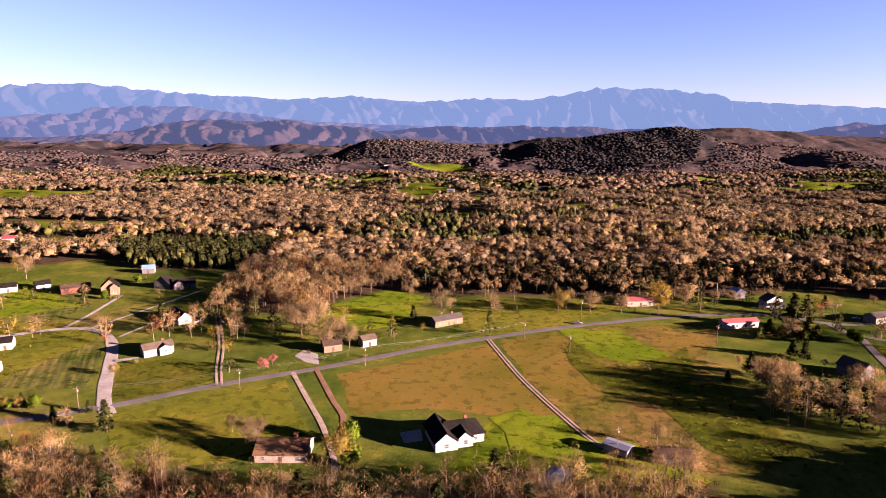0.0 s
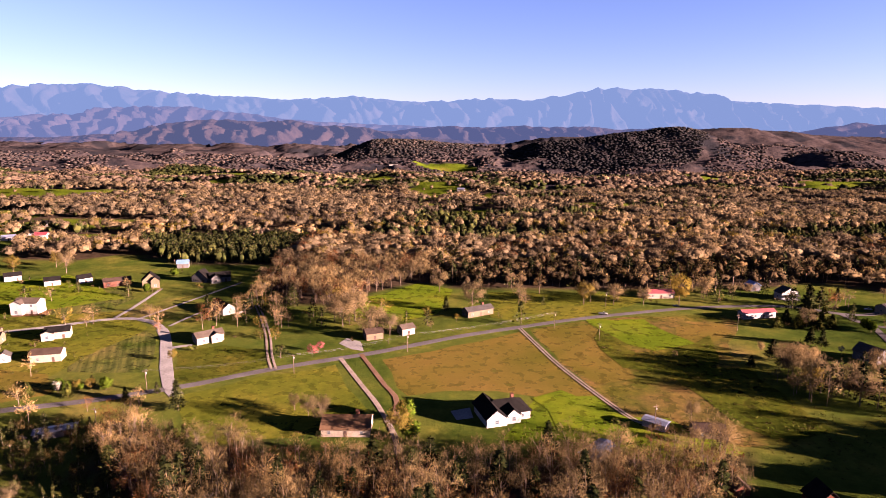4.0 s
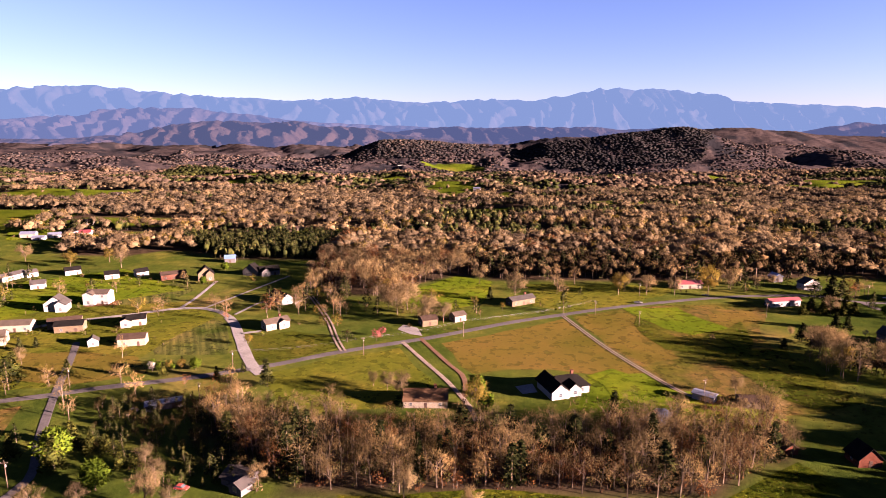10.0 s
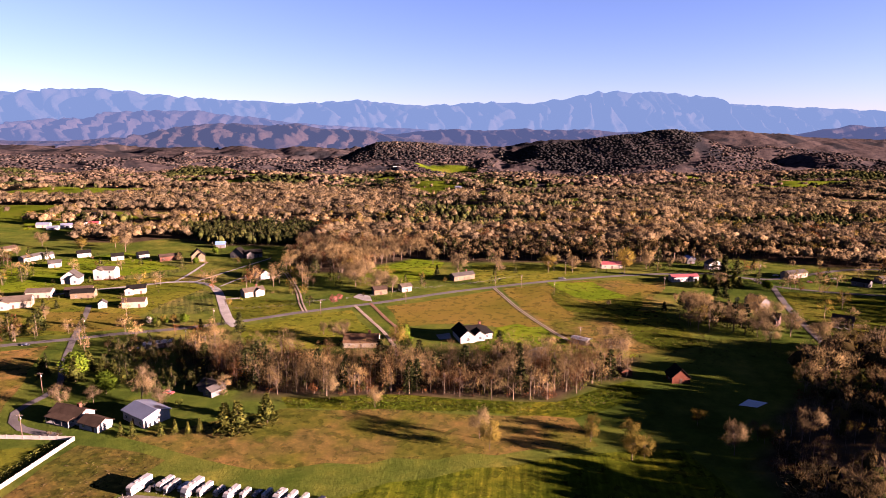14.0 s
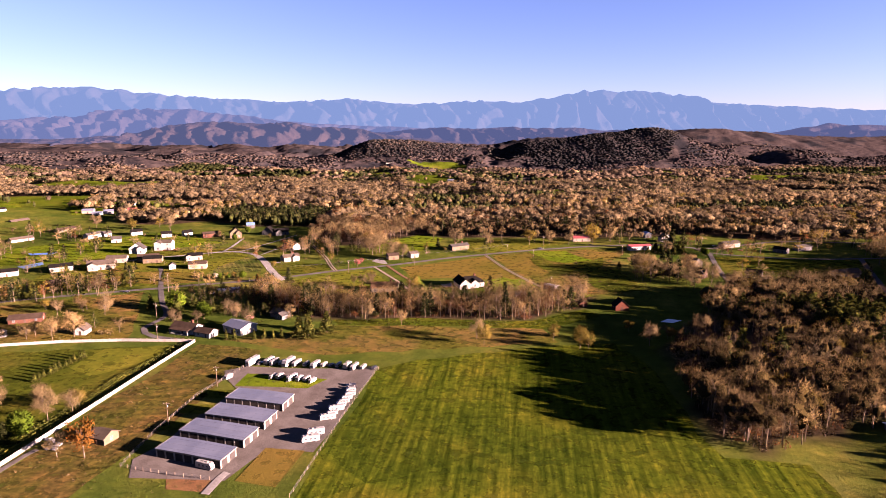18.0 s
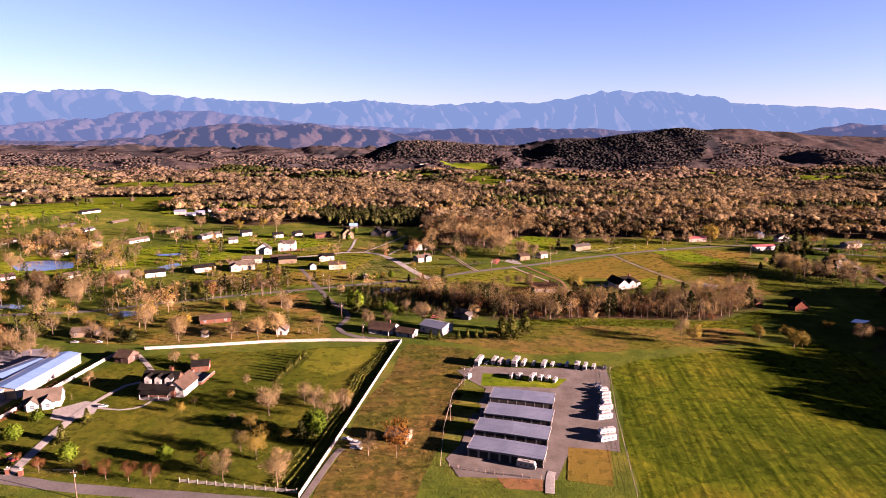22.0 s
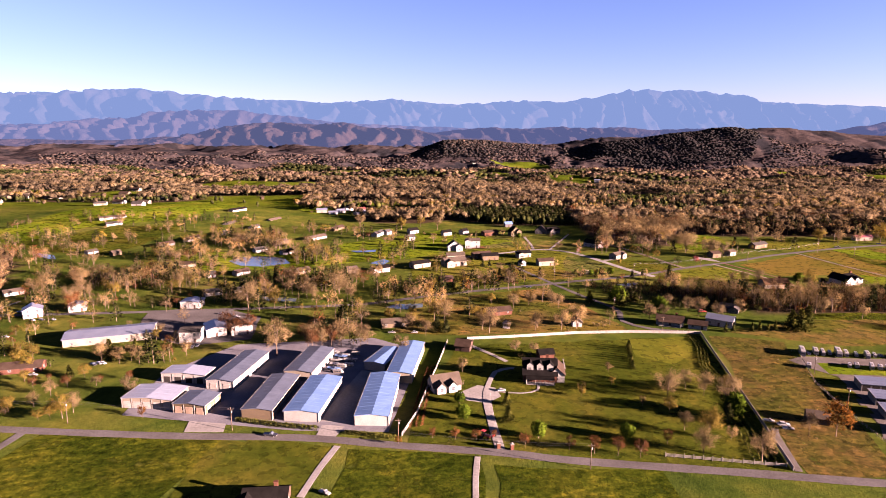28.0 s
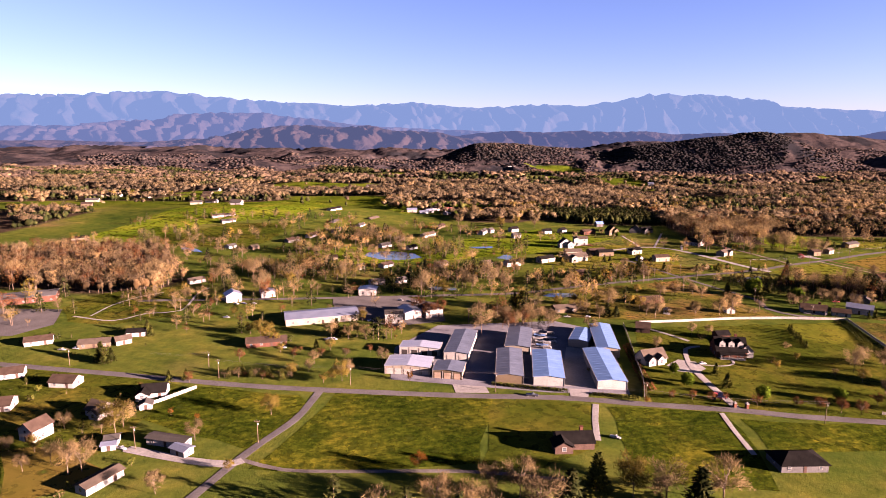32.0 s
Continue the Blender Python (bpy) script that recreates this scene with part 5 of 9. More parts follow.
# ================= vehicles =================
def wheel_mesh():
    bm = bmesh.new()
    add_tube(bm, (-0.11, 0, 0.33), (0.11, 0, 0.33), 0.33, 0.33, 12)
    me = bpy.data.meshes.new("wheel")
    bm.to_mesh(me)
    bm.free()
    me.materials.append(M_RUBBER)
    bm = bmesh.new()
    add_tube(bm, (-0.125, 0, 0.33), (0.125, 0, 0.33), 0.17, 0.17, 8)
    rim = bpy.data.meshes.new("rim")
    bm.to_mesh(rim)
    bm.free()
    rim.materials.append(M_CARSILVER)
    return me, rim


WHEEL, RIM = wheel_mesh()


def wheels(t, half, places):
    for py in places:
        for px in (-half, half):
            shared("rim", RIM, shared("wheel", WHEEL, t, px, py, 0))


def car_proto(mat, label, pickup=False, group="parked cars"):
    """A car along its y, nose to -y."""
    t = thing("car", 0, 0, 0, label, "car", group)
    bm = bmesh.new()
    L, hw = (2.6, 0.95) if pickup else (2.25, 0.88)
    add_prism(bm, [(-L, 0.35), (L, 0.35), (L, 0.85), (L * 0.4, 0.92), (-L * 0.45, 0.9), (-L, 0.75)], -hw, hw)
    bmesh.ops.bevel(bm, geom=bm.edges[:], offset=0.08, segments=2, affect="EDGES")
    part("body", bm, mat, t)
    bm = bmesh.new()
    ring = [(-L * 0.42, 0.88), (L * 0.08, 0.88), (0.0, 1.55), (-L * 0.22, 1.55)] if pickup else [(-L * 0.45, 0.88), (L * 0.72, 0.88), (L * 0.5, 1.42), (-L * 0.15, 1.42)]
    add_prism(bm, ring, -hw * 0.86, hw * 0.86)
    part("windscreen", bm, M_GLASS, t, "dark glass cabin")
    bm = box_bm(-hw * 0.78, min(ring[2][0], ring[3][0]), ring[2][1] - 0.02, hw * 0.78, max(ring[2][0], ring[3][0]), ring[2][1] + 0.06)
    part("cabin_roof", bm, mat, t)
    wheels(t, hw - 0.08, (-L * 0.62, L * 0.62))
    for px in (-hw * 0.7, hw * 0.7):
        part("headlight", box_bm(px - 0.16, -L - 0.03, 0.6, px + 0.16, -L + 0.05, 0.74), M_CARSILVER, t)
    return t


def rv_proto(length, height, label, motor=False, mat=M_CARWHITE):
    """A camper along its y, nose to -y."""
    t = thing("camper", 0, 0, 0, label, "camper", "stored campers")
    bm = bmesh.new()
    a, b = -length / 2, length / 2
    ring = [(a, 0.5), (b, 0.5), (b, height - 0.15), (b - 0.25, height), (a + 0.7, height), (a, height - (1.2 if motor else 0.5))]
    add_prism(bm, ring, -1.15, 1.15)
    bmesh.ops.bevel(bm, geom=bm.edges[:], offset=0.1, segments=2, affect="EDGES")
    part("body", bm, mat, t)
    for sg in (-1, 1):
        part("stripe", box_bm(min(sg * 1.15, sg * 1.17), a + 0.3, 0.95, max(sg * 1.15, sg * 1.17), b - 0.3, 1.25), M_RVSTRIPE, t, "beige painted stripe")
        for k in range(3):
            c = a + length * (0.25 + 0.25 * k)
            part("window", box_bm(min(sg * 1.15, sg * 1.18), c - 0.5, 1.5, max(sg * 1.15, sg * 1.18), c + 0.5, 2.15), M_GLASS, t)
    part("windscreen", box_bm(-0.9, a - 0.04, 1.3 if motor else 1.6, 0.9, a + 0.12, 1.95 if motor else 2.2), M_GLASS, t)
    part("roof_vent", box_bm(-0.35, 0.2, height, 0.35, 0.9, height + 0.22, bevel=0.04), M_TRIM, t)
    part("air_conditioner", box_bm(-0.4, -length * 0.22, height, 0.4, -length * 0.22 + 1.0, height + 0.3, bevel=0.06), M_TRIM, t)
    wheels(t, 1.02, (length * 0.12, length * 0.12 + 0.8) if not motor else (-length * 0.32, length * 0.28))
    if not motor:
        bm = bmesh.new()
        add_tube(bm, (0, a, 0.5), (0, a - 1.0, 0.5), 0.07, 0.05, 6)
        add_tube(bm, (0, a - 0.8, 0.5), (0, a - 0.8, 0.0), 0.05, 0.05, 6)
        part("hitch", bm, M_METALDARK, t)
    return t


CARS = {"white": car_proto(M_CARWHITE, "white pickup truck parked on pale gravel", True), "dark": car_proto(M_CARDARK, "black pickup truck on the grey road", True),
        "silver": car_proto(M_CARSILVER, "silver sedan parked by a house"), "red": car_proto(M_CARRED, "red sedan parked by a house")}
RVS = {"trailer": rv_proto(7.0, 2.9, "white travel trailer stored on gravel"), "fifth": rv_proto(9.0, 3.5, "tall white fifth-wheel camper stored on gravel"),
       "motor": rv_proto(8.0, 3.2, "white motorhome with beige stripes stored on gravel", True), "small": rv_proto(5.0, 2.6, "small white camper stored on gravel")}
PROTO_USED = set()
SIZE = {"trailer": 0.68, "fifth": 0.72, "motor": 0.78, "small": 0.78, "white": 0.78, "dark": 0.78, "silver": 0.78, "red": 0.78}


def park(kinds, kind, x, y, rot):
    """The first of a kind is set in place, the others are copies."""
    ob = kinds[kind]
    m = pose(x, y, 0, 0, 0, rot) @ Matrix.Diagonal((SIZE.get(kind, 1.0),) * 3 + (1,))
    if ob.name in PROTO_USED:
        return copy_thing(ob, m)
    PROTO_USED.add(ob.name)
    ob.matrix_basis = m
    return ob


# ================= single trees =================
def tree_meshes(kind, seed):
    rng = np.random.default_rng(seed)
    crown = {"bare": M_TWIG, "russet": M_TWIGRED, "bud": M_BUD, "green": M_LEAF, "pine": M_PINE, "cedar": M_CEDAR, "pink": M_PINK, "orange": M_ORANGE, "bloom": M_WHITEBLOOM}[kind]
    if kind in ("bare", "russet", "bud"):
        t, s = bare_proto(rng, 1700, 14, spread=0.38, twig_w=0.0095 if kind != "bud" else 0.013, twig_l=0.085, base=0.16, lumps=26)
    elif kind in ("pink", "orange", "bloom"):
        t, s = bare_proto(rng, 900, 9, spread=0.4, twig_w=0.03, twig_l=0.06, base=0.16, lumps=26)
    elif kind == "green":
        t, s = with_core_lumps(rng, bush_proto(rng, 900), 0.30, 0.32, 0.54)
    elif kind == "pine":
        t, s = with_core_lumps(rng, pine_proto(rng, 760, 0.28, width=0.05), 0.13, 0.26, 0.42)
    else:
        t, s = with_core_lumps(rng, pine_proto(rng, 900, 0.36, 0.04, 0.06, 0.4), 0.16, 0.26, 0.36)
    core_of = {"green": M_LEAF, "cedar": M_CEDAR, "pine": M_PINE}.get(kind, M_TWIGCORE)
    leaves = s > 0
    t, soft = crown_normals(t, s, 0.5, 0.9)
    return tri_mesh("trunk", t[s == 0], [M_BARK], np.zeros(int((s == 0).sum()), int)), tri_mesh("crown", t[leaves], [crown, core_of], s[leaves] - 1, soft[leaves])


TREE_KINDS = {"bare": "leafless grey-brown broadleaf tree in grass", "russet": "small leafless russet-twigged tree on a lawn", "bud": "broadleaf tree with yellow-green spring buds",
              "green": "round bright green ornamental tree on a lawn", "pine": "dark green pine tree", "cedar": "olive-green cedar tree with a pointed crown",
              "pink": "redbud tree in pink blossom", "orange": "orange-leaved maple tree in grass", "bloom": "tree in white blossom"}
TREE_MESH = {k: [tree_meshes(k, 31 + 7 * i + n) for n in range(4 if k == "bare" else 2)] for i, k in enumerate(TREE_KINDS)}
TREE_COUNT = [0]


def tree(kind, x, y, h, wide=1.0):
    """A single tree, h metres tall."""
    n = TREE_COUNT[0] = TREE_COUNT[0] + 1
    trunk, crown = TREE_MESH[kind][n % len(TREE_MESH[kind])]
    t = thing("tree", x, y, (n * 137) % 360, TREE_KINDS[kind], "tree", "single trees", z=float(land(np.array(x), np.array(y))) - 0.05)
    t.scale = (h * wide, h * wide, h)
    shared("trunk", trunk, t)
    shared("crown", crown, t)
    return t


def hedge(pts, height, width, mat, label, name="hedge"):
    """A clipped or ragged row of shrubs as one leafy body."""
    rng = np.random.default_rng(int(abs(pts[0][0] * 13 + pts[0][1] * 7)))
    tr = []
    for a, b in zip(pts, pts[1:]):
        ln = math.dist(a, b)
        n = int(ln * 26 * width)
        s = rng.uniform(0, 1, n)
        ang = rng.uniform(0, math.pi, n)
        rr = rng.uniform(0.6, 1, n)
        nx, ny = -(b[1] - a[1]) / ln, (b[0] - a[0]) / ln
        off = np.cos(ang) * width / 2 * rr
        lump = 0.85 + 0.3 * vnoise(s * ln / 1.4, s * 0 + a[0], 2.0)
        p = np.stack([a[0] + (b[0] - a[0]) * s + nx * off, a[1] + (b[1] - a[1]) * s + ny * off, np.sin(ang) ** 0.7 * height * rr * lump], 1)
        out = unit(np.stack([nx * np.cos(ang), ny * np.cos(ang), np.sin(ang)], 1))
        tr.append(sliver(p, unit(out + rng.normal(size=p.shape) * 0.6), 0.5, 0.35, rng, out))
    tr = np.concatenate(tr)
    return tagged(new(name, tri_mesh(name, tr, [mat], np.zeros(len(tr), int))), label, "hedge")


# ================= poles and fences =================
def pole_proto():
    t = thing("utility_pole", -300, -230, 0, "weathered wooden utility pole with a crossarm", "utility pole", "utility poles")
    bm = bmesh.new()
    add_tube(bm, (0, 0, 0), (0, 0, 7.0), 0.12, 0.08, 8)
    part("pole", bm, M_WOOD, t)
    part("crossarm", box_bm(-0.8, -0.05, 6.5, 0.8, 0.05, 6.62), M_WOOD, t)
    for px in (-0.7, 0.0, 0.7):
        bm = bmesh.new()
        add_tube(bm, (px, 0, 6.6 + (0.35 if px == 0 else 0)), (px, 0, 6.78 + (0.35 if px == 0 else 0)), 0.05, 0.03, 6)
        part("insulator", bm, M_TRIM, t)
    bm = bmesh.new()
    add_tube(bm, (0.22, 0, 5.5), (0.22, 0, 6.05), 0.15, 0.15, 8)
    part("transformer", bm, M_CARSILVER, t, "grey transformer can")
    return t


POLE = {"pole": pole_proto()}


def wire(a, b, h=6.6, label="sagging power line between utility poles"):
    """Three sagging wires between two poles."""
    w = thing("power_line", (a[0] + b[0]) / 2, (a[1] + b[1]) / 2, 0, label, "power line", "power lines", z=0)
    d = Vector((b[0] - a[0], b[1] - a[1], 0))
    s = Vector((-d.y, d.x, 0)).normalized()
    for o in (-0.7, 0.0, 0.7):
        bm = bmesh.new()
        last = None
        for k in range(11):
            u = k / 10 - 0.5
            p = d * u + s * o + Vector((0, 0, h + (0.45 if o == 0 else 0.25) - 1.0 * (1 - 4 * u * u)))
            ring = [bm.verts.new(p + q) for q in (Vector((0, 0, 0.008)), s * 0.007 - Vector((0, 0, 0.004)), s * -0.007 - Vector((0, 0, 0.004)))]
            if last:
                for i in range(3):
                    bm.faces.new((last[i], last[(i + 1) % 3], ring[(i + 1) % 3], ring[i]))
            last = ring
        part("wire", bm, M_METALDARK, w)
    return w


def fence_meshes():
    bm = bmesh.new()
    add_prism(bm, [(-0.05, 0.1), (0.05, 0.1), (0.05, 0.25), (0.02, 0.27), (0.02, 1.48), (0.05, 1.5), (0.05, 1.65), (-0.05, 1.65), (-0.05, 1.5), (-0.02, 1.48), (-0.02, 0.27), (-0.05, 0.25)], 0, 2.4)
    bmesh.ops.recalc_face_normals(bm, faces=bm.faces[:])
    panel = bpy.data.meshes.new("panel")
    bm.to_mesh(panel)
    bm.free()
    panel.materials.append(M_TRIM)
    bm = bmesh.new()
    add_box(bm, -0.07, -0.07, 0, 0.07, 0.07, 1.75)
    add_box(bm, -0.1, -0.1, 1.75, 0.1, 0.1, 1.82)
    post = bpy.data.meshes.new("post")
    bm.to_mesh(post)
    bm.free()
    post.materials.append(M_TRIM)
    bm = bmesh.new()
    for z in (0.45, 0.85, 1.25):
        add_box(bm, 0, -0.03, z - 0.09, 2.4, 0.03, z + 0.09)
    rail = bpy.data.meshes.new("rail")
    bm.to_mesh(rail)
    bm.free()
    rail.materials.append(M_TRIM)
    bm = bmesh.new()
    add_tube(bm, (0, 0, 0), (0, 0, 1.5), 0.05, 0.045, 6)
    wood = bpy.data.meshes.new("post")
    bm.to_mesh(wood)
    bm.free()
    wood.materials.append(M_POSTWOOD)
    bm = bmesh.new()
    for z in (0.3, 0.7, 1.05, 1.4):
        add_box(bm, 0, -0.012, z - 0.012, 2.4, 0.012, z + 0.012)
    for k in range(8):
        add_box(bm, 0.3 * k, -0.006, 0.3, 0.3 * k + 0.012, 0.006, 1.4)
    mesh_w = bpy.data.meshes.new("wire_mesh")
    bm.to_mesh(mesh_w)
    bm.free()
    mesh_w.materials.append(M_METALDARK)
    return panel, post, rail, wood, mesh_w


F_PANEL, F_POST, F_RAIL, F_WOOD, F_WIRE = fence_meshes()


def fence(pts, infill, post, names, label, step=2.4):
    t = thing("fence", pts[0][0], pts[0][1], 0, label, "fence")
    for a, b in zip(pts, pts[1:]):
        ln = math.dist(a, b)
        n = max(1, round(ln / step))
        rz = math.atan2(b[1] - a[1], b[0] - a[0])
        for i in range(n):
            px, py = a[0] + (b[0] - a[0]) * i / n - pts[0][0], a[1] + (b[1] - a[1]) * i / n - pts[0][1]
            shared("post", post, t, px, py, 0, rz).scale.z = 0.75
            q = shared(names, infill, t, px, py, 0, rz)
            if names == "wire_mesh":
                tagged(q, kind="stuff")
            q.scale = (ln / n / 2.4, 1, 0.75)
    shared("post", post, t, pts[-1][0] - pts[0][0], pts[-1][1] - pts[0][1], 0).scale.z = 0.75
    return t


# ================= smaller things =================
def boat(x, y, rot, label, mat):
    """A boat on its trailer along its y, bow to -y."""
    t = thing("boat", x, y, rot, label, "boat", "stored boats")
    bm = bmesh.new()
    rows = []
    for py, half, keel in ((2.4, 0.9, 0.55), (0.5, 0.95, 0.5), (-1.4, 0.7, 0.6), (-2.6, 0.06, 1.0)):
        rows.append([bm.verts.new(c) for c in ((-half, py, 1.25), (-half * 0.6, py, keel + 0.15), (0, py, keel), (half * 0.6, py, keel + 0.15), (half, py, 1.25))])
    for a, b in zip(rows, rows[1:]):
        for i in range(4):
            bm.faces.new((a[i], a[i + 1], b[i + 1], b[i]))
        bm.faces.new((a[4], a[0], b[0], b[4]))
    bm.faces.new(rows[0])
    bmesh.ops.recalc_face_normals(bm, faces=bm.faces[:])
    part("hull", bm, mat, t)
    part("windscreen", box_bm(-0.7, -0.5, 1.25, 0.7, -0.4, 1.65), M_GLASS, t)
    part("engine", box_bm(-0.22, 2.4, 0.7, 0.22, 2.75, 1.55, bevel=0.05), M_METALDARK, t)
    bm = box_bm(-0.75, -1.8, 0.4, -0.65, 2.3, 0.5)
    add_box(bm, 0.65, -1.8, 0.4, 0.75, 2.3, 0.5)
    add_box(bm, -0.05, -3.6, 0.4, 0.05, 0.5, 0.5)
    part("trailer_frame", bm, M_METALDARK, t)
    wheels(t, 0.85, (0.9,))
    return t


def tractor(x, y, rot):
    t = thing("tractor", x, y, rot, "small red tractor parked beside a pale drive", "tractor")
    part("hood", box_bm(-0.4, -1.5, 0.6, 0.4, 0.1, 1.25, bevel=0.08), M_CARRED, t)
    part("seat", box_bm(-0.3, 0.4, 0.9, 0.3, 0.9, 1.35, bevel=0.05), M_RUBBER, t)
    part("canopy", box_bm(-0.6, 0.0, 2.1, 0.6, 1.2, 2.2, bevel=0.03), M_CARRED, t)
    for px in (-0.5, 0.5):
        bm = bmesh.new()
        add_tube(bm, (px, 0.9, 0.8), (px, 0.9, 2.1), 0.04, 0.04, 6)
        part("canopy_post", bm, M_METALDARK, t)
        w = shared("wheel", WHEEL, t, px * 1.3, 0.8, 0)
        w.scale = (1.6, 1.9, 1.9)
        shared("wheel", WHEEL, t, px * 1.1, -1.1, 0)
    bm = bmesh.new()
    add_tube(bm, (0, -1.4, 0.8), (0, -2.4, 1.7), 0.08, 0.06, 6)
    add_box(bm, -0.7, -2.7, 1.2, 0.7, -2.4, 1.7)
    part("loader", bm, M_CARRED, t)
    return t


def gate_pillar(x, y):
    t = thing("gate_pillar", x, y, 15, "square brick gate pillar with a pale cap", "pillar", "gate pillars")
    part("shaft", box_bm(-0.45, -0.45, 0, 0.45, 0.45, 1.6), M_BRICK, t)
    part("cap", box_bm(-0.55, -0.55, 1.6, 0.55, 0.55, 1.75, bevel=0.04), M_CONCRETE, t)
    bm = bmesh.new()
    bmesh.ops.create_uvsphere(bm, u_segments=10, v_segments=6, radius=0.22)
    bmesh.ops.translate(bm, verts=bm.verts[:], vec=(0, 0, 1.95))
    part("lamp_globe", bm, M_TRIM, t)
    return t


def gazebo(x, y):
    t = thing("gazebo", x, y, 10, "small white garden gazebo on the lawn", "gazebo")
    bm = bmesh.new()
    add_tube(bm, (0, 0, 0), (0, 0, 0.2), 1.7, 1.7, 8)
    part("floor", bm, M_CONCRETE, t)
    for i in range(8):
        a = math.pi * (i + 0.5) / 4
        bm = bmesh.new()
        add_tube(bm, (1.5 * math.cos(a), 1.5 * math.sin(a), 0.2), (1.5 * math.cos(a), 1.5 * math.sin(a), 2.2), 0.07, 0.07, 6)
        part("post", bm, M_TRIM, t)
    bm = bmesh.new()
    add_tube(bm, (0, 0, 2.2), (0, 0, 3.3), 1.9, 0.12, 8)
    part("roof", bm, M_TRIM, t)
    return t


# ================= the place =================
# fields and yards
patch("wheat_field", "young green wheat in long drilled rows", [(-5.1, 70.9), (-16.0, -8.1), (-16.0, -23.0), (108.3, -21.6), (111.0, 9.6), (91.0, 13.0), (89.0, 26.5), (90.8, 51.9), (91.4, 70.1), (84.8, 97.9), (58.3, 94.4), (8.3, 79.4)], M_CROP, 0.0135, "field")
patch("creek_meadow", "dark green weedy meadow beside the creek wood", [(-31.6, 126.2), (11.8, 128.9), (55.3, 125.4), (82.6, 143.4), (87.5, 133.3), (58.9, 114.8), (11.0, 118.2), (-27.3, 118.6)], M_CLOVER, 0.015, "field")
patch("creek_pasture", "grassy pasture with tan patches", [(-69.4, 99.7), (-27.3, 118.6), (11.0, 118.2), (58.9, 114.8), (62.9, 98.5), (-26.4, 83.9)], M_MIX, 0.0165, "field")
patch("house_pasture", "tan pasture grass between the roads", [(-10.2, 227.4), (42.3, 259.5), (52.6, 223.3), (60.7, 199.7), (46.8, 196.9), (28.7, 202.2), (13.1, 201.7), (1.5, 197.5), (-2.4, 203.7)], M_TAN, 0.018, "field")
patch("house_lawn", "bright green lawn round the white house", [(36.8, 188.6), (42.4, 198.7), (50.1, 198.9), (60.7, 199.7), (67.3, 182.8), (67.8, 174.3), (55.3, 168.9), (38.7, 167.4), (28.7, 170.6)], M_LUSH, 0.0195, "field")
patch("east_pasture", "rough pasture with tan and green bands", [(46.7, 264.4), (88.4, 280.1), (135.1, 286.1), (136.7, 275.4), (118.5, 238.9), (110.6, 190.7), (113.2, 171.2), (92.5, 168.9), (77.3, 179.5), (68.6, 184.0), (61.4, 202.1), (53.3, 226.9)], M_MIX, 0.021, "field")
patch("tan_knoll", "dry tan grass on a low knoll", [(48.6, 261.3), (72.9, 270.1), (79.9, 251.6), (76.8, 213.8), (63.1, 208.2), (53.9, 229.3)], M_TAN, 0.0225, "field")
patch("tan_bank", "dry tan grass bank", [(108.4, 267.9), (129.9, 274.4), (128.5, 260.5), (112.4, 245.4), (103.6, 252.3)], M_TAN, 0.024, "field")
patch("roadside_lawn", "mown green lawn below the road", [(-70.7, 195.4), (-51.1, 210.1), (-26.0, 222.1), (-9.5, 187.3), (-19.1, 174.8), (-47.5, 165.0), (-56.1, 166.5)], M_SUNNY, 0.0255, "field")
patch("corner_lawn", "green lawn by the side street", [(-76.6, 204.1), (-87.7, 232.8), (-71.7, 240.0), (-54.2, 233.8), (-47.5, 222.7), (-68.5, 207.0)], M_LAWN, 0.027, "field")
patch("garden_rows", "stubble garden plot in rows", [(-138.0, 263.8), (-116.6, 264.4), (-103.3, 249.8), (-95.5, 232.6), (-89.2, 213.4), (-116.0, 212.6)], M_CORN, 0.0285, "field")
patch("upper_plot", "green plot with planted rows", [(-179.5, 309.1), (-152.9, 315.6), (-138.2, 302.6), (-140.8, 277.7), (-162.2, 275.2)], M_CORN, 0.03, "field")
patch("building_site", "bare orange earth round new houses", [(-184.7, 255.1), (-177.6, 272.1), (-175.3, 296.2), (-168.3, 291.3), (-161.3, 266.5), (-181.0, 249.8), (-176.8, 230.2), (-152.8, 224.5), (-154.6, 230.8), (-167.9, 230.4)], M_EARTH, 0.0315, "field")
patch("knoll_lawn", "bright lawn on the knoll below the wood", [(-31.7, 300.6), (-3.8, 336.2), (14.5, 324.4), (7.4, 282.2), (-13.2, 268.4), (-29.3, 276.6)], M_LUSH, 0.033, "field")
patch("shade_lawn", "green lawn between wood and road", [(32.1, 319.1), (108.5, 318.0), (104.2, 304.8), (72.7, 279.6), (47.7, 270.2), (30.8, 278.4)], M_SUNNY, 0.0345, "field")
patch("estate_lawn", "mown green estate lawn with tan patches", [(-182.0, 78.9), (-81.0, 94.2), (-95.2, -8.0), (-134.4, -5.0), (-193.5, 2.0), (-193.2, 18.7), (-184.8, 59.8)], M_LAWN, 0.036, "field")
patch("estate_bank", "sunlit yellow-green grass on the estate lawn", [(-111.4, 89.3), (-84.6, 92.8), (-91.2, 73.6), (-102.2, 62.7), (-113.9, 70.0)], M_SUNNY, 0.0375, "field")
patch("weedy_lot", "tan weedy ground beside the storage yard", [(-77.7, 94.4), (-50.6, 87.7), (-64.2, 10.7), (-68.0, -9.8), (-91.7, -10.6), (-88.0, 29.2)], M_WEED, 0.039, "field")
patch("weedy_tan", "dry brown weeds beside the storage yard", [(-78.8, 74.0), (-56.8, 80.4), (-60.9, 50.0), (-85.1, 36.8)], M_WEED, 0.0405, "field")
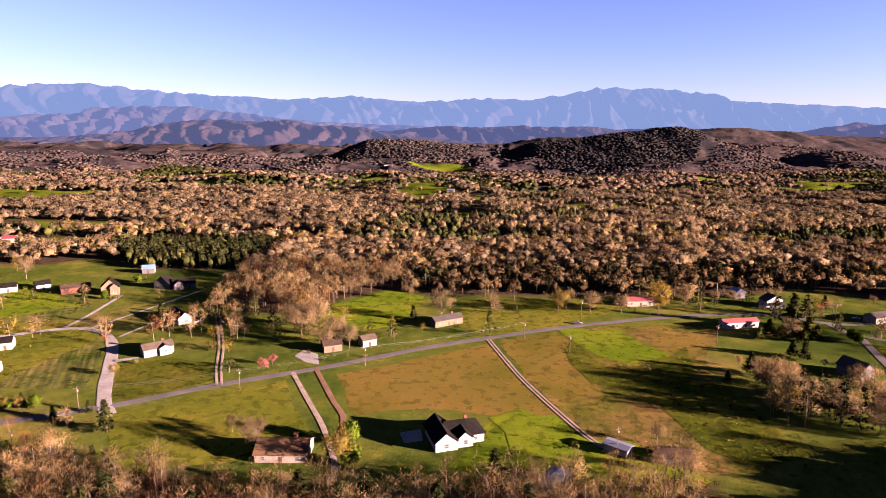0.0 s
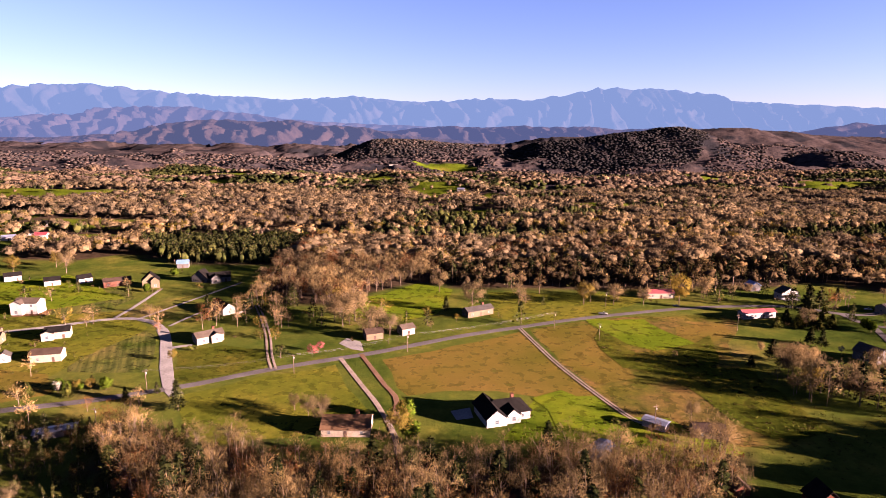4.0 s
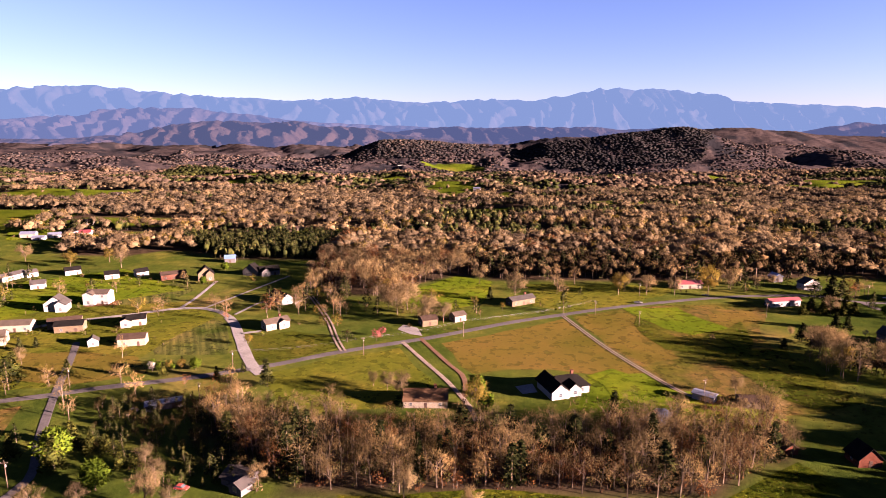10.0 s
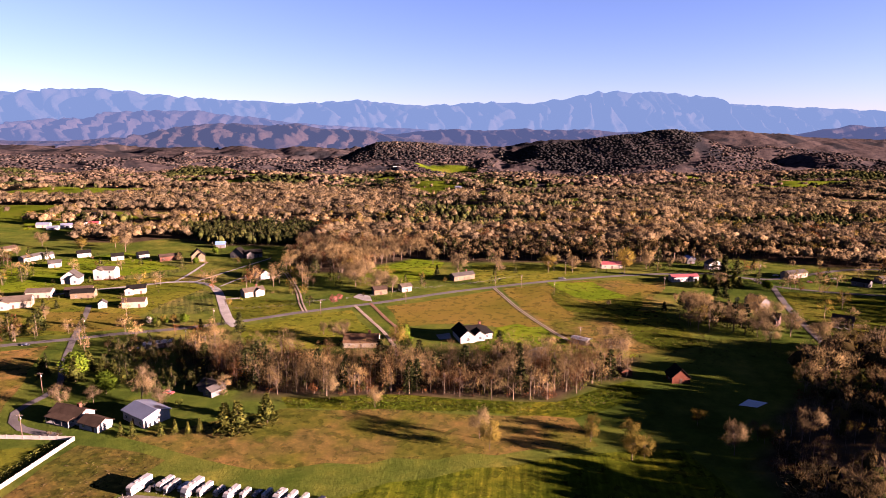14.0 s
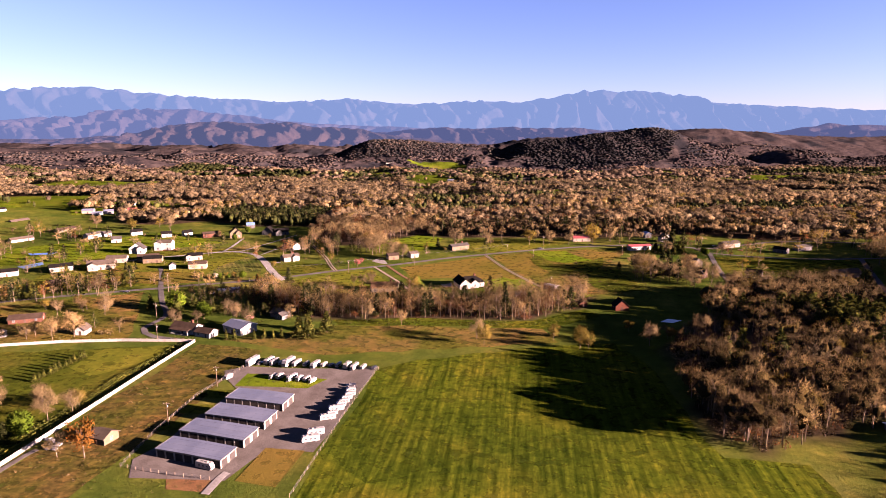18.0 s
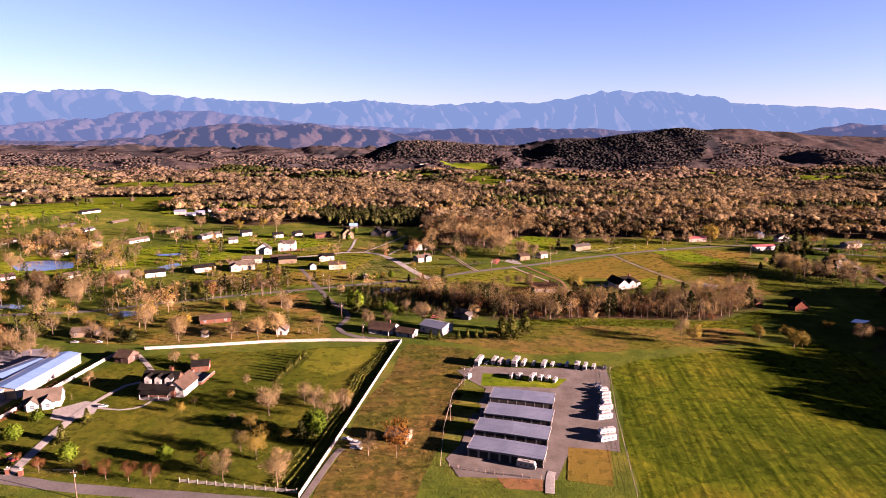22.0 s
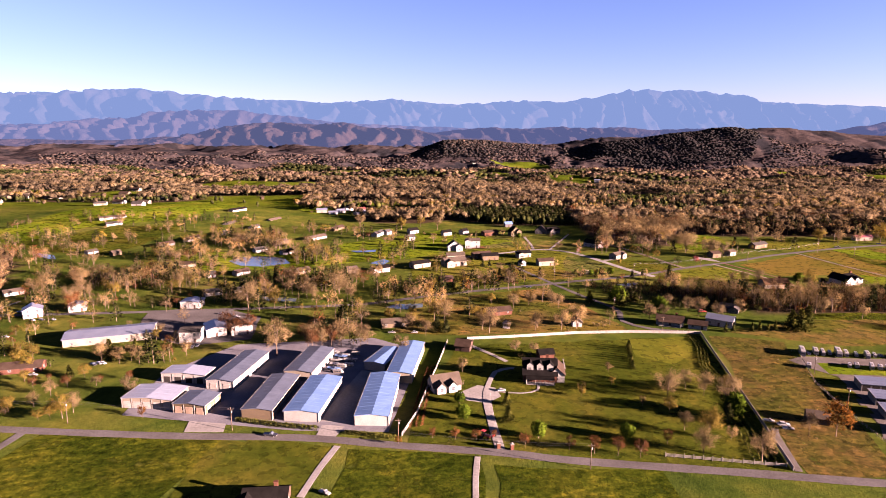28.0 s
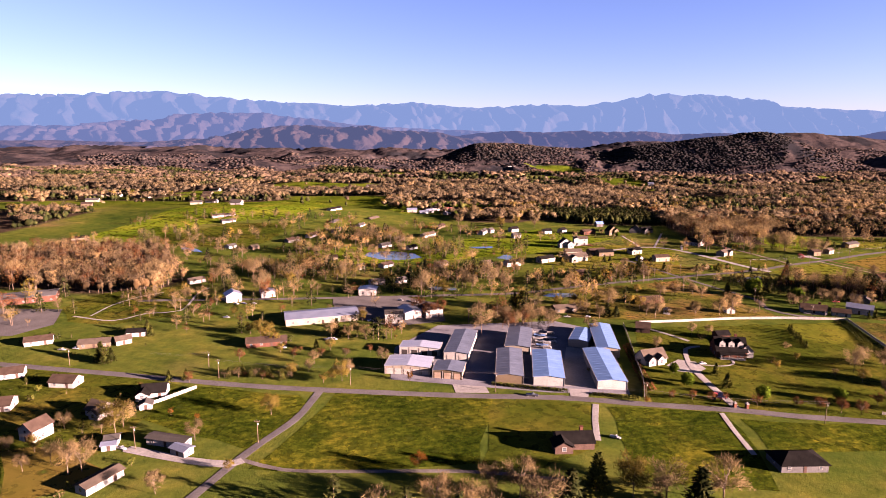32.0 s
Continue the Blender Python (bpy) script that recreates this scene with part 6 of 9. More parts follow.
patch("yard_front", "red bare earth strip by the storage yard", [(-49.6, 3.6), (-38.4, 2.2), (-36.4, -1.5), (-37.4, -4.2), (-46.8, -3.2)], M_EARTH, 0.042, "field")
patch("hay_field", "dark green hay field with mowing lines", [(-298.1, 3.9), (-245.1, 2.7), (-249.8, -38.0), (-280.7, -43.2), (-310.3, -44.4)], M_CLOVER, 0.0435, "field")
patch("hay_edge", "lighter green grass beside the hay field", [(-245.1, 2.7), (-213.9, -0.9), (-216.6, -27.0), (-233.6, -39.8), (-249.8, -39.4)], M_LAWN, 0.045, "field")
patch("corner_field", "green corner field by the road fork", [(-346.7, 6.0), (-309.8, 0.9), (-305.6, -4.0), (-313.6, -35.4), (-334.8, -27.7), (-355.3, -18.2)], M_CLOVER, 0.0465, "field")
patch("front_field", "green field with mowing lines", [(-209.2, -1.4), (-173.9, -4.0), (-172.9, -25.9), (-176.3, -46.6), (-206.2, -45.9), (-209.4, -29.6)], M_CLOVER, 0.048, "field")
patch("front_field", "green roadside field", [(-170.2, -7.6), (-127.8, -8.7), (-126.7, -24.6), (-148.6, -25.9), (-169.8, -25.7)], M_CLOVER, 0.0495, "field")
patch("south_field", "green field across the road", [(-239.1, 3.3), (-213.5, -0.6), (-219.4, -16.0), (-232.4, -16.5)], M_LAWN, 0.051, "field")
patch("park_lawn", "pale green park lawn with sandy paths", [(-454.3, 93.3), (-450.5, 119.8), (-413.9, 140.1), (-399.7, 123.1), (-392.6, 83.4), (-414.3, 69.3), (-437.1, 71.9)], M_LAWN, 0.0525, "field")
patch("hill_pasture", "bright green pasture on a broad hill", [(-565.5, 270.5), (-558.1, 433.5), (-565.7, 504.7), (-439.7, 524.9), (-400.3, 467.4), (-422.9, 377.2), (-495.1, 345.3), (-512.9, 257.6)], M_LUSH, 0.054, "field", drape=True)
patch("meadow_slope", "olive green meadow below the hill", [(-517.5, 273.8), (-475.1, 346.7), (-417.0, 357.3), (-412.4, 281.1), (-417.9, 236.0), (-487.5, 259.3)], M_LAWN, 0.0555, "field", drape=True)
patch("north_pasture", "green hill pasture in front of the woods", [(-401.8, 530.6), (-372.3, 531.6), (-317.3, 491.8), (-307.1, 435.5), (-323.8, 424.2)], M_LUSH, 0.057, "field", drape=True)
patch("valley_meadow", "bright valley meadow with scattered houses", [(-381.3, 243.8), (-282.2, 275.4), (-199.6, 347.2), (-142.7, 301.3), (-187.0, 269.2), (-211.4, 241.6), (-290.2, 207.9), (-345.3, 198.9)], M_LUSH, 0.0585, "field")
patch("valley_lawn", "green village lawns", [(-210.6, 238.3), (-187.0, 269.2), (-133.8, 280.9), (-110.7, 259.2), (-124.2, 187.5), (-182.4, 167.9), (-210.4, 184.4)], M_SUNNY, 0.06, "field")
patch("street_lawn", "green lawns along the street", [(-208.9, 93.7), (-198.9, 141.7), (-135.6, 169.6), (-115.6, 118.8), (-108.8, 100.6), (-131.8, 99.1), (-176.3, 91.5)], M_MIX, 0.0615, "field")
patch("street_bank", "sandy sunlit grass above the white fence", [(-145.6, 98.6), (-122.9, 114.7), (-111.0, 104.0), (-108.9, 98.6)], M_TAN, 0.063, "field")
patch("hamlet_lawn", "dark green hillside lawns", [(188.4, 260.0), (281.2, 249.7), (240.7, 173.3), (199.0, 148.3), (167.3, 167.1), (175.7, 207.6)], M_LAWN, 0.0645, "field")
# a pool of sunlight laid in as brighter grass
patch("hamlet_lawn", "yellow-green lawn patch, brightened for the sun on it", [(178.5, 195.0), (190.4, 181.3), (189.7, 167.4), (170.7, 162.1), (170.1, 177.7)], M_LUSH, 0.066, "field")
patch("west_yards", "green yards between houses", [(-427.3, 18.3), (-373.0, 13.7), (-346.4, 3.2), (-352.5, -19.9), (-352.3, -35.2), (-358.5, -50.0), (-369.1, -55.8)], M_LAWN, 0.0675, "field")
patch("west_orchard", "tan grass under bare trees", [(-381.4, -40.1), (-374.3, -36.6), (-348.5, -46.7), (-348.1, -54.5), (-357.0, -60.3), (-365.2, -60.8)], M_TAN, 0.069, "field")
patch("roadside_bank", "dry yellow grass bank above the road", [(-168.0, 214.0), (-139.3, 213.9), (-120.9, 210.2), (-109.4, 195.5), (-121.6, 188.7), (-133.0, 184.6), (-158.0, 188.0)], M_TAN, 0.0693, "field", wave=2.0)
patch("house_court", "pale concrete court before a house among bare trees", [(-28.8, 243.4), (-22.9, 237.4), (-18.0, 235.6), (-20.6, 245.6), (-26.9, 249.6)], M_CONCRETE, 0.0696, "pavement", wave=0.3)
# roads and drives
strip("road_main", "long grey two-lane country road", [(-423.0, 107.9), (-372.7, 113.7), (-325.9, 119.4), (-273.4, 127.3), (-229.1, 135.1), (-205.7, 146.3), (-180.5, 158.3), (-140.2, 174.1), (-131.1, 177.2), (-119.2, 182.9), (-95.6, 191.0), (-80.2, 198.1), (-67.7, 204.4), (-52.1, 214.5), (-34.8, 223.7), (-16.0, 232.9), (1.8, 243.5), (21.2, 255.0), (44.5, 266.0), (63.9, 275.0), (89.8, 284.7), (119.8, 294.1), (145.0, 298.8), (172.9, 299.2), (198.4, 287.6), (258.6, 313.2), (309.4, 309.7), (350.4, 306.0)], 3.6, M_ROAD, 0.1115)
strip("road_front", "grey two-lane road past the storage yard", [(-498.6, 31.6), (-429.4, 21.0), (-382.0, 14.7), (-337.8, 8.4), (-305.3, 5.7), (-259.2, 4.0), (-222.8, 4.2), (-196.6, 1.1), (-167.0, -1.9), (-149.6, -5.0), (-107.3, -9.3), (-86.7, -11.7), (-57.2, -14.8), (-20.0, -19.5), (40.0, -26.5), (130.0, -36.0), (260.0, -50.0)], 3.72, M_ROAD, 0.113)
strip("road_fork", "narrow grey lane leaving the road", [(-303.8, 5.8), (-304.7, -5.2), (-306.4, -17.1), (-313.4, -36.0), (-319.3, -57.6), (-324.0, -74.5)], 2.76, M_ROAD, 0.1145)
strip("field_lane", "narrow lane across the dark field", [(-313.3, -40.4), (-301.3, -44.4), (-286.4, -44.3), (-252.8, -42.3), (-228.4, -44.8)], 1.56, M_GRAVEL, 0.116)
strip("side_street", "narrow grey side street", [(-152.4, 224.5), (-144.1, 207.4), (-130.2, 176.4), (-118.2, 151.7), (-107.0, 130.7), (-108.4, 112.9), (-99.4, 103.0), (-86.0, 99.4)], 2.52, M_ROAD, 0.1175)
strip("close_street", "residential street leaving the road", [(-70.6, 195.4), (-76.5, 203.2), (-85.0, 219.3), (-94.4, 239.5), (-99.4, 249.5), (-104.6, 257.6)], 4.2, M_CONCRETE, 0.1187)
strip("close_street", "curving residential street", [(-102.4, 254.5), (-105.9, 259.6), (-111.0, 265.0), (-116.6, 268.6), (-125.0, 271.0), (-136.4, 268.4), (-149.0, 260.7), (-166.6, 252.0), (-180.0, 243.0), (-194.6, 233.6)], 3.2, M_CONCRETE, 0.1195)
strip("drive_upper", "pale driveway to a brick house", [(-131.9, 269.9), (-131.7, 287.4), (-134.0, 319.8)], 1.8, M_CONCRETE, 0.1205)
strip("drive_upper", "pale driveway to a dark-roofed house", [(-120.7, 271.1), (-110.6, 298.2), (-97.7, 333.3)], 1.56, M_CONCRETE, 0.122)
strip("drive_side", "pale driveway to a white house", [(-103.3, 261.5), (-98.6, 279.0), (-94.2, 283.8)], 1.44, M_CONCRETE, 0.1235)
strip("drive_side", "short pale driveway to a cream house", [(-92.7, 235.3), (-88.4, 238.1), (-84.3, 239.6)], 2.4, M_CONCRETE, 0.125)
for _k, _off in enumerate((-0.85, 0.85)):
    strip("tree_drive", "wheel track of a gravel drive between trees", [(-46.6 + _off, 217.6), (-51.8 + _off, 230.4), (-58.5 + _off, 250.6), (-67.5 + _off, 272.8), (-76.6 + _off, 293.1)], 0.85, M_LANE, 0.1265 + 0.0004 * _k)
strip("farm_drive", "gravel farm drive", [(-25.4, 228.4), (-22.8, 223.0), (-13.9, 204.7), (-7.0, 190.6), (-0.1, 172.4), (1.5, 163.0)], 1.6, M_LANE, 0.128)
strip("dirt_drive", "reddish dirt drive", [(-18.4, 232.4), (-16.4, 227.6), (-11.7, 217.0), (-6.4, 205.0), (-2.3, 196.9), (-1.2, 188.0), (-1.6, 179.0)], 1.7, M_DIRT, 0.1295)
for _k, _off in enumerate((-0.62, 0.62)):
    strip("gravel_lane", "pale wheel track of a gravel lane", [(x + _off, y) for x, y in [(42.9, 263.5), (47.8, 243.5), (52.8, 224.4), (61.0, 200.7), (68.3, 183.2), (74.9, 177.5)]], 0.72, M_LANE, 0.131 + 0.0004 * _k)
strip("hamlet_street", "grey street through the eastern hamlet", [(188.7, 287.4), (192.9, 272.4), (222.1, 258.8), (255.6, 254.2), (285.2, 256.3), (338.0, 260.5)], 3.0, M_ROAD, 0.1325)
strip("hamlet_drive", "straight grey drive", [(192.1, 272.4), (177.5, 221.1), (165.5, 164.0)], 3.0, M_ROAD, 0.134)
strip("hamlet_drive", "grey drive past a grey house", [(281.6, 256.3), (247.5, 184.3), (226.1, 135.7)], 3.0, M_ROAD, 0.1355)
strip("house_drive", "pale concrete drive across the road", [(-212.6, 0.1), (-214.9, -11.6), (-216.4, -23.9)], 1.92, M_CONCRETE, 0.137)
strip("field_drive", "pale drive between two fields", [(-174.4, -4.1), (-175.0, -14.2), (-175.1, -29.4)], 1.56, M_CONCRETE, 0.1385)
strip("estate_drive", "wide pale concrete estate drive", [(-168.2, -0.1), (-169.7, 13.1), (-170.7, 24.6), (-171.0, 33.0), (-170.7, 37.0)], 2.64, M_CONCRETE, 0.14)
strip("estate_drive", "curving pale concrete drive to the mansion", [(-171.2, 35.8), (-170.2, 41.9), (-167.4, 53.1), (-162.4, 56.6), (-160.4, 56.7)], 1.8, M_CONCRETE, 0.1415)
strip("estate_path", "curved pale concrete path", [(-168.1, 37.1), (-159.8, 35.8), (-154.1, 38.4), (-153.3, 43.8)], 0.9, M_CONCRETE, 0.143)
patch("estate_court", "pale concrete forecourt", [(-180.0, 35.5), (-173.8, 41.8), (-167.9, 39.9), (-166.2, 33.2), (-170.9, 28.2), (-177.3, 29.8)], M_CONCRETE, 0.0705, "pavement", wave=0.3)
strip("barn_drive", "pale drive to the brown barn", [(-177.1, 80.9), (-168.4, 70.8), (-162.7, 63.1)], 1.8, M_CONCRETE, 0.1445)
strip("fork_drive", "pale drive to a mobile home", [(-347.5, -36.5), (-328.4, -41.3), (-317.1, -42.6), (-313.3, -40.4)], 3.3, M_CONCRETE, 0.146)
strip("park_path", "sandy path across the park", [(-440.0, 80.3), (-417.6, 74.9), (-408.1, 86.9), (-394.2, 92.4), (-399.7, 123.1), (-398.7, 134.9)], 1.2, M_CONCRETE, 0.1475)
strip("park_path", "sandy path across the park", [(-432.1, 80.8), (-432.3, 99.6), (-426.6, 115.7), (-418.8, 124.1)], 0.96, M_CONCRETE, 0.149)
strip("neighbour_drive", "pale drive beside the white fence", [(-93.5, -8.4), (-90.3, 9.8), (-88.8, 14.3)], 1.8, M_GRAVEL, 0.1505)
strip("yard_drive", "concrete drive into the camper yard", [(-36.8, -5.2), (-35.7, 1.7), (-34.8, 4.1)], 2.16, M_CONCRETE, 0.152)
patch("storage_court", "dark asphalt court between storage buildings", [(-281.5, 15.9), (-226.8, 8.3), (-199.6, 8.4), (-194.5, 73.0), (-215.9, 87.3), (-268.7, 77.5), (-284.2, 48.3)], M_DARKROAD, 0.072, "pavement", wave=0)
patch("storage_apron", "pale concrete apron", [(-259.4, 13.0), (-247.8, 11.7), (-246.7, 6.6), (-258.0, 6.2)], M_CONCRETE, 0.0735, "pavement", wave=0)
patch("storage_apron", "pale concrete apron", [(-219.5, 12.0), (-212.7, 11.6), (-214.4, 3.6), (-219.9, 3.4)], M_CONCRETE, 0.075, "pavement", wave=0)
patch("storage_lane", "dusty concrete lane between blue roofs", [(-221.7, 14.4), (-210.0, 13.1), (-204.3, 50.1), (-214.8, 53.3)], M_CONCRETE, 0.0765, "pavement", wave=0)
patch("camper_yard", "pale gravel camper storage yard", [(-58.5, 68.2), (-51.5, 72.4), (-31.2, 70.6), (-5.8, 72.0), (-9.8, 48.7), (-12.9, 26.3), (-15.7, 14.0), (-28.0, 16.1), (-34.2, 0.5), (-57.9, 1.4), (-61.2, 9.9), (-57.2, 17.8), (-54.6, 31.9), (-50.2, 47.2), (-49.0, 53.2), (-54.5, 60.4)], M_GRAVEL, 0.078, "pavement", wave=0.5)
patch("camper_grass", "grass strip between rows of campers", [(-49.5, 65.9), (-21.2, 61.5), (-26.3, 53.9), (-50.6, 55.3)], M_LUSH, 0.0795, "field", wave=0.5)
patch("yard_corner", "tan grass corner of the camper yard", [(-28.8, 16.1), (-18.0, 14.8), (-21.2, -2.1), (-31.7, 0.5)], M_TAN, 0.081, "field", wave=0.5)
patch("shop_court", "grey asphalt court round the white shops", [(-317.7, 89.8), (-325.9, 119.4), (-313.5, 124.1), (-290.4, 124.9), (-270.8, 113.3), (-265.5, 83.9), (-288.4, 75.2)], M_ROAD, 0.0825, "pavement", wave=0.5)
patch("school_court", "pale grey school car park", [(-506.5, 89.9), (-452.4, 90.5), (-440.8, 67.6), (-448.5, 51.8), (-469.4, 46.9)], M_ROAD, 0.084, "pavement", wave=0.5)
patch("knoll_band", "bright yellow-green grass along the crest of a knoll", [(72.0, 279.0), (97.8, 278.0), (108.0, 252.0), (110.0, 228.0), (97.0, 214.0), (91.0, 239.4), (78.0, 258.0)], M_LUSH, 0.0848, "field", wave=2.0)
patch("lane_lawn", "bright grass below the gravel lane", [(40.1, 197.1), (50.2, 203.5), (66.0, 185.5), (78.0, 185.0), (92.0, 166.0), (74.0, 158.0), (50.0, 166.0)], M_LUSH, 0.0851, "field", wave=2.0)
patch("wet_gully", "green tufted grass in a damp gully", [(75.8, 264.1), (79.0, 253.4), (83.3, 237.3), (108.6, 247.6), (118.4, 258.1), (107.4, 223.8), (119.6, 224.2), (120.8, 200.1), (122.4, 178.9), (103.5, 173.3), (96.3, 181.7), (93.6, 199.3), (87.4, 217.9), (75.0, 222.8), (71.1, 240.0)], M_LAWN, 0.0855, "field", wave=2.4)
patch("yard_grass", "grass strip beside the storage sheds", [(-59.4, 52.9), (-49.5, 52.2), (-49.9, 46.3), (-60.1, 46.9)], M_LAWN, 0.087, "field", wave=0.5)
patch("yard_grass", "grass strip beside the storage sheds", [(-60.8, 42.1), (-51.0, 41.5), (-51.6, 35.4), (-61.2, 36.0)], M_LAWN, 0.0885, "field", wave=0.5)
patch("yard_grass", "grass strip beside the storage sheds", [(-62.0, 30.9), (-53.4, 30.4), (-54.2, 25.0), (-62.9, 25.5)], M_LAWN, 0.09, "field", wave=0.5)
# water
patch("pond", "still blue pond in the meadow", [(-329.5, 227.5), (-328.5, 239.0), (-315.8, 242.8), (-297.2, 238.4), (-288.4, 222.8), (-302.9, 213.2), (-317.9, 215.6)], M_WATER, 0.0915, "pond", wave=1.0)
patch("pond", "narrow pond by the road", [(-216.8, 130.2), (-212.0, 135.7), (-199.0, 137.1), (-198.6, 130.8), (-207.9, 127.0)], M_WATER, 0.093, "pond", wave=0.6)
patch("pond", "small pond below the houses", [(-238.6, 224.6), (-231.9, 237.6), (-226.6, 231.3), (-229.9, 218.9)], M_WATER, 0.0945, "pond", wave=0.6)
patch("pond", "shaded pond under trees", [(-282.4, 146.5), (-263.1, 144.2), (-261.7, 138.5), (-275.6, 139.0)], M_WATER, 0.096, "pond", wave=0.6)
patch("pond", "pale pond in the meadow", [(-258.3, 262.8), (-240.4, 267.2), (-240.2, 259.8), (-252.7, 257.5)], M_WATER, 0.0975, "pond", wave=0.6)
patch("pond", "thin blue pond below the hill", [(-469.6, 249.4), (-453.5, 241.9), (-444.1, 230.2), (-450.9, 231.7), (-464.8, 241.1)], M_WATER, 0.099, "pond", wave=0.5)
patch("pond", "small blue pond below the grove", [(111.3, 125.0), (116.3, 123.5), (121.3, 127.0), (116.3, 129.5)], M_WATER, 0.0978, "pond", wave=0.4)
# the storage blocks
storage(-204.9, 12.0, 0.0, 9.8, 31.3, 3.2, M_ROOFBLUE, M_WHITE, "long white metal storage building with a sunlit blue roof", "rl")
storage(-200.2, 42.7, -4.0, 8.5, 30.6, 3.6, M_ROOFBLUE, M_CREAM, "cream metal storage building with a bright blue roof", "r")
storage(-226.1, 13.8, -3.8, 10.5, 26.3, 3.2, M_ROOFBLUE, M_WHITE, "long white storage building with blue roof and roll-up doors", "r")
storage(-239.6, 14.6, -2.5, 9.3, 26.4, 3.2, M_ROOFOLD, M_TANWALL, "long storage building with weathered grey roof", "r", DOOR_BROWN)
storage(-235.1, 43.7, -6.5, 9.8, 23.6, 3.2, M_ROOFOLD, M_CREAM, "storage building with grey roof beside stored boats", "r")
storage(-258.9, 35.2, -6.7, 9.4, 27.4, 3.2, M_ROOFOLD, M_WHITE, "long grey-roofed storage building with white doors", "rf")
storage(-273.4, 40.1, -5.1, 15.7, 6.9, 3.2, M_ROOFWHITE, M_WHITE, "wide white garage building with dark open bays", "f", DOOR_DARK)
storage(-276.0, 20.6, -3.5, 16.3, 10.2, 3.2, M_ROOFWHITE, M_CREAM, "low cream storage building with a white roof", "fr")
storage(-261.4, 17.6, -6.6, 10.4, 9.4, 3.0, M_ROOFOLD, M_TANWALL, "small tan storage building with brown doors", "fr", DOOR_BROWN)
storage(-210.1, 52.7, -18.0, 7.8, 16.2, 3.0, M_ROOFBLUE, M_TRIM, "shaded blue-roofed carport between storage buildings", "l")
storage(-39.0, 39.5, -13.2, 18.8, 7.0, 2.5, M_ROOFSTEEL, M_CREAM, "storage building with pale metal roof and dark doors", "fr", DOOR_DARK, 0.1, 2.5)
storage(-41.2, 28.5, -14.7, 18.9, 7.1, 2.5, M_ROOFSTEEL, M_CREAM, "storage building with pale metal roof and dark doors", "fr", DOOR_DARK, 0.1, 2.5)
storage(-44.0, 18.4, -15.3, 19.7, 7.1, 2.5, M_ROOFSTEEL, M_CREAM, "storage building with pale metal roof and dark doors", "fr", DOOR_DARK, 0.1, 2.5)
storage(-46.2, 8.4, -16.3, 19.3, 6.5, 2.5, M_ROOFSTEEL, M_CREAM, "storage building with pale metal roof and dark doors", "fr", DOOR_DARK, 0.1, 2.5)
# houses of the side street
house(-78.3, 242.7, 40, 10.3, 5.7, 2.94, "x", 0.45, M_CREAM, M_ROOFTAN, "cream ranch house with a tan roof on a lawn", wing=(2.0, 4.0, 1.2), chimney=True)
house(-90.4, 280.7, -46, 12.5, 5.7, 3.05, "x", 0.7, M_WHITE, M_ROOFDARK, "white gabled house with a dark roof")
house(-139.8, 244.7, 23, 8.7, 5.7, 3.05, "x", 0.45, M_CREAM, M_ROOFDARK, "cream house with a dark shingle roof", wing=(-3.2, 4.0, 1.5))
house(-128.8, 220.9, 14, 9.9, 5.3, 3.17, "x", 0.45, M_CREAM, M_ROOFBROWN, "long cream house with a brown roof")
house(-162.6, 235.9, 15, 10.7, 5.7, 3.05, "x", 0.45, M_TANWALL, M_ROOFDARK, "tan ranch house with a dark roof")
house(-184.7, 235.6, 11, 11.6, 5.7, 3.17, "x", 0.45, M_CREAM, M_ROOFTAN, "cream ranch house with a tan roof")
house(-173.7, 275.8, 2, 10.2, 6.1, 5.2, "x", 0.45, M_WHITE, M_ROOFTAN, "white two-storey house on bare earth", storeys=2, wing=(-3.0, 5.0, 2.0))
house(-186.2, 264.0, 11, 9.4, 5.7, 3.62, "y", 0.7, M_WHITE, M_ROOFGREY, "white twin-gabled house on bare earth", wing=(3.0, 4.5, 2.0))
house(-219.6, 332.1, 38, 7.8, 4.9, 2.83, "x", 0.6, M_WHITE, M_ROOFDARK, "small white house with a dark roof")
house(-192.8, 323.4, 30, 7.1, 4.9, 2.83, "x", 0.6, M_WHITE, M_ROOFDARK, "white house with a dark roof")
house(-219.5, 301.8, 29, 6.6, 4.9, 2.83, "x", 0.6, M_WHITE, M_ROOFGREY, "white house with a grey roof")
house(-238.9, 326.4, 57, 5.5, 4.5, 2.72, "x", 0.6, M_WHITE, M_ROOFGREY, "small white house with a grey roof")
house(-178.8, 329.5, 47, 6.4, 4.9, 2.83, "x", 0.6, M_WHITE, M_ROOFDARK, "white house with a dark roof")
house(-158.8, 323.9, 33, 12.8, 5.3, 2.94, "x", 0.45, M_BRICK, M_ROOFBROWN, "long red brick ranch house")
house(-140.1, 321.4, 26, 7.9, 5.7, 4.07, "y", 0.9, M_TANWALL, M_ROOFDARK, "tan brick house with steep gables", wing=(2.0, 4.0, 1.5))
house(-119.8, 332.6, -13, 9.1, 4.9, 2.94, "y", 0.8, M_GREYWALL, M_ROOFDARK, "dark-roofed house with white gable trim")
house(-109.0, 334.2, 28, 10.6, 5.7, 2.94, "x", 0.7, M_GREYWALL, M_ROOFDARK, "dark-roofed house with white gable trim", wing=(-2.5, 4.5, 1.8))
house(-142.8, 364.8, 15, 6.2, 4.9, 2.94, "x", 0.6, M_GREYWALL, M_ROOFBLUE, "house with a blue roof under pines")
house(-143.1, 219.9, 27, 3.6, 3.3, 2.48, "y", 0.7, M_WHITE, M_ROOFGREY, "small white wooden garden shed", name="shed", category="shed", door=False, far=True)
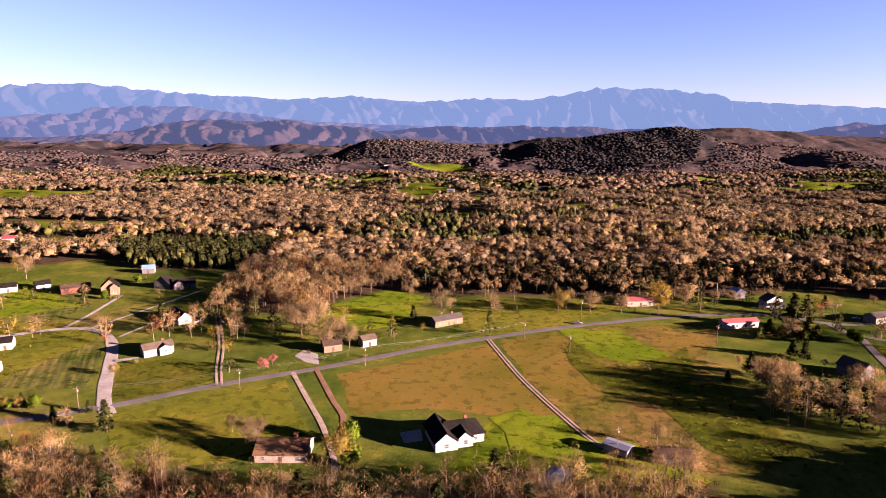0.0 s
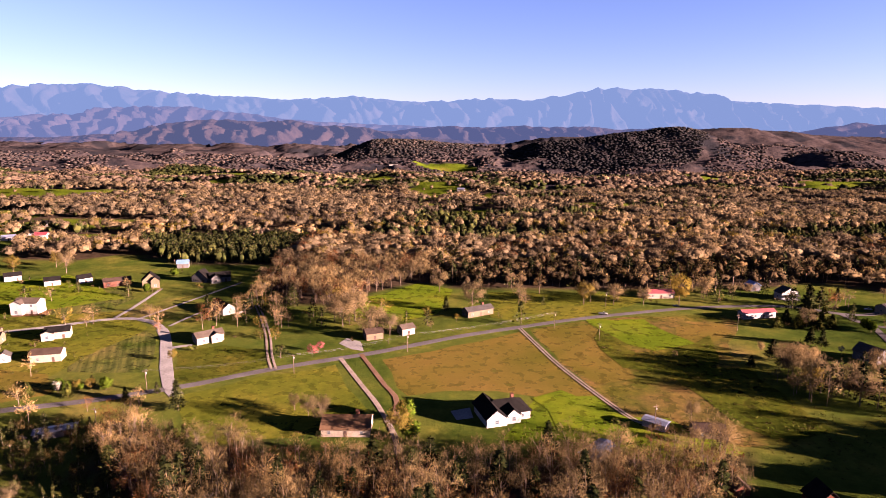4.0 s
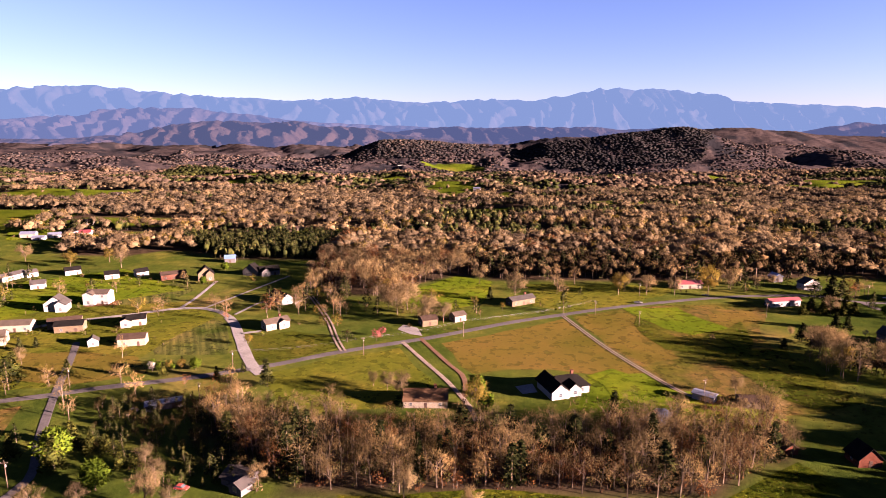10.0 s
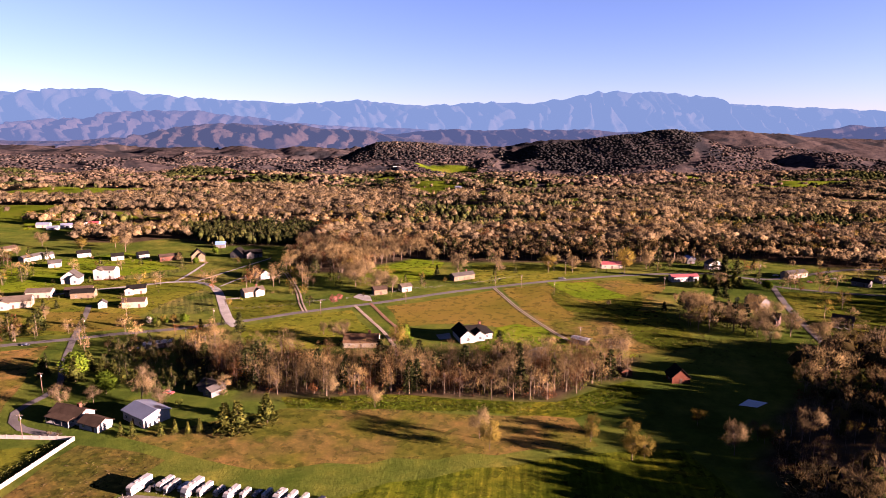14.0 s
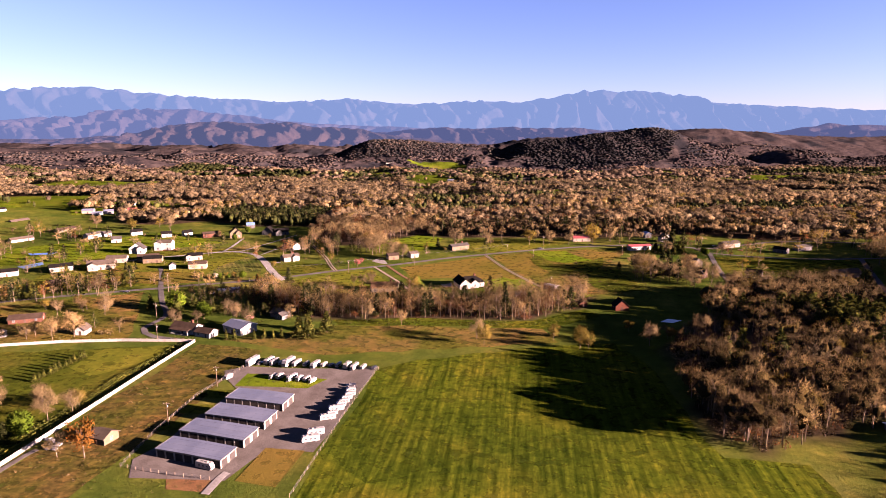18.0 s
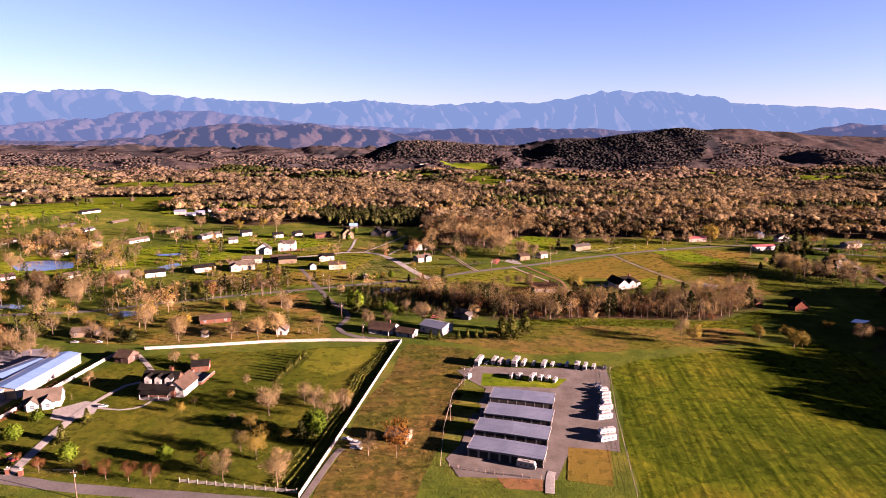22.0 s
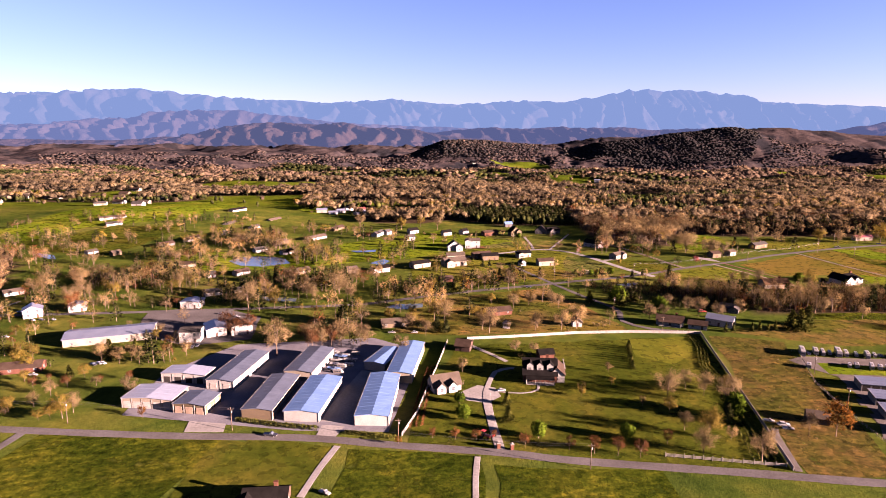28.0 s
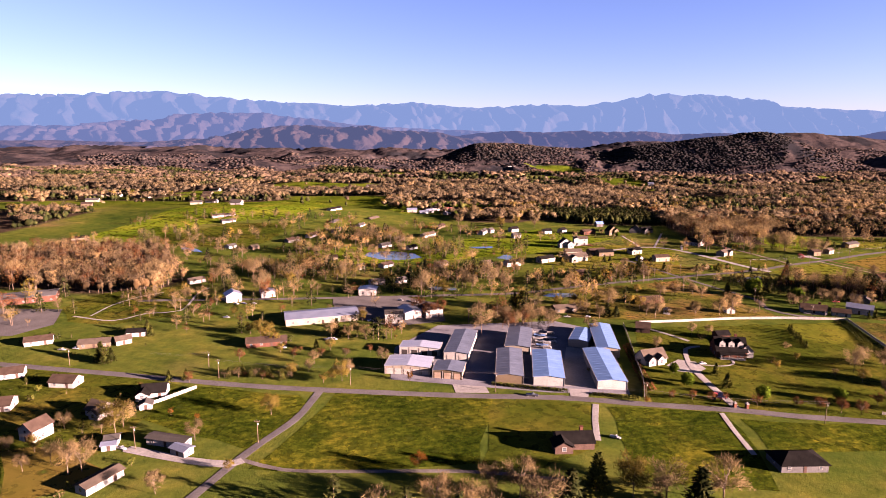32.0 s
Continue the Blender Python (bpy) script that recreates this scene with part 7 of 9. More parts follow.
house(-281.4, 446.4, 16, 8.1, 7.4, 3.28, "x", 0.4, M_WHITE, M_ROOFRED, "white barn with a red roof by the woods", name="barn", category="barn", far=True)
house(-299.8, 440.1, 31, 8.2, 5.7, 2.46, "x", 0.45, M_WHITE, M_ROOFSTEEL, "white metal farm shed on pasture", name="shed", category="shed", far=True)
house(-305.5, 430.1, 16, 8.4, 4.9, 1.97, "x", 0.45, M_WHITE, M_ROOFSTEEL, "low white farm shed", name="shed", category="shed", far=True)
house(-135.8, 478.0, 23, 19.4, 5.7, 2.13, "x", 0.45, M_TANWALL, M_ROOFBROWN, "tan house in a forest clearing", far=True)
# houses along the main road
house(27.2, 280.1, 31, 13.2, 5.3, 2.83, "x", 0.45, M_TANWALL, M_ROOFGREY, "tan brick ranch house with a grey roof", chimney=True)
house(-15.4, 248.1, 24, 6.8, 5.3, 2.83, "x", 0.45, M_TANWALL, M_ROOFBROWN, "tan house half hidden by bare trees")
house(-2.6, 254.3, 31, 5.6, 4.9, 2.83, "x", 0.45, M_CREAM, M_ROOFTAN, "pink brick house behind bare trees")
house(-13.4, 171.2, 1, 13.2, 8.4, 2.4, "x", 0.5, M_CREAM, M_ROOFRUST, "cream house with a wide orange-brown shingle roof", chimney=True)
house(31.5, 181.7, 18, 14, 8, 2.7, "hip", 0.6, M_WHITE, M_ROOFDARK, "white farmhouse with steep black gabled roofs", wing=[(-4.2, 6.0, 2.3, 8.5, 0.8), (1.2, 4.2, 1.6, 4.0, 0.8)], chimney=True)
patch("patio", "pale concrete patio beside the farmhouse", [(15.0, 187.5), (16.8, 181.8), (21.7, 183.3), (20.8, 189.9)], M_CONCRETE, 0.1005, "patio", wave=0)
house(148.9, 280.6, 11, 15.7, 4.1, 2.83, "x", 0.45, M_WHITE, M_ROOFRED, "white house with a red metal roof")
house(115.9, 311.0, 6, 13.0, 4.9, 2.83, "x", 0.45, M_CREAM, M_ROOFRED, "cream house with a red metal roof")
house(177.8, 311.3, 13, 9.3, 5.3, 3.39, "y", 0.5, M_WHITE, M_ROOFGREY, "small white house by the wood", porch=True)
house(168.2, 326.2, 13, 5.5, 4.9, 2.95, "y", 0.6, M_GREYWALL, M_ROOFBLUE, "blue-grey house by the wood")
house(71.8, 178.2, -38, 6.5, 3.3, 2.05, "x", 0.2, M_WHITE, M_ROOFSTEEL, "pale single-wide mobile home", name="mobile_home")
house(85.7, 173.2, -4, 8.3, 5.3, 2.13, "x", 0.35, M_TANWALL, M_ROOFBROWN, "house with a rusty brown roof")
house(49.4, 159.6, -44, 4.4, 9.8, 2.13, "y", 0.3, M_GREYWALL, M_ROOFOLD, "long shed with a pale grey roof", name="shed", category="shed", far=True)
house(99.2, 141.2, 4, 6.1, 5.3, 2.3, "y", 0.9, M_REDWALL, M_ROOFDARK, "red barn with white trimmed gable", name="barn", category="barn")
house(82.7, 146.8, 7, 3.6, 3.3, 1.8, "y", 0.7, M_REDWALL, M_ROOFBROWN, "small red shed at the edge of the wood", name="shed", category="shed", far=True)
house(-91.5, 168.3, 25, 10.1, 3.3, 1.97, "x", 0.2, M_GREYWALL, M_ROOFSTEEL, "grey single-wide mobile home in shade", name="mobile_home")
house(-57.0, 128.4, -28, 6.4, 5.7, 2.05, "x", 0.5, M_GREYWALL, M_ROOFGREY, "grey-roofed house in the shade of trees", wing=(3, 4, 1.5))
house(-89.7, 107.2, -19, 11.2, 5.7, 2.3, "x", 0.55, M_WHITE, M_ROOFBROWN, "white house with a brown gable roof", chimney=True, porch=True)
house(-79.6, 102.4, -22, 7.6, 4.9, 2.1, "x", 0.5, M_WHITE, M_ROOFBROWN, "white house with a brown roof beside a workshop")
house(-69.0, 106.9, -32.5, 10.8, 8.2, 3.0, "x", 0.3, M_WHITE, M_ROOFSTEEL, "large white metal workshop with a pale blue roof", name="workshop", category="workshop")
# eastern hamlet
house(162.8, 231.0, -66, 8.7, 6.6, 3.39, "x", 0.7, M_GREYWALL, M_ROOFGREY, "grey house with a steep blue-grey roof")
house(158.1, 204.8, -40, 7.2, 5.7, 3.17, "x", 0.8, M_DARKBRICK, M_ROOFDARK, "brick house with steep dark gables", wing=(1.5, 3.5, 1.2))
house(188.0, 202.6, -35, 7.9, 5.7, 2.94, "x", 0.7, M_GREYWALL, M_ROOFBROWN, "grey house with a brown roof and white gable", porch=True)
house(243.1, 205.3, 14, 15.1, 5.7, 2.94, "x", 0.6, M_GREYWALL, M_ROOFGREY, "grey house with white trimmed roof in shade")
house(215.4, 290.8, 23, 14.5, 5.7, 2.94, "x", 0.45, M_CREAM, M_ROOFGREY, "pale house behind parked cars")
house(238.6, 273.1, -51, 8.4, 4.9, 2.83, "x", 0.45, M_GREYWALL, M_ROOFDARK, "small house in the shade")
house(260.0, 280.8, 18, 11.9, 4.9, 2.83, "x", 0.45, M_GREYWALL, M_ROOFGREY, "grey house under bare trees")
house(336.4, 446.2, 23, 17.5, 5.7, 2.13, "x", 0.45, M_CREAM, M_ROOFGREY, "pale house among far trees", far=True)
house(342.1, 354.8, 19, 14.9, 5.7, 2.13, "x", 0.45, M_CREAM, M_ROOFBROWN, "cream house among bare trees", far=True)
house(244.4, 149.8, -52, 8.2, 5.7, 2.13, "x", 0.45, M_GREYWALL, M_ROOFDARK, "grey house beside a drive")
house(145.4, 24.1, -8, 7.2, 4.1, 1.97, "x", 0.25, M_GREYWALL, M_ROOFBLUE, "pale blue roofed shed in a clearing", name="shed", category="shed", far=True)
# the estate
house(-152.6, 44.6, -4, 11.4, 9.0, 3.0, "x", 0.9, M_BRICK, M_ROOFDARK, "brick mansion with a black roof and white dormers", porch=True, dormers=3, chimney=True)
house(-146.9, 45.0, -4, 5.2, 9.5, 2.9, "y", 0.9, M_WHITE, M_ROOFBROWN, "white gabled wing beside the brick mansion", name="house_wing", category="house", door=False)
patch("terrace", "grey paved terrace behind the mansion", [(-150.5, 55.6), (-143.5, 55.0), (-142.8, 64.5), (-149.6, 65.0)], M_ROAD, 0.102, "pavement", wave=0)
house(-147.6, 65.6, 12, 5.6, 4.4, 2.3, "x", 0.55, M_BRICK, M_ROOFDARK, "small red brick pool house with a dark roof", far=True)
for bx, by, bw, br in ((-149.9, 55.4, 9.6, 86), (-142.6, 55.0, 9.2, 86), (-146.3, 55.0, 7.2, -4)):
    wall_ = thing("garden_wall", bx, by, br, "low red brick garden wall round a terrace", "wall")
    part("wall", box_bm(0 if br > 0 else -bw / 2, -0.15, 0, bw if br > 0 else bw / 2, 0.15, 0.95), M_BRICK, wall_)
    part("coping", box_bm(-0.05 if br > 0 else -bw / 2, -0.22, 0.95, bw if br > 0 else bw / 2, 0.22, 1.05), M_CONCRETE, wall_)
house(-183.6, 36.2, 22, 9.6, 6.4, 2.4, "x", 0.85, M_WHITE, M_ROOFTAN, "white guest house with steep tan gables", wing=[(-2.4, 3.0, 1.2, 2.5, 0.95), (1.6, 3.0, 1.2, 2.5, 0.95)])
house(-179.2, 73.0, -13, 5.8, 5.7, 2.3, "x", 0.6, M_DARKBRICK, M_ROOFBROWN, "brown barn with a tan gable roof", name="barn", category="barn")
house(-74.9, 17.4, -18, 5.9, 4.9, 2.05, "x", 0.5, M_TANWALL, M_ROOFTAN, "tan brick house beside the camper yard")
# the shops and the village
house(-288.6, 79.0, 8, 8.0, 7.0, 4.6, "x", 0.2, M_WHITE, M_ROOFGREY, "white two-storey shop with dark windows", name="shop", category="shop", storeys=2)
house(-280.5, 86.5, 27, 8.0, 10.5, 3.3, "y", 0.25, M_WHITE, M_ROOFSTEEL, "white shop building with a blue-grey roof", name="shop", category="shop", far=True)
house(-271.0, 89.5, 27, 8.6, 9.6, 3.6, "y", 0.3, M_WHITE, M_ROOFGREY, "white shop with a pale green roof", name="shop", category="shop")
house(-309.1, 125.2, 2, 9.0, 7.4, 3.12, "y", 0.15, M_WHITE, M_ROOFSTEEL, "white flat-roofed block building", name="shop", category="shop")
house(-320.8, 77.2, 20, 32.7, 13.1, 3.12, "x", 0.18, M_CREAM, M_ROOFSTEEL, "long cream commercial building with a blue-grey roof", name="warehouse", category="warehouse", far=True)
house(-208.4, 100.6, 15, 11.0, 5.7, 2.13, "x", 0.45, M_TANWALL, M_ROOFTAN, "tan ranch house with a pale roof")
house(-162.7, 119.2, 19, 12.6, 5.7, 2.05, "x", 0.45, M_BRICK, M_ROOFBROWN, "red brick ranch house with an orange-brown roof")
house(-129.9, 104.0, 1, 3.9, 4.9, 2.3, "y", 0.8, M_WHITE, M_ROOFTAN, "small white gabled house")
house(-188.4, 179.2, 21, 6.8, 4.9, 1.97, "x", 0.45, M_BRICK, M_ROOFBROWN, "brick house among evergreens")
house(-184.3, 217.6, 24, 14.2, 7.4, 3.39, "x", 0.5, M_CREAM, M_ROOFTAN, "large cream house with a tan roof", wing=(-4, 5, 2))
house(-204.7, 213.2, 35, 12.0, 5.7, 2.94, "x", 0.45, M_CREAM, M_ROOFDARK, "cream house with a dark roof")
house(-167.4, 240.8, 23, 12.3, 5.7, 2.94, "x", 0.45, M_TANWALL, M_ROOFBROWN, "tan house with a brown roof")
house(-307.3, 192.3, 53, 9.0, 4.9, 2.05, "x", 0.5, M_WHITE, M_ROOFBROWN, "white house with a brown hip roof", far=True)
house(-322.8, 185.2, 35, 4.3, 4.9, 2.05, "x", 0.5, M_WHITE, M_ROOFGREY, "small white house with grey roof", far=True)
house(-348.4, 210.1, 19, 8.8, 4.9, 2.05, "x", 0.5, M_CREAM, M_ROOFBROWN, "pink brick house under bare trees", far=True)
house(-272.4, 196.9, 50, 8.1, 4.9, 2.05, "x", 0.5, M_CREAM, M_ROOFTAN, "cream house with a tan roof", far=True)
house(-244.4, 196.6, 33, 7.1, 4.9, 2.83, "x", 0.5, M_TANWALL, M_ROOFTAN, "tan house behind bare trees", far=True)
house(-227.7, 200.5, 30, 10.4, 4.9, 2.83, "x", 0.5, M_WHITE, M_ROOFDARK, "white house with a dark roof", far=True)
house(-317.5, 256.9, 48, 9.1, 4.9, 2.05, "x", 0.5, M_WHITE, M_ROOFGREY, "long low white house by the pond", far=True)
house(-297.4, 250.4, 52, 8.4, 4.9, 2.05, "x", 0.5, M_WHITE, M_ROOFDARK, "white shed by the pond", far=True)
house(-289.4, 304.8, 57, 15.0, 4.9, 2.05, "x", 0.5, M_WHITE, M_ROOFTAN, "white house on the hillside", far=True)
house(-352.5, 349.6, 73, 10.4, 4.9, 2.05, "x", 0.5, M_WHITE, M_ROOFGREY, "white house on the hillside", far=True)
house(-379.7, 368.4, 80, 16.3, 4.9, 2.05, "x", 0.5, M_WHITE, M_ROOFGREY, "white house with a grey roof", far=True)
house(-348.2, 389.4, 69, 15.6, 4.9, 2.05, "x", 0.5, M_CREAM, M_ROOFTAN, "tan house on the hillside", far=True)
house(-392.4, 421.4, 65, 18.0, 4.9, 2.05, "x", 0.5, M_WHITE, M_ROOFDARK, "white house near the hilltop", far=True)
house(-278.9, 434.8, 66, 14.7, 4.9, 2.05, "x", 0.5, M_WHITE, M_ROOFSTEEL, "white barn on the hill", far=True)
house(-382.1, 298.0, 76, 14.6, 4.9, 2.05, "x", 0.5, M_WHITE, M_ROOFBROWN, "white house under bare trees", far=True)
house(-474.0, 351.8, 41, 12.0, 4.9, 2.05, "x", 0.5, M_WHITE, M_ROOFGREY, "white house on the green hill", far=True)
house(-391.9, 274.4, 55, 11.3, 4.9, 2.05, "x", 0.5, M_GREYWALL, M_ROOFBROWN, "grey house under bare trees", far=True)
house(-367.6, 323.1, 82, 13.5, 4.9, 2.05, "x", 0.5, M_GREYWALL, M_ROOFGREY, "blue-grey house under bare trees", far=True)
house(-311.2, 284.5, 66, 12.4, 4.9, 2.05, "x", 0.5, M_TANWALL, M_ROOFTAN, "tan house under bare trees", far=True)
house(-244.8, 320.4, 72, 13.7, 4.9, 2.83, "x", 0.5, M_WHITE, M_ROOFGREY, "white house by the woods", far=True)
house(-282.7, 346.9, 69, 15.7, 4.9, 2.05, "x", 0.5, M_TANWALL, M_ROOFBROWN, "tan house under bare trees", far=True)
house(-293.3, 152.2, 42, 5.8, 4.9, 2.05, "x", 0.5, M_WHITE, M_ROOFGREY, "white house behind trees", far=True)
house(-306.7, 147.6, 28, 8.3, 4.9, 2.05, "x", 0.5, M_WHITE, M_ROOFGREY, "low white house behind trees", far=True)
house(-411.0, 243.6, 56, 5.8, 4.9, 2.05, "x", 0.5, M_TANWALL, M_ROOFTAN, "tan house in the woods", far=True)
# the western houses
house(-404.7, 39.8, 19, 11.6, 5.7, 2.13, "x", 0.4, M_TANWALL, M_ROOFTAN, "tan ranch house with a pale brown roof")
house(-395.4, 54.2, 17, 7.3, 4.9, 2.05, "x", 0.4, M_WHITE, M_ROOFDARK, "low white house with a dark roof")
house(-354.9, -12.8, 23, 3.6, 3.3, 1.8, "y", 0.5, M_WHITE, M_ROOFGREY, "small white garden shed", name="shed", category="shed", far=True)
house(-353.0, -34.7, 21, 3.6, 3.3, 1.8, "x", 0.4, M_WHITE, M_ROOFGREY, "small white garden shed", name="shed", category="shed", far=True)
tree("cedar", -390.5, 23.8, 5.9)
tree("cedar", -389.6, 26.9, 5.2)
tree("cedar", -389.6, 56.2, 4.8)
tree("bare", -301.8, 36.8, 3.9, 1.5)
tree("bud", -338.1, 50.5, 7.7)
tree("bud", -333.8, 48.9, 6.9)
tree("bud", -301.3, 12.5, 5.9)
tree("bud", -304.3, 11.5, 4.3)
tree("bud", -328.3, 39.3, 5.1)
tree("russet", -310.8, 35.2, 4.8)
tree("russet", -350.8, 8.6, 4.9)
tree("bare", -359.9, -23.6, 9.1, 1.2)
tree("bare", -355.5, -24.3, 8.9, 1.2)
house(-415.1, 8.1, 25, 7.4, 5.7, 2.13, "x", 0.5, M_WHITE, M_ROOFBROWN, "white house with a brown roof")
house(-392.5, 1.7, -2, 8.8, 5.7, 2.13, "x", 0.55, M_WHITE, M_ROOFBROWN, "white house with a brown gable roof")
house(-356.9, -4.2, 15, 7.5, 6.1, 2.13, "x", 0.6, M_WHITE, M_ROOFDARK, "white house with dark twin gables", wing=(-3, 4, 2), porch=False)
house(-368.7, -18.5, -19, 6.1, 5.7, 2.3, "x", 0.7, M_WHITE, M_ROOFTAN, "white house with a tan steep roof", wing=(2.0, 3.5, 1.5))
house(-378.0, -34.6, -16, 5.2, 6.6, 3.77, "y", 0.7, M_WHITE, M_ROOFBROWN, "white two-storey house with a brown roof", storeys=2)
house(-400.8, -17.6, 18, 8.6, 6.6, 2.21, "x", 0.5, M_WHITE, M_ROOFBROWN, "white house with a brown roof")
house(-337.5, -34.8, -11, 12.2, 3.4, 2.05, "x", 0.2, M_WHITE, M_ROOFGREY, "white single-wide mobile home with a porch", name="mobile_home")
house(-331.9, -39.3, -24, 5.4, 3.3, 1.89, "x", 0.25, M_WHITE, M_ROOFSTEEL, "white metal carport by a mobile home", name="carport", category="carport", far=True)
house(-342.8, -54.2, 68, 10.4, 4.1, 2.05, "x", 0.3, M_WHITE, M_ROOFTAN, "long white mobile home with a tan roof", name="mobile_home")
house(-352.0, -37.8, 19, 3.6, 2.5, 1.8, "x", 0.3, M_WHITE, M_ROOFSTEEL, "small white wooden garden shed", name="shed", category="shed", far=True)
house(-394.9, 44.7, 42, 5.9, 4.9, 2.13, "x", 0.45, M_CREAM, M_ROOFTAN, "cream house with a pale roof")
house(-429.1, 41.5, 29, 9.9, 5.7, 2.05, "x", 0.45, M_WHITE, M_ROOFBROWN, "white house with a red-brown roof")
house(-481.2, 96.7, 27, 35.6, 13.1, 3.28, "x", 0.05, M_BRICK, M_GREYWALL, "orange brick school building with a flat pale grey roof", name="school", category="school")
house(-374.0, 108.5, 33, 7.5, 6.6, 3.69, "y", 0.5, M_WHITE, M_ROOFSTEEL, "white two-storey house beside a court", storeys=2)
house(-359.6, 118.4, 28, 7.2, 5.7, 2.95, "y", 0.3, M_WHITE, M_ROOFSTEEL, "plain white double garage building", name="garage", category="garage")
house(-409.4, 144.9, 45, 8.8, 4.9, 2.05, "x", 0.45, M_WHITE, M_ROOFTAN, "white house with a dark carport")
house(-336.1, 45.8, 17, 15.9, 5.7, 2.05, "x", 0.5, M_BRICK, M_ROOFBROWN, "red brick ranch house with a brown roof", chimney=True)
house(-223.2, -29.5, 7, 10.1, 6.6, 2.21, "x", 0.55, M_DARKBRICK, M_ROOFDARK, "dark brick ranch house with a charcoal roof", wing=(-4.0, 5.0, 2.0), chimney=True)
house(-165.8, -37.5, 5, 12.4, 7.4, 2.21, "hip", 0.5, M_GREYWALL, M_ROOFDARK, "dark-roofed house beside the field")
house(-521.0, 185.9, 28, 11.3, 4.9, 2.05, "x", 0.45, M_GREYWALL, M_ROOFBLUE, "pale blue building behind trees", far=True)
house(-486.9, 372.6, 40, 21.3, 4.9, 2.05, "x", 0.45, M_WHITE, M_ROOFTAN, "long white house on the green hill", far=True)
house(-559.2, 269.8, 37, 12.1, 4.9, 2.05, "x", 0.45, M_CREAM, M_ROOFDARK, "pink house among trees", far=True)
house(-429.2, 246.8, 61, 6.9, 4.9, 1.97, "x", 0.45, M_WHITE, M_ROOFGREY, "small white shed on the meadow", far=True)
house(-721, 549, -7, 12, 7, 2.6, "x", 0.5, M_TANWALL, M_ROOFTAN, "pale house among the trees of the far village", far=True)
house(-524, 492, -13, 14, 7, 2.6, "x", 0.5, M_CREAM, M_ROOFTAN, "pale house among the trees of the far village", far=True)
house(-524, 535, 7, 10, 7, 2.6, "x", 0.5, M_TANWALL, M_ROOFGREY, "pale house among the trees of the far village", far=True)
house(-514, 545, 12, 12, 7, 2.6, "x", 0.5, M_WHITE, M_ROOFGREY, "pale house among the trees of the far village", far=True)
house(-550, 558, -10, 9, 7, 2.6, "x", 0.5, M_CREAM, M_ROOFBROWN, "pale house among the trees of the far village", far=True)
house(-604, 624, -6, 13, 7, 2.6, "x", 0.5, M_CREAM, M_ROOFBROWN, "pale house among the trees of the far village", far=True)
house(-560, 555, 23, 10, 7, 2.6, "x", 0.5, M_CREAM, M_ROOFGREY, "pale house among the trees of the far village", far=True)
house(-715, 574, 14, 13, 7, 2.6, "x", 0.5, M_CREAM, M_ROOFTAN, "pale house among the trees of the far village", far=True)
house(-525, 555, 2, 11, 7, 2.6, "x", 0.5, M_WHITE, M_ROOFBROWN, "pale house among the trees of the far village", far=True)
house(-575, 626, 18, 14, 7, 2.6, "x", 0.5, M_TANWALL, M_ROOFTAN, "pale house among the trees of the far village", far=True)
house(-746, 612, 23, 14, 7, 2.6, "x", 0.5, M_TANWALL, M_ROOFGREY, "pale house among the trees of the far village", far=True)
house(-564, 482, 17, 12, 7, 2.6, "x", 0.5, M_CREAM, M_ROOFGREY, "pale house among the trees of the far village", far=True)
house(-779, 611, 24, 9, 7, 2.6, "x", 0.5, M_WHITE, M_ROOFBROWN, "pale house among the trees of the far village", far=True)
house(-504, 444, -4, 11, 7, 2.6, "x", 0.5, M_WHITE, M_ROOFGREY, "pale house among the trees of the far village", far=True)
house(-600, 592, -6, 12, 7, 2.6, "x", 0.5, M_TANWALL, M_ROOFBROWN, "pale house among the trees of the far village", far=True)
house(-633, 640, -10, 9, 7, 2.6, "x", 0.5, M_TANWALL, M_ROOFTAN, "pale house among the trees of the far village", far=True)
house(-665, 562, -17, 9, 7, 2.6, "x", 0.5, M_CREAM, M_ROOFBROWN, "pale house among the trees of the far village", far=True)
house(-681, 468, 18, 11, 7, 2.6, "x", 0.5, M_TANWALL, M_ROOFBROWN, "pale house among the trees of the far village", far=True)
house(-588, 559, 3, 12, 7, 2.6, "x", 0.5, M_TANWALL, M_ROOFBROWN, "pale house among the trees of the far village", far=True)
house(-658, 584, -13, 11, 7, 2.6, "x", 0.5, M_CREAM, M_ROOFTAN, "pale house among the trees of the far village", far=True)
house(-700, 508, 14, 14, 7, 2.6, "x", 0.5, M_CREAM, M_ROOFGREY, "pale house among the trees of the far village", far=True)
house(-676, 558, -18, 12, 7, 2.6, "x", 0.5, M_CREAM, M_ROOFBROWN, "pale house among the trees of the far village", far=True)
house(-684, 623, 5, 10, 7, 2.6, "x", 0.5, M_CREAM, M_ROOFGREY, "pale house among the trees of the far village", far=True)
house(-606, 631, -24, 11, 7, 2.6, "x", 0.5, M_TANWALL, M_ROOFBROWN, "pale house among the trees of the far village", far=True)
house(-701, 560, -16, 10, 7, 2.6, "x", 0.5, M_CREAM, M_ROOFTAN, "pale house among the trees of the far village", far=True)
house(-713, 597, -20, 13, 7, 2.6, "x", 0.5, M_TANWALL, M_ROOFTAN, "pale house among the trees of the far village", far=True)
house(-557, 502, -14, 13, 7, 2.6, "x", 0.5, M_WHITE, M_ROOFBROWN, "pale house among the trees of the far village", far=True)
house(-376, 751, 8, 15, 7.5, 3.0, "x", 0.45, M_WHITE, M_ROOFGREY, "white farm building in a far clearing", far=True)
house(-308, 781, -20, 11, 6, 3.0, "x", 0.45, M_WHITE, M_ROOFSTEEL, "white farm building in a far clearing", far=True)
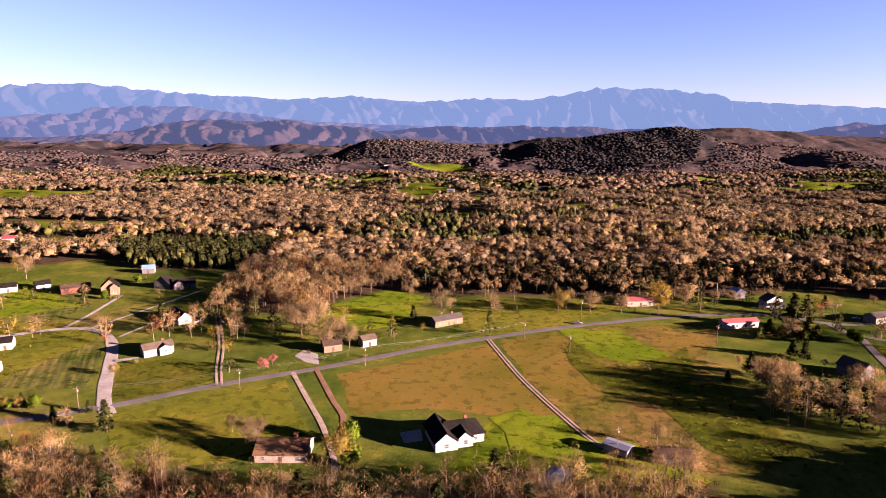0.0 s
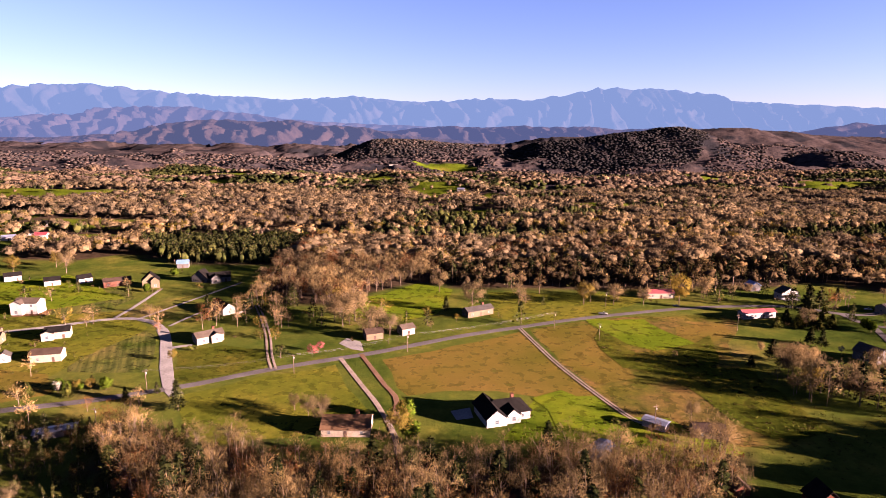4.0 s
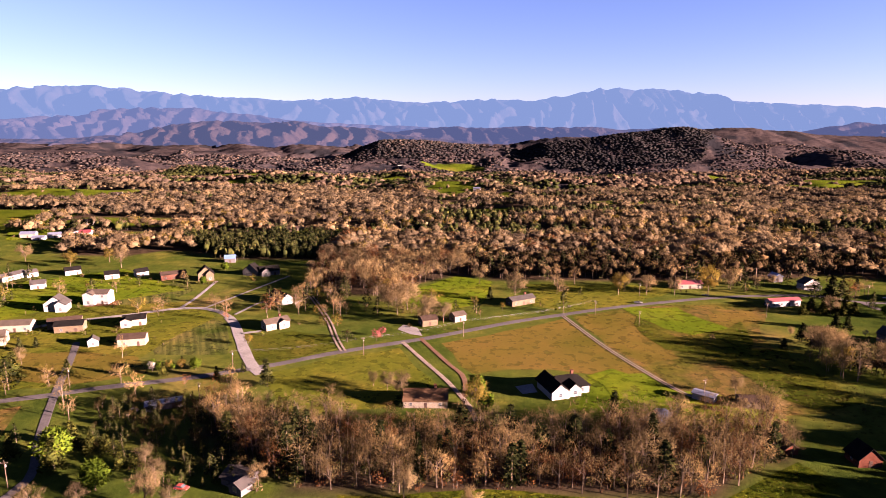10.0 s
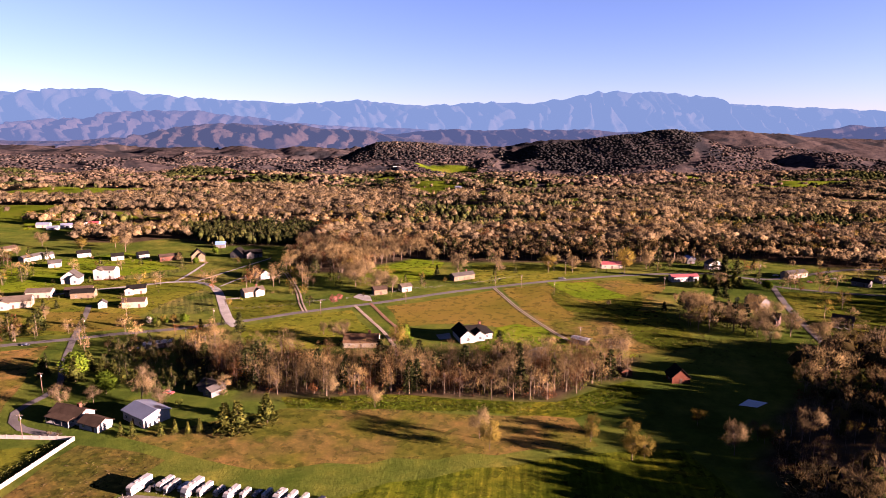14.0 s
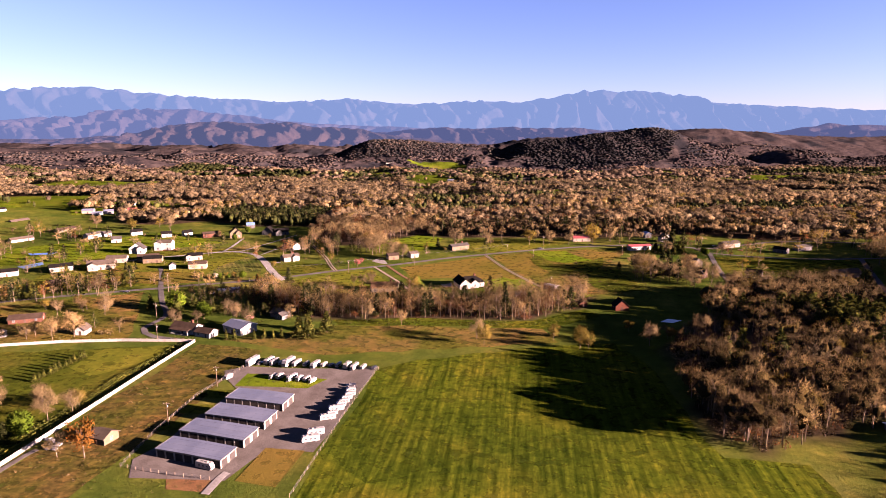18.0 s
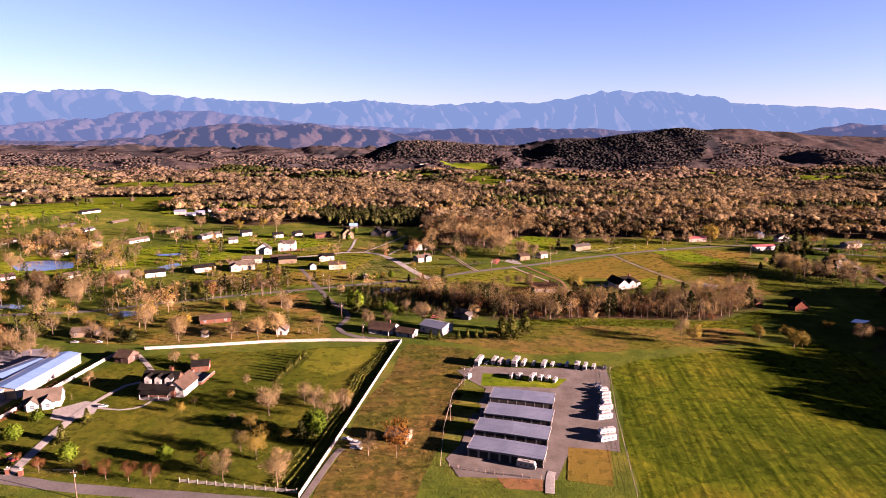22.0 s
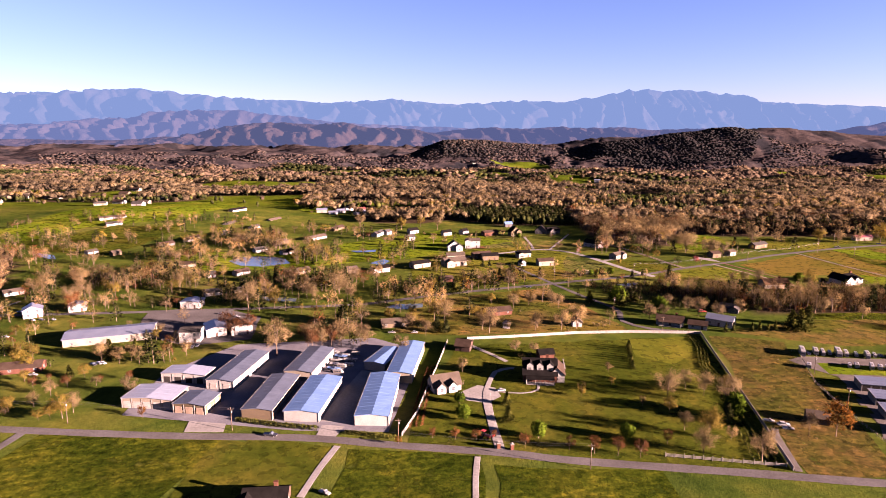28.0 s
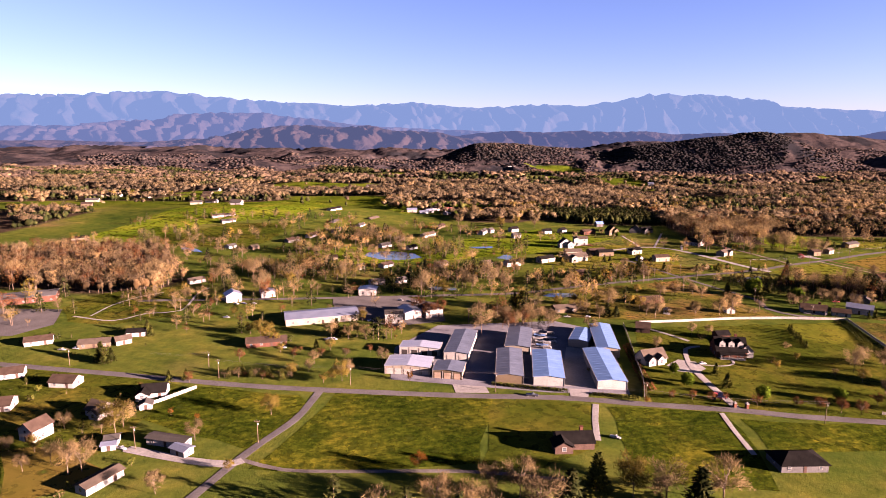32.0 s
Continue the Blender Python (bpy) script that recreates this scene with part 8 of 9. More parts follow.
house(-263, 764, 30, 10, 6, 3.0, "x", 0.45, M_WHITE, M_ROOFTAN, "white farm building in a far clearing", far=True)
house(-153, 1655, 10, 22, 11.0, 3.0, "x", 0.45, M_WHITE, M_ROOFDARK, "white farm building in a far clearing", far=True)
house(-26, 1311, 15, 22, 11.0, 3.0, "x", 0.45, M_CREAM, M_ROOFGREY, "cream house in a far clearing", far=True)
house(20, 809, -10, 9, 6, 4.14, "x", 0.45, M_WHITE, M_ROOFSTEEL, "white farm building in a far clearing", far=True)
house(359, 1056, 20, 8, 6, 3.0, "x", 0.45, M_WHITE, M_ROOFTAN, "white farm building in a far clearing", far=True)
house(534, 1028, -15, 13, 6.5, 3.0, "x", 0.45, M_WHITE, M_ROOFDARK, "white farm building in a far clearing", far=True)
house(567, 1011, 10, 20, 10.0, 3.0, "x", 0.45, M_GREYWALL, M_ROOFGREY, "long grey barn in a far field", far=True)
house(571, 880, 10, 12, 6, 3.0, "x", 0.45, M_WHITE, M_ROOFSTEEL, "white farm building in a far clearing", far=True)
house(237, 883, 20, 9, 6, 3.0, "x", 0.45, M_TANWALL, M_ROOFTAN, "tan house among far trees", far=True)
house(123, 1474, -10, 12, 6, 3.0, "x", 0.45, M_WHITE, M_ROOFDARK, "white farm building in a far clearing", far=True)
house(-871, 1914, 10, 22, 11.0, 3.0, "x", 0.45, M_WHITE, M_ROOFGREY, "white farm building in a far clearing", far=True)
house(-1553, 1784, 0, 24, 12.0, 3.0, "x", 0.45, M_WHITE, M_ROOFSTEEL, "white farm building in a far clearing", far=True)
house(-411, 728, 15, 11, 6, 3.0, "x", 0.45, M_WHITE, M_ROOFTAN, "white farm building in a far clearing", far=True)
house(-313, 500, 20, 15, 7.5, 3.0, "x", 0.45, M_WHITE, M_ROOFDARK, "white farm building in a far clearing", far=True)
house(-295, 458, 35, 8, 6, 3.0, "x", 0.45, M_WHITE, M_ROOFGREY, "white farm building in a far clearing", far=True)
house(-318, 437, 15, 10, 6, 3.0, "x", 0.45, M_CREAM, M_ROOFSTEEL, "cream house in a far clearing", far=True)
house(-929, 834, 0, 11, 6, 3.0, "x", 0.45, M_CREAM, M_ROOFTAN, "cream house in a far clearing", far=True)
house(-968, 1018, 10, 12, 6, 3.0, "x", 0.45, M_TANWALL, M_ROOFDARK, "tan house among far trees", far=True)
house(620, 985, 12, 14, 7.0, 3.0, "x", 0.45, M_CREAM, M_ROOFGREY, "cream house in a far clearing", far=True)
house(488, 1240, 5, 14, 7.0, 3.0, "x", 0.45, M_TANWALL, M_ROOFSTEEL, "tan house among far trees", far=True)
house(84, 612, 18, 9, 6, 3.0, "x", 0.45, M_WHITE, M_ROOFTAN, "white farm building in a far clearing", far=True)
# vehicles
park(CARS, "white", 81.8, 284.4, 75)
park(CARS, "dark", -232.6, 5.2, 83)
park(CARS, "white", -85.0, 14.4, 80)
park(CARS, "silver", -85.3, 16.6, 80)
park(CARS, "white", -88.3, 19.0, 70)
park(CARS, "silver", -165.9, 37.6, 95)
park(CARS, "white", -211.0, -21.9, 60)
park(CARS, "white", -349.1, -36.6, 70)
park(CARS, "silver", -100.1, 167.3, 80)
park(CARS, "white", -208.9, 93.7, 85)
park(CARS, "silver", -199.3, 94.0, 85)
park(CARS, "red", -68.4, 127.6, 80)
park(CARS, "dark", 118.5, 298.0, 70)
park(CARS, "silver", -381.8, 113.2, 60)
park(CARS, "dark", -386.0, 116.2, 60)
park(CARS, "white", -416.0, 36.8, 80)
park(CARS, "silver", -411.2, 38.4, 80)
park(CARS, "silver", 214.3, 293.7, 80)
park(CARS, "dark", 204.9, 287.7, 80)
park(CARS, "white", 205.2, 295.6, 80)
park(CARS, "dark", -144.7, 169.3, 85)
park(CARS, "white", -290.4, 116.6, 70)
park(CARS, "dark", -285.7, 115.1, 70)
park(CARS, "silver", -281.9, 112.9, 70)
# stored campers
for _kind, _x, _y, _rot in [
    ("fifth", -50.4, 74.5, -20), ("trailer", -44.8, 75.7, -20), ("fifth", -42.7, 74.7, -20), ("trailer", -40, 74.9, -20),
    ("motor", -37.4, 73.9, -20), ("fifth", -34.5, 73.9, -20), ("trailer", -31.0, 73.6, -20), ("motor", -27.6, 72.4, -20),
    ("trailer", -24.6, 73, -20), ("trailer", -19.4, 72.9, -20), ("small", -16.0, 71.6, -20), ("fifth", -13.4, 70.8, -20),
    ("trailer", -10.4, 71.2, -20), ("trailer", -39.8, 62.4, -26), ("small", -37.4, 62.3, -26), ("fifth", -33.0, 61, -26),
    ("small", -30.3, 60.6, -26), ("trailer", -27.9, 60.6, -26), ("trailer", -25.7, 59.2, -26), ("small", -54.6, 61.5, -26),
    ("small", -11.6, 51.4, -72), ("trailer", -11.4, 48.8, -72), ("trailer", -12.0, 46.2, -72), ("trailer", -12.5, 43.6, -72),
    ("small", -13.0, 41.2, -72), ("fifth", -13.9, 38.4, -72), ("trailer", -14.6, 35.6, -72), ("fifth", -15.4, 32.6, -72),
    ("motor", -17.0, 23.6, -72), ("motor", -17.6, 19.8, -72), ("motor", -41.0, 6.0, 70),
]:
    park(RVS, _kind, _x, _y, _rot)
for _x, _y, _rot in [(-47.8, 74.6, -20), (-22.0, 73.4, -20), (-6.6, 71.2, -20), (-12.3, 56.4, -72), (-11.8, 54.0, -72)]:
    park(CARS, "dark", _x, _y, _rot)
park(RVS, "trailer", -222.9, 65.6, 80)
park(RVS, "trailer", -219.9, 61.2, 80)
park(RVS, "trailer", -222.4, 55.7, 80)
park(RVS, "trailer", -222.8, 50.5, 80)
park(RVS, "trailer", -220.0, 56.8, 80)
park(RVS, "trailer", -219.5, 68.1, 80)
# poles and wires
park(POLE, "pole", -38.5, 213.8, 20)
park(POLE, "pole", -1.6, 235.3, 20)
park(POLE, "pole", 57.2, 264.7, 20)
park(POLE, "pole", -81.7, 199.0, 20)
park(POLE, "pole", -129.3, 183.0, 20)
park(POLE, "pole", 132.0, 263.8, 20)
park(POLE, "pole", 196.0, 295.5, 20)
park(POLE, "pole", 85.5, 296.0, 20)
park(POLE, "pole", 72.4, 249.9, 20)
park(POLE, "pole", 72.4, 179.0, 20)
park(POLE, "pole", -109.3, 126.9, 10)
park(POLE, "pole", -95.6, 98.1, 10)
park(POLE, "pole", -82.4, 172.3, 10)
park(POLE, "pole", -196.1, 2.8, 5)
park(POLE, "pole", -255.0, 82.4, 5)
park(POLE, "pole", -244.6, 7.9, 5)
park(POLE, "pole", -294.6, 10.4, 5)
park(POLE, "pole", -145.8, -9.0, 5)
park(POLE, "pole", -312.5, -30.9, 5)
park(POLE, "pole", -342.3, 13.3, 5)
park(POLE, "pole", -60.3, 28.6, 5)
park(POLE, "pole", -56.1, 55.2, 5)
wire((-81.7, 199.0), (-38.5, 213.8))
wire((-38.5, 213.8), (-1.6, 235.3))
wire((-1.6, 235.3), (57.2, 264.7))
wire((-294.6, 10.4), (-244.6, 7.9))
wire((-244.6, 7.9), (-196.8, -3.8))
wire((-196.8, -3.8), (-145.8, -9.0))
wire((-342.3, 13.3), (-294.6, 10.4))
wire((-370.1, 19.2), (-349.0, 20.5))
park(POLE, "pole", -402.2, 21.0, 5)
park(POLE, "pole", -349.0, 20.5, 5)
park(POLE, "pole", -345.2, -36.4, 5)
# fences and hedges
fence([(-177.3, 86.4), (-158.0, 89.6), (-131.6, 95.1), (-108.9, 97.2), (-80.2, 96.9), (-84.2, 68.4), (-87.3, 44.8), (-90.4, 22.2), (-94.7, -7.9)], F_PANEL, F_POST, "panel", "white vinyl privacy fence round the estate")
fence([(-185.3, 83.0), (-187.5, 62.2), (-190.0, 41.2), (-192.3, 20.4), (-195.5, 6.2)], F_PANEL, F_POST, "panel", "white vinyl fence beside the storage yard")
fence([(-124.9, -2.2), (-111.0, -4.2), (-95.6, -6.3)], F_RAIL, F_POST, "rail", "white rail fence along the road")
fence([(-5.1, 70.9), (-11.5, 33.6), (-16.8, -6.0)], F_WIRE, F_WOOD, "wire_mesh", "wire fence on wooden posts along the wheat field")
fence([(-53.1, 77.0), (-28.7, 73.6), (-4.8, 69.9)], F_WIRE, F_WOOD, "wire_mesh", "wire fence on wooden posts behind the campers")
fence([(-52.5, 70.8), (-59.8, 48.0), (-62.1, 24.7), (-62.5, 6.3), (-49.2, 2.7), (-38.0, 0.9)], F_WIRE, F_WOOD, "wire_mesh", "wire fence on wooden posts round the camper yard")
fence([(-358.2, -12.2), (-353.4, -7.0), (-346.3, 4.1)], F_PANEL, F_POST, "panel", "white panel fence beside a field")
fence([(-80.3, 277.7), (-76.6, 287.2), (-82.7, 304.3)], F_RAIL, F_POST, "rail", "white rail fence round a back yard")
hedge([(-193.7, 10.7), (-192.9, 32.3), (-191.3, 55.6)], 0.7, 0.5, M_TWIGRED, "brown leafless hedge row beside the storage wall")
hedge([(-192.0, 11.4), (-191.4, 33.1), (-190.0, 57.1)], 0.7, 0.5, M_TWIGRED, "brown leafless hedge row beside the storage wall")
hedge([(-190.3, 12.0), (-190.0, 33.9), (-188.8, 58.6)], 0.7, 0.5, M_TWIGRED, "brown leafless hedge row beside the storage wall")
for i in range(11):
    u = i / 10
    tree("cedar", -114.2 - 4.1 * u + 0.3 * math.sin(i * 2.1), 80.0 - 22.2 * u, 3.1 + 0.5 * math.sin(i * 1.3), 0.85)
for i in range(4):
    o = 1.25 * i
    hedge([(-82.4 - o, 94.4), (-84.0 - o, 79.4), (-89.6 - o * 0.9, 62.1), (-90.0 - o * 0.9, 49.0), (-91.2 - o * 1.1, 36.0), (-92.8 - o * 1.4, 23.8), (-94.4 - o * 1.5, 9.7), (-97.0 - o * 1.5, -3.7)], 0.42, 0.34, M_CEDAR, "thin winding dark green hedge row by the white fence")
# single trees
tree("green", -179.6, 27.9, 4.1)
tree("green", -178.4, 16.6, 5.3)
tree("green", -157.3, 6.6, 5.3)
tree("green", -132.7, 6.9, 4.8)
tree("green", -266.9, 78.9, 0.9)
tree("cedar", -165.1, 16.4, 5.4)
tree("cedar", -164.8, 27.6, 4.5)
tree("cedar", -118.0, 140.0, 6.9)
tree("russet", -186.9, 5.6, 3.7)
tree("russet", -180.4, 5.0, 3.9)
tree("russet", -174.6, 4.6, 3.9)
tree("russet", -161.5, 1.2, 4.7)
tree("russet", -143.3, -1.3, 5.7)
tree("russet", -137.3, -2.1, 5.8)
tree("russet", -131.6, -2.9, 5.6)
tree("russet", -149.6, 0.6, 4.5)
tree("russet", -169.7, 5.6, 3.2)
tree("russet", -122.3, 4.5, 4.7)
tree("bare", -114.8, -1.3, 8.8)
tree("bare", -100.7, -3.9, 10.2)
tree("bare", -113.7, 32.7, 10.9)
tree("bare", -105.2, 41.3, 7.4)
tree("bare", -101.0, 36.2, 8.9)
tree("bare", -92.1, 35.8, 8.1)
tree("bare", -127.5, 54.5, 4.0)
tree("bare", -168.0, 95.1, 11.8)
tree("bare", -159.8, 100.9, 4.1)
tree("bare", -137.5, 98.2, 11.2)
tree("bare", -187.2, 107.1, 12.4)
tree("bare", -147.2, 102.7, 7.3)
tree("bare", -237.8, 79.9, 9.5)
tree("bare", -219.3, 77.6, 7.8)
tree("bare", -216.8, 79.5, 7.7)
tree("bare", -254.1, 139.7, 9.8)
tree("bare", -236.6, 140.4, 12.5)
tree("bare", -81.2, 10.7, 7.5)
tree("bare", -59.6, 142.1, 5.5)
tree("bare", -74.8, 128.4, 7.9)
tree("bare", -81.4, 136.8, 6.8)
tree("bare", -96.1, 115.6, 8.9)
tree("bare", -88.4, 119.8, 6.4)
tree("bud", -109.8, 8.3, 10.1)
tree("bud", -116.0, 23.4, 6.3)
tree("bud", -120.9, 10.2, 1.6)
tree("bud", -92.4, 39.7, 6.8)
tree("bud", -229.5, 107.1, 8.7)
tree("bud", -268.6, 125.7, 10.7)
tree("bud", -174.7, 116.7, 6.4)
tree("bud", -195.7, 161.9, 7.4)
tree("bud", -147.3, 138.9, 6.9)
tree("bud", -165.8, 138.3, 6.3)
tree("bud", -153.1, 143.4, 7.0)
tree("bud", -210.3, 26.8, 2.3)
tree("orange", -73.9, 10.4, 11.3)
tree("green", -97.8, 21.3, 7.9)
tree("pine", -100.6, 18.6, 5.9, 1.3)
tree("pine", -190.0, 95.7, 6.7, 1.3)
tree("pine", -186.2, 94.5, 5.9, 1.3)
tree("bud", -104.6, 18.5, 4.2)
tree("bud", -140.4, 34.1, 4.1)
tree("bud", -128.8, 43.4, 3.8)
tree("bare", -50.7, 129.3, 6.6)
tree("bare", -202.1, 93.9, 9.5)
tree("bare", -194.5, 91.5, 8.0)
tree("bare", -202.3, 69.7, 8.6)
tree("bare", -159.1, 71.2, 6.1)
tree("bare", -151.9, 71.4, 5.4)
tree("bare", -178.8, 52.7, 6.1)
tree("bare", 7.7, 318.3, 11.9)
tree("bare", 23.7, 287.4, 15.2)
tree("bare", -28.0, 276.6, 13.5)
tree("bare", -10.1, 252.6, 11.2)
tree("bare", -16.8, 264.1, 10.4)
tree("bare", -34.5, 276.4, 10.8)
tree("bare", -26.1, 182.6, 7.6)
tree("bare", -31.2, 186.7, 5.8)
tree("bare", 80.1, 304.0, 11.1)
tree("bare", 90.0, 299.2, 11.5)
tree("bare", 103.9, 299.6, 10.1)
tree("bare", 136.3, 311.1, 13.3)
tree("bare", 151.8, 317.1, 6.9)
tree("bare", 160.6, 317.3, 7.0)
tree("bare", 84.2, 183.7, 6.9)
tree("bare", 127.7, 215.3, 13.2)
tree("bare", 134.8, 215.5, 8.6)
tree("bare", 136.7, 210.3, 9.4)
tree("bare", 145.7, 210.6, 8.4)
tree("bare", -202.3, 350.3, 15.2)
tree("bare", -268.4, 363.1, 12.2)
tree("bare", -21.1, 176.7, 10.1)
tree("bare", 80.2, 170.3, 5.3)
tree("bare", 87.6, 168.8, 5.8)
tree("bare", 95.8, 231.8, 3.4)
tree("bare", 129.7, 239.2, 4.7)
tree("bud", 76.0, 298.8, 12.9)
tree("bud", 120.7, 300.1, 17.2)
tree("bud", -231.9, 349.4, 11.8)
tree("bud", -217.2, 364.7, 10.5)
tree("bud", -84.4, 223.4, 5.2)
tree("bud", 1.3, 169.9, 11.8)
tree("pine", 11.6, 287.0, 7.0)
tree("pine", 170.4, 282.6, 14.9)
tree("pine", 183.5, 297.1, 8.5)
tree("pine", -65.7, 185.7, 9.6)
tree("pine", -77.3, 196.7, 4.1)
tree("pine", 198.0, 307.7, 7.3)
tree("pine", -100.2, 200.9, 4.2)
tree("pine", -95.3, 201.1, 3.5)
tree("pine", -168.2, 215.1, 5.5)
tree("pine", -163.9, 218.1, 4.5)
tree("green", 2.3, 181.3, 6.6)
tree("green", 4.6, 170.0, 6.2)
tree("green", -109.7, 198.2, 4.1)
tree("green", -106.3, 197.3, 3.5)
tree("green", -102.9, 198.4, 3.1)
tree("green", -105.2, 138.1, 9.9)
tree("green", -88.3, 126.7, 7.8)
tree("green", -138.5, 313.8, 4.6)
tree("green", -138.6, 345.3, 5.0)
tree("pink", -35.6, 229.2, 5.3)
tree("pink", -34.1, 234.4, 4.7)
tree("bloom", -184.2, 408.9, 3.9)
tree("bloom", -176.5, 409.1, 3.9)
tree("bare", -136.8, 138.1, 8.1)
tree("bare", -27.9, 138.0, 7.9)
tree("bare", -16.0, 125.2, 9.1)
tree("bare", -0.7, 119.8, 7.2)
tree("bare", 30.8, 101.8, 10.0)
tree("bare", 131.9, 221.6, 10.2)
tree("bare", -158.3, 201.7, 7.1)
tree("bare", -163.7, 180.3, 8.7)
tree("bare", 132.9, 208.0, 7.0)
tree("bare", 138.2, 201.8, 6.8)
tree("cedar", -136.1, 192.9, 5.7)
tree("cedar", 126.5, 98.4, 4.6)
tree("bud", 33.3, 95.9, 9.6)
tree("bud", 69.8, 91.5, 9.0)
tree("bud", 73.0, 91.6, 7.8)
tree("bud", 129.9, 104.9, 5.9)
tree("bud", 107.1, 99.4, 5.3)
tree("bud", 61.0, 100.7, 6.3)
tree("bare", -73.1, 119.9, 10.0)
tree("bare", -65.6, 116.3, 8.6)
tree("bare", 97.3, 94.9, 10.2)
tree("bare", 117.4, 97.0, 9.6)
tree("bare", 153.5, 207.3, 14.5)
tree("bare", 161.4, 207.4, 11.3)
tree("bare", 136.5, 220.5, 11.7)
tree("bare", 138.8, 194.5, 12.5)
tree("bare", 131.7, 227.6, 8.5)
tree("bare", 208.9, 105.9, 18.7)
tree("bare", 216.9, 112.8, 12.0)
tree("bare", 277.8, 222.5, 23.3)
tree("bare", 294.1, 237.3, 17.4)
tree("bare", 280.4, 237.2, 19.1)
tree("bare", -130.8, 101.5, 12.9)
tree("bare", -147.1, 134.9, 7.9)
tree("bare", -134.4, 130.9, 7.8)
tree("bare", -156.1, 190.4, 6.2)
tree("bare", -122.7, 28.1, 3.5)
tree("bare", -96.0, 30.2, 9.6)
tree("bare", -115.1, 12.5, 6.4)
tree("bare", -104.1, 7.2, 4.7)
tree("bare", -170.9, 99.0, 9.4)
tree("orange", -266.0, -43.1, 6.4)
tree("orange", -345.3, -15.7, 2.8)
tree("orange", -335.5, -18.9, 2.8)
tree("orange", -274.5, 14.8, 4.2)
tree("orange", -196.0, 1.5, 2.9)
tree("bud", -213.0, -51.2, 12.7)
tree("bud", -314.4, -13.8, 8.4)
tree("bud", -355.2, -28.9, 12.2)
tree("bud", -364.9, 85.1, 5.5)
tree("bud", -285.3, 58.5, 2.5)
tree("bud", -314.9, -46.0, 4.0)
tree("bare", -247.1, -53.2, 9.7)
tree("bare", -240.3, -52.8, 11.2)
tree("bare", -328.8, -57.0, 6.8)
tree("bare", -332.0, -52.3, 3.9)
tree("bare", -355.6, -49.8, 11.0)
tree("bare", -352.8, -48.3, 10.3)
tree("bare", -363.6, -44.9, 6.5)
tree("bare", -368.1, -49.3, 5.6)
tree("bare", -379.1, -39.9, 5.0)
tree("bare", -330.9, -30.7, 6.9)
tree("bare", -386.4, 161.9, 12.0)
tree("bare", -366.8, 125.2, 12.4)
tree("bare", -305.3, 89.0, 5.5)
tree("bare", -400.8, 147.4, 9.9)
tree("bare", -366.5, 163.3, 8.6)
tree("bare", -259.2, 156.7, 10.0)
tree("bare", -272.9, 169.4, 12.0)
tree("bare", -333.1, 165.5, 10.3)
tree("bare", -203.5, 141.6, 7.9)
tree("cedar", -221.4, -49.3, 10.6)
tree("cedar", -393.1, 26.1, 7.9)
tree("cedar", -353.2, 11.4, 4.2)
tree("cedar", -392.6, 59.0, 6.3)
tree("cedar", -315.0, 43.2, 4.7)
tree("russet", -340.8, 29.4, 5.6)
tree("russet", -321.3, 33.5, 5.3)
tree("russet", -268.2, 91.3, 9.6)
tree("russet", -273.2, 86.6, 9.5)
tree("russet", -279.2, 95.1, 9.8)
tree("russet", -237.3, 72.6, 10.3)
tree("russet", -230.8, 76.9, 9.2)
tree("russet", -242.0, 80.3, 9.2)
tree("pink", -386.0, 92.9, 4.3)
tree("bare", -249.2, 65.9, 15.6)
tree("bare", -239.7, 75.3, 10.4)
tree("bare", -228.2, 78.9, 11.7)
tree("bare", -223.7, 79.0, 10.6)
tree("bare", -234.2, 75.5, 9.3)
tree("bare", -218.6, 82.5, 8.3)
tree("bare", -283.5, 64.7, 6.7)
tree("bare", -286.3, 29.6, 7.8)
tree("bare", -312.0, 28.7, 5.9)
tree("bare", -297.2, 17.2, 7.4)
tree("bare", -311.9, 20.5, 5.6)
tree("bare", -279.9, 122.7, 16.4)
tree("bare", -312.4, 58.0, 8.8)
tree("bare", -354.6, 173.1, 9.6)
tree("bare", -330.3, 161.9, 9.3)
tree("bare", -368.7, 138.9, 11.6)
tree("bud", -309.2, 42.5, 6.2)
tree("bud", -201.1, 104.5, 7.7)
tree("bud", -317.0, 16.5, 6.4)
tree("bud", -298.2, 13.4, 9.1)
tree("bud", -278.8, 127.3, 12.5)
tree("bud", -211.5, 108.1, 7.8)
tree("bud", -301.9, 151.6, 9.0)
tree("bud", -171.5, 109.5, 7.8)
tree("cedar", -196.5, 205.0, 6.2)
tree("cedar", -232.7, 107.4, 7.8)
tree("cedar", -228.3, 103.6, 7.7)
tree("cedar", -305.9, 69.9, 4.6)
# smaller things
boat(-228.0, 68.8, 75, "white motor boat on a trailer between storage buildings", M_CARWHITE)
boat(-224.5, 64.6, 82, "blue motor boat on a trailer between storage buildings", M_ROOFBLUE)
boat(-225.2, 60.9, 89, "white motor boat on a trailer between storage buildings", M_CARWHITE)
boat(-224.6, 56.4, 75, "white motor boat on a trailer between storage buildings", M_CARWHITE)
boat(-224.6, 52.5, 82, "blue motor boat on a trailer between storage buildings", M_ROOFBLUE)
boat(-220.2, 61.1, 89, "white motor boat on a trailer between storage buildings", M_CARWHITE)
tractor(-172.1, 6.1, 60)
gate_pillar(-168.7, 0.5)
gate_pillar(-165.1, 0.0)
gazebo(-160.5, 102.3)
hedge([(-245.7, 14.2), (-230.7, 11.0), (-220.3, 9.5)], 0.7, 2.2, M_CEDAR, "low ragged green bank beside the road", "roadside_bank")
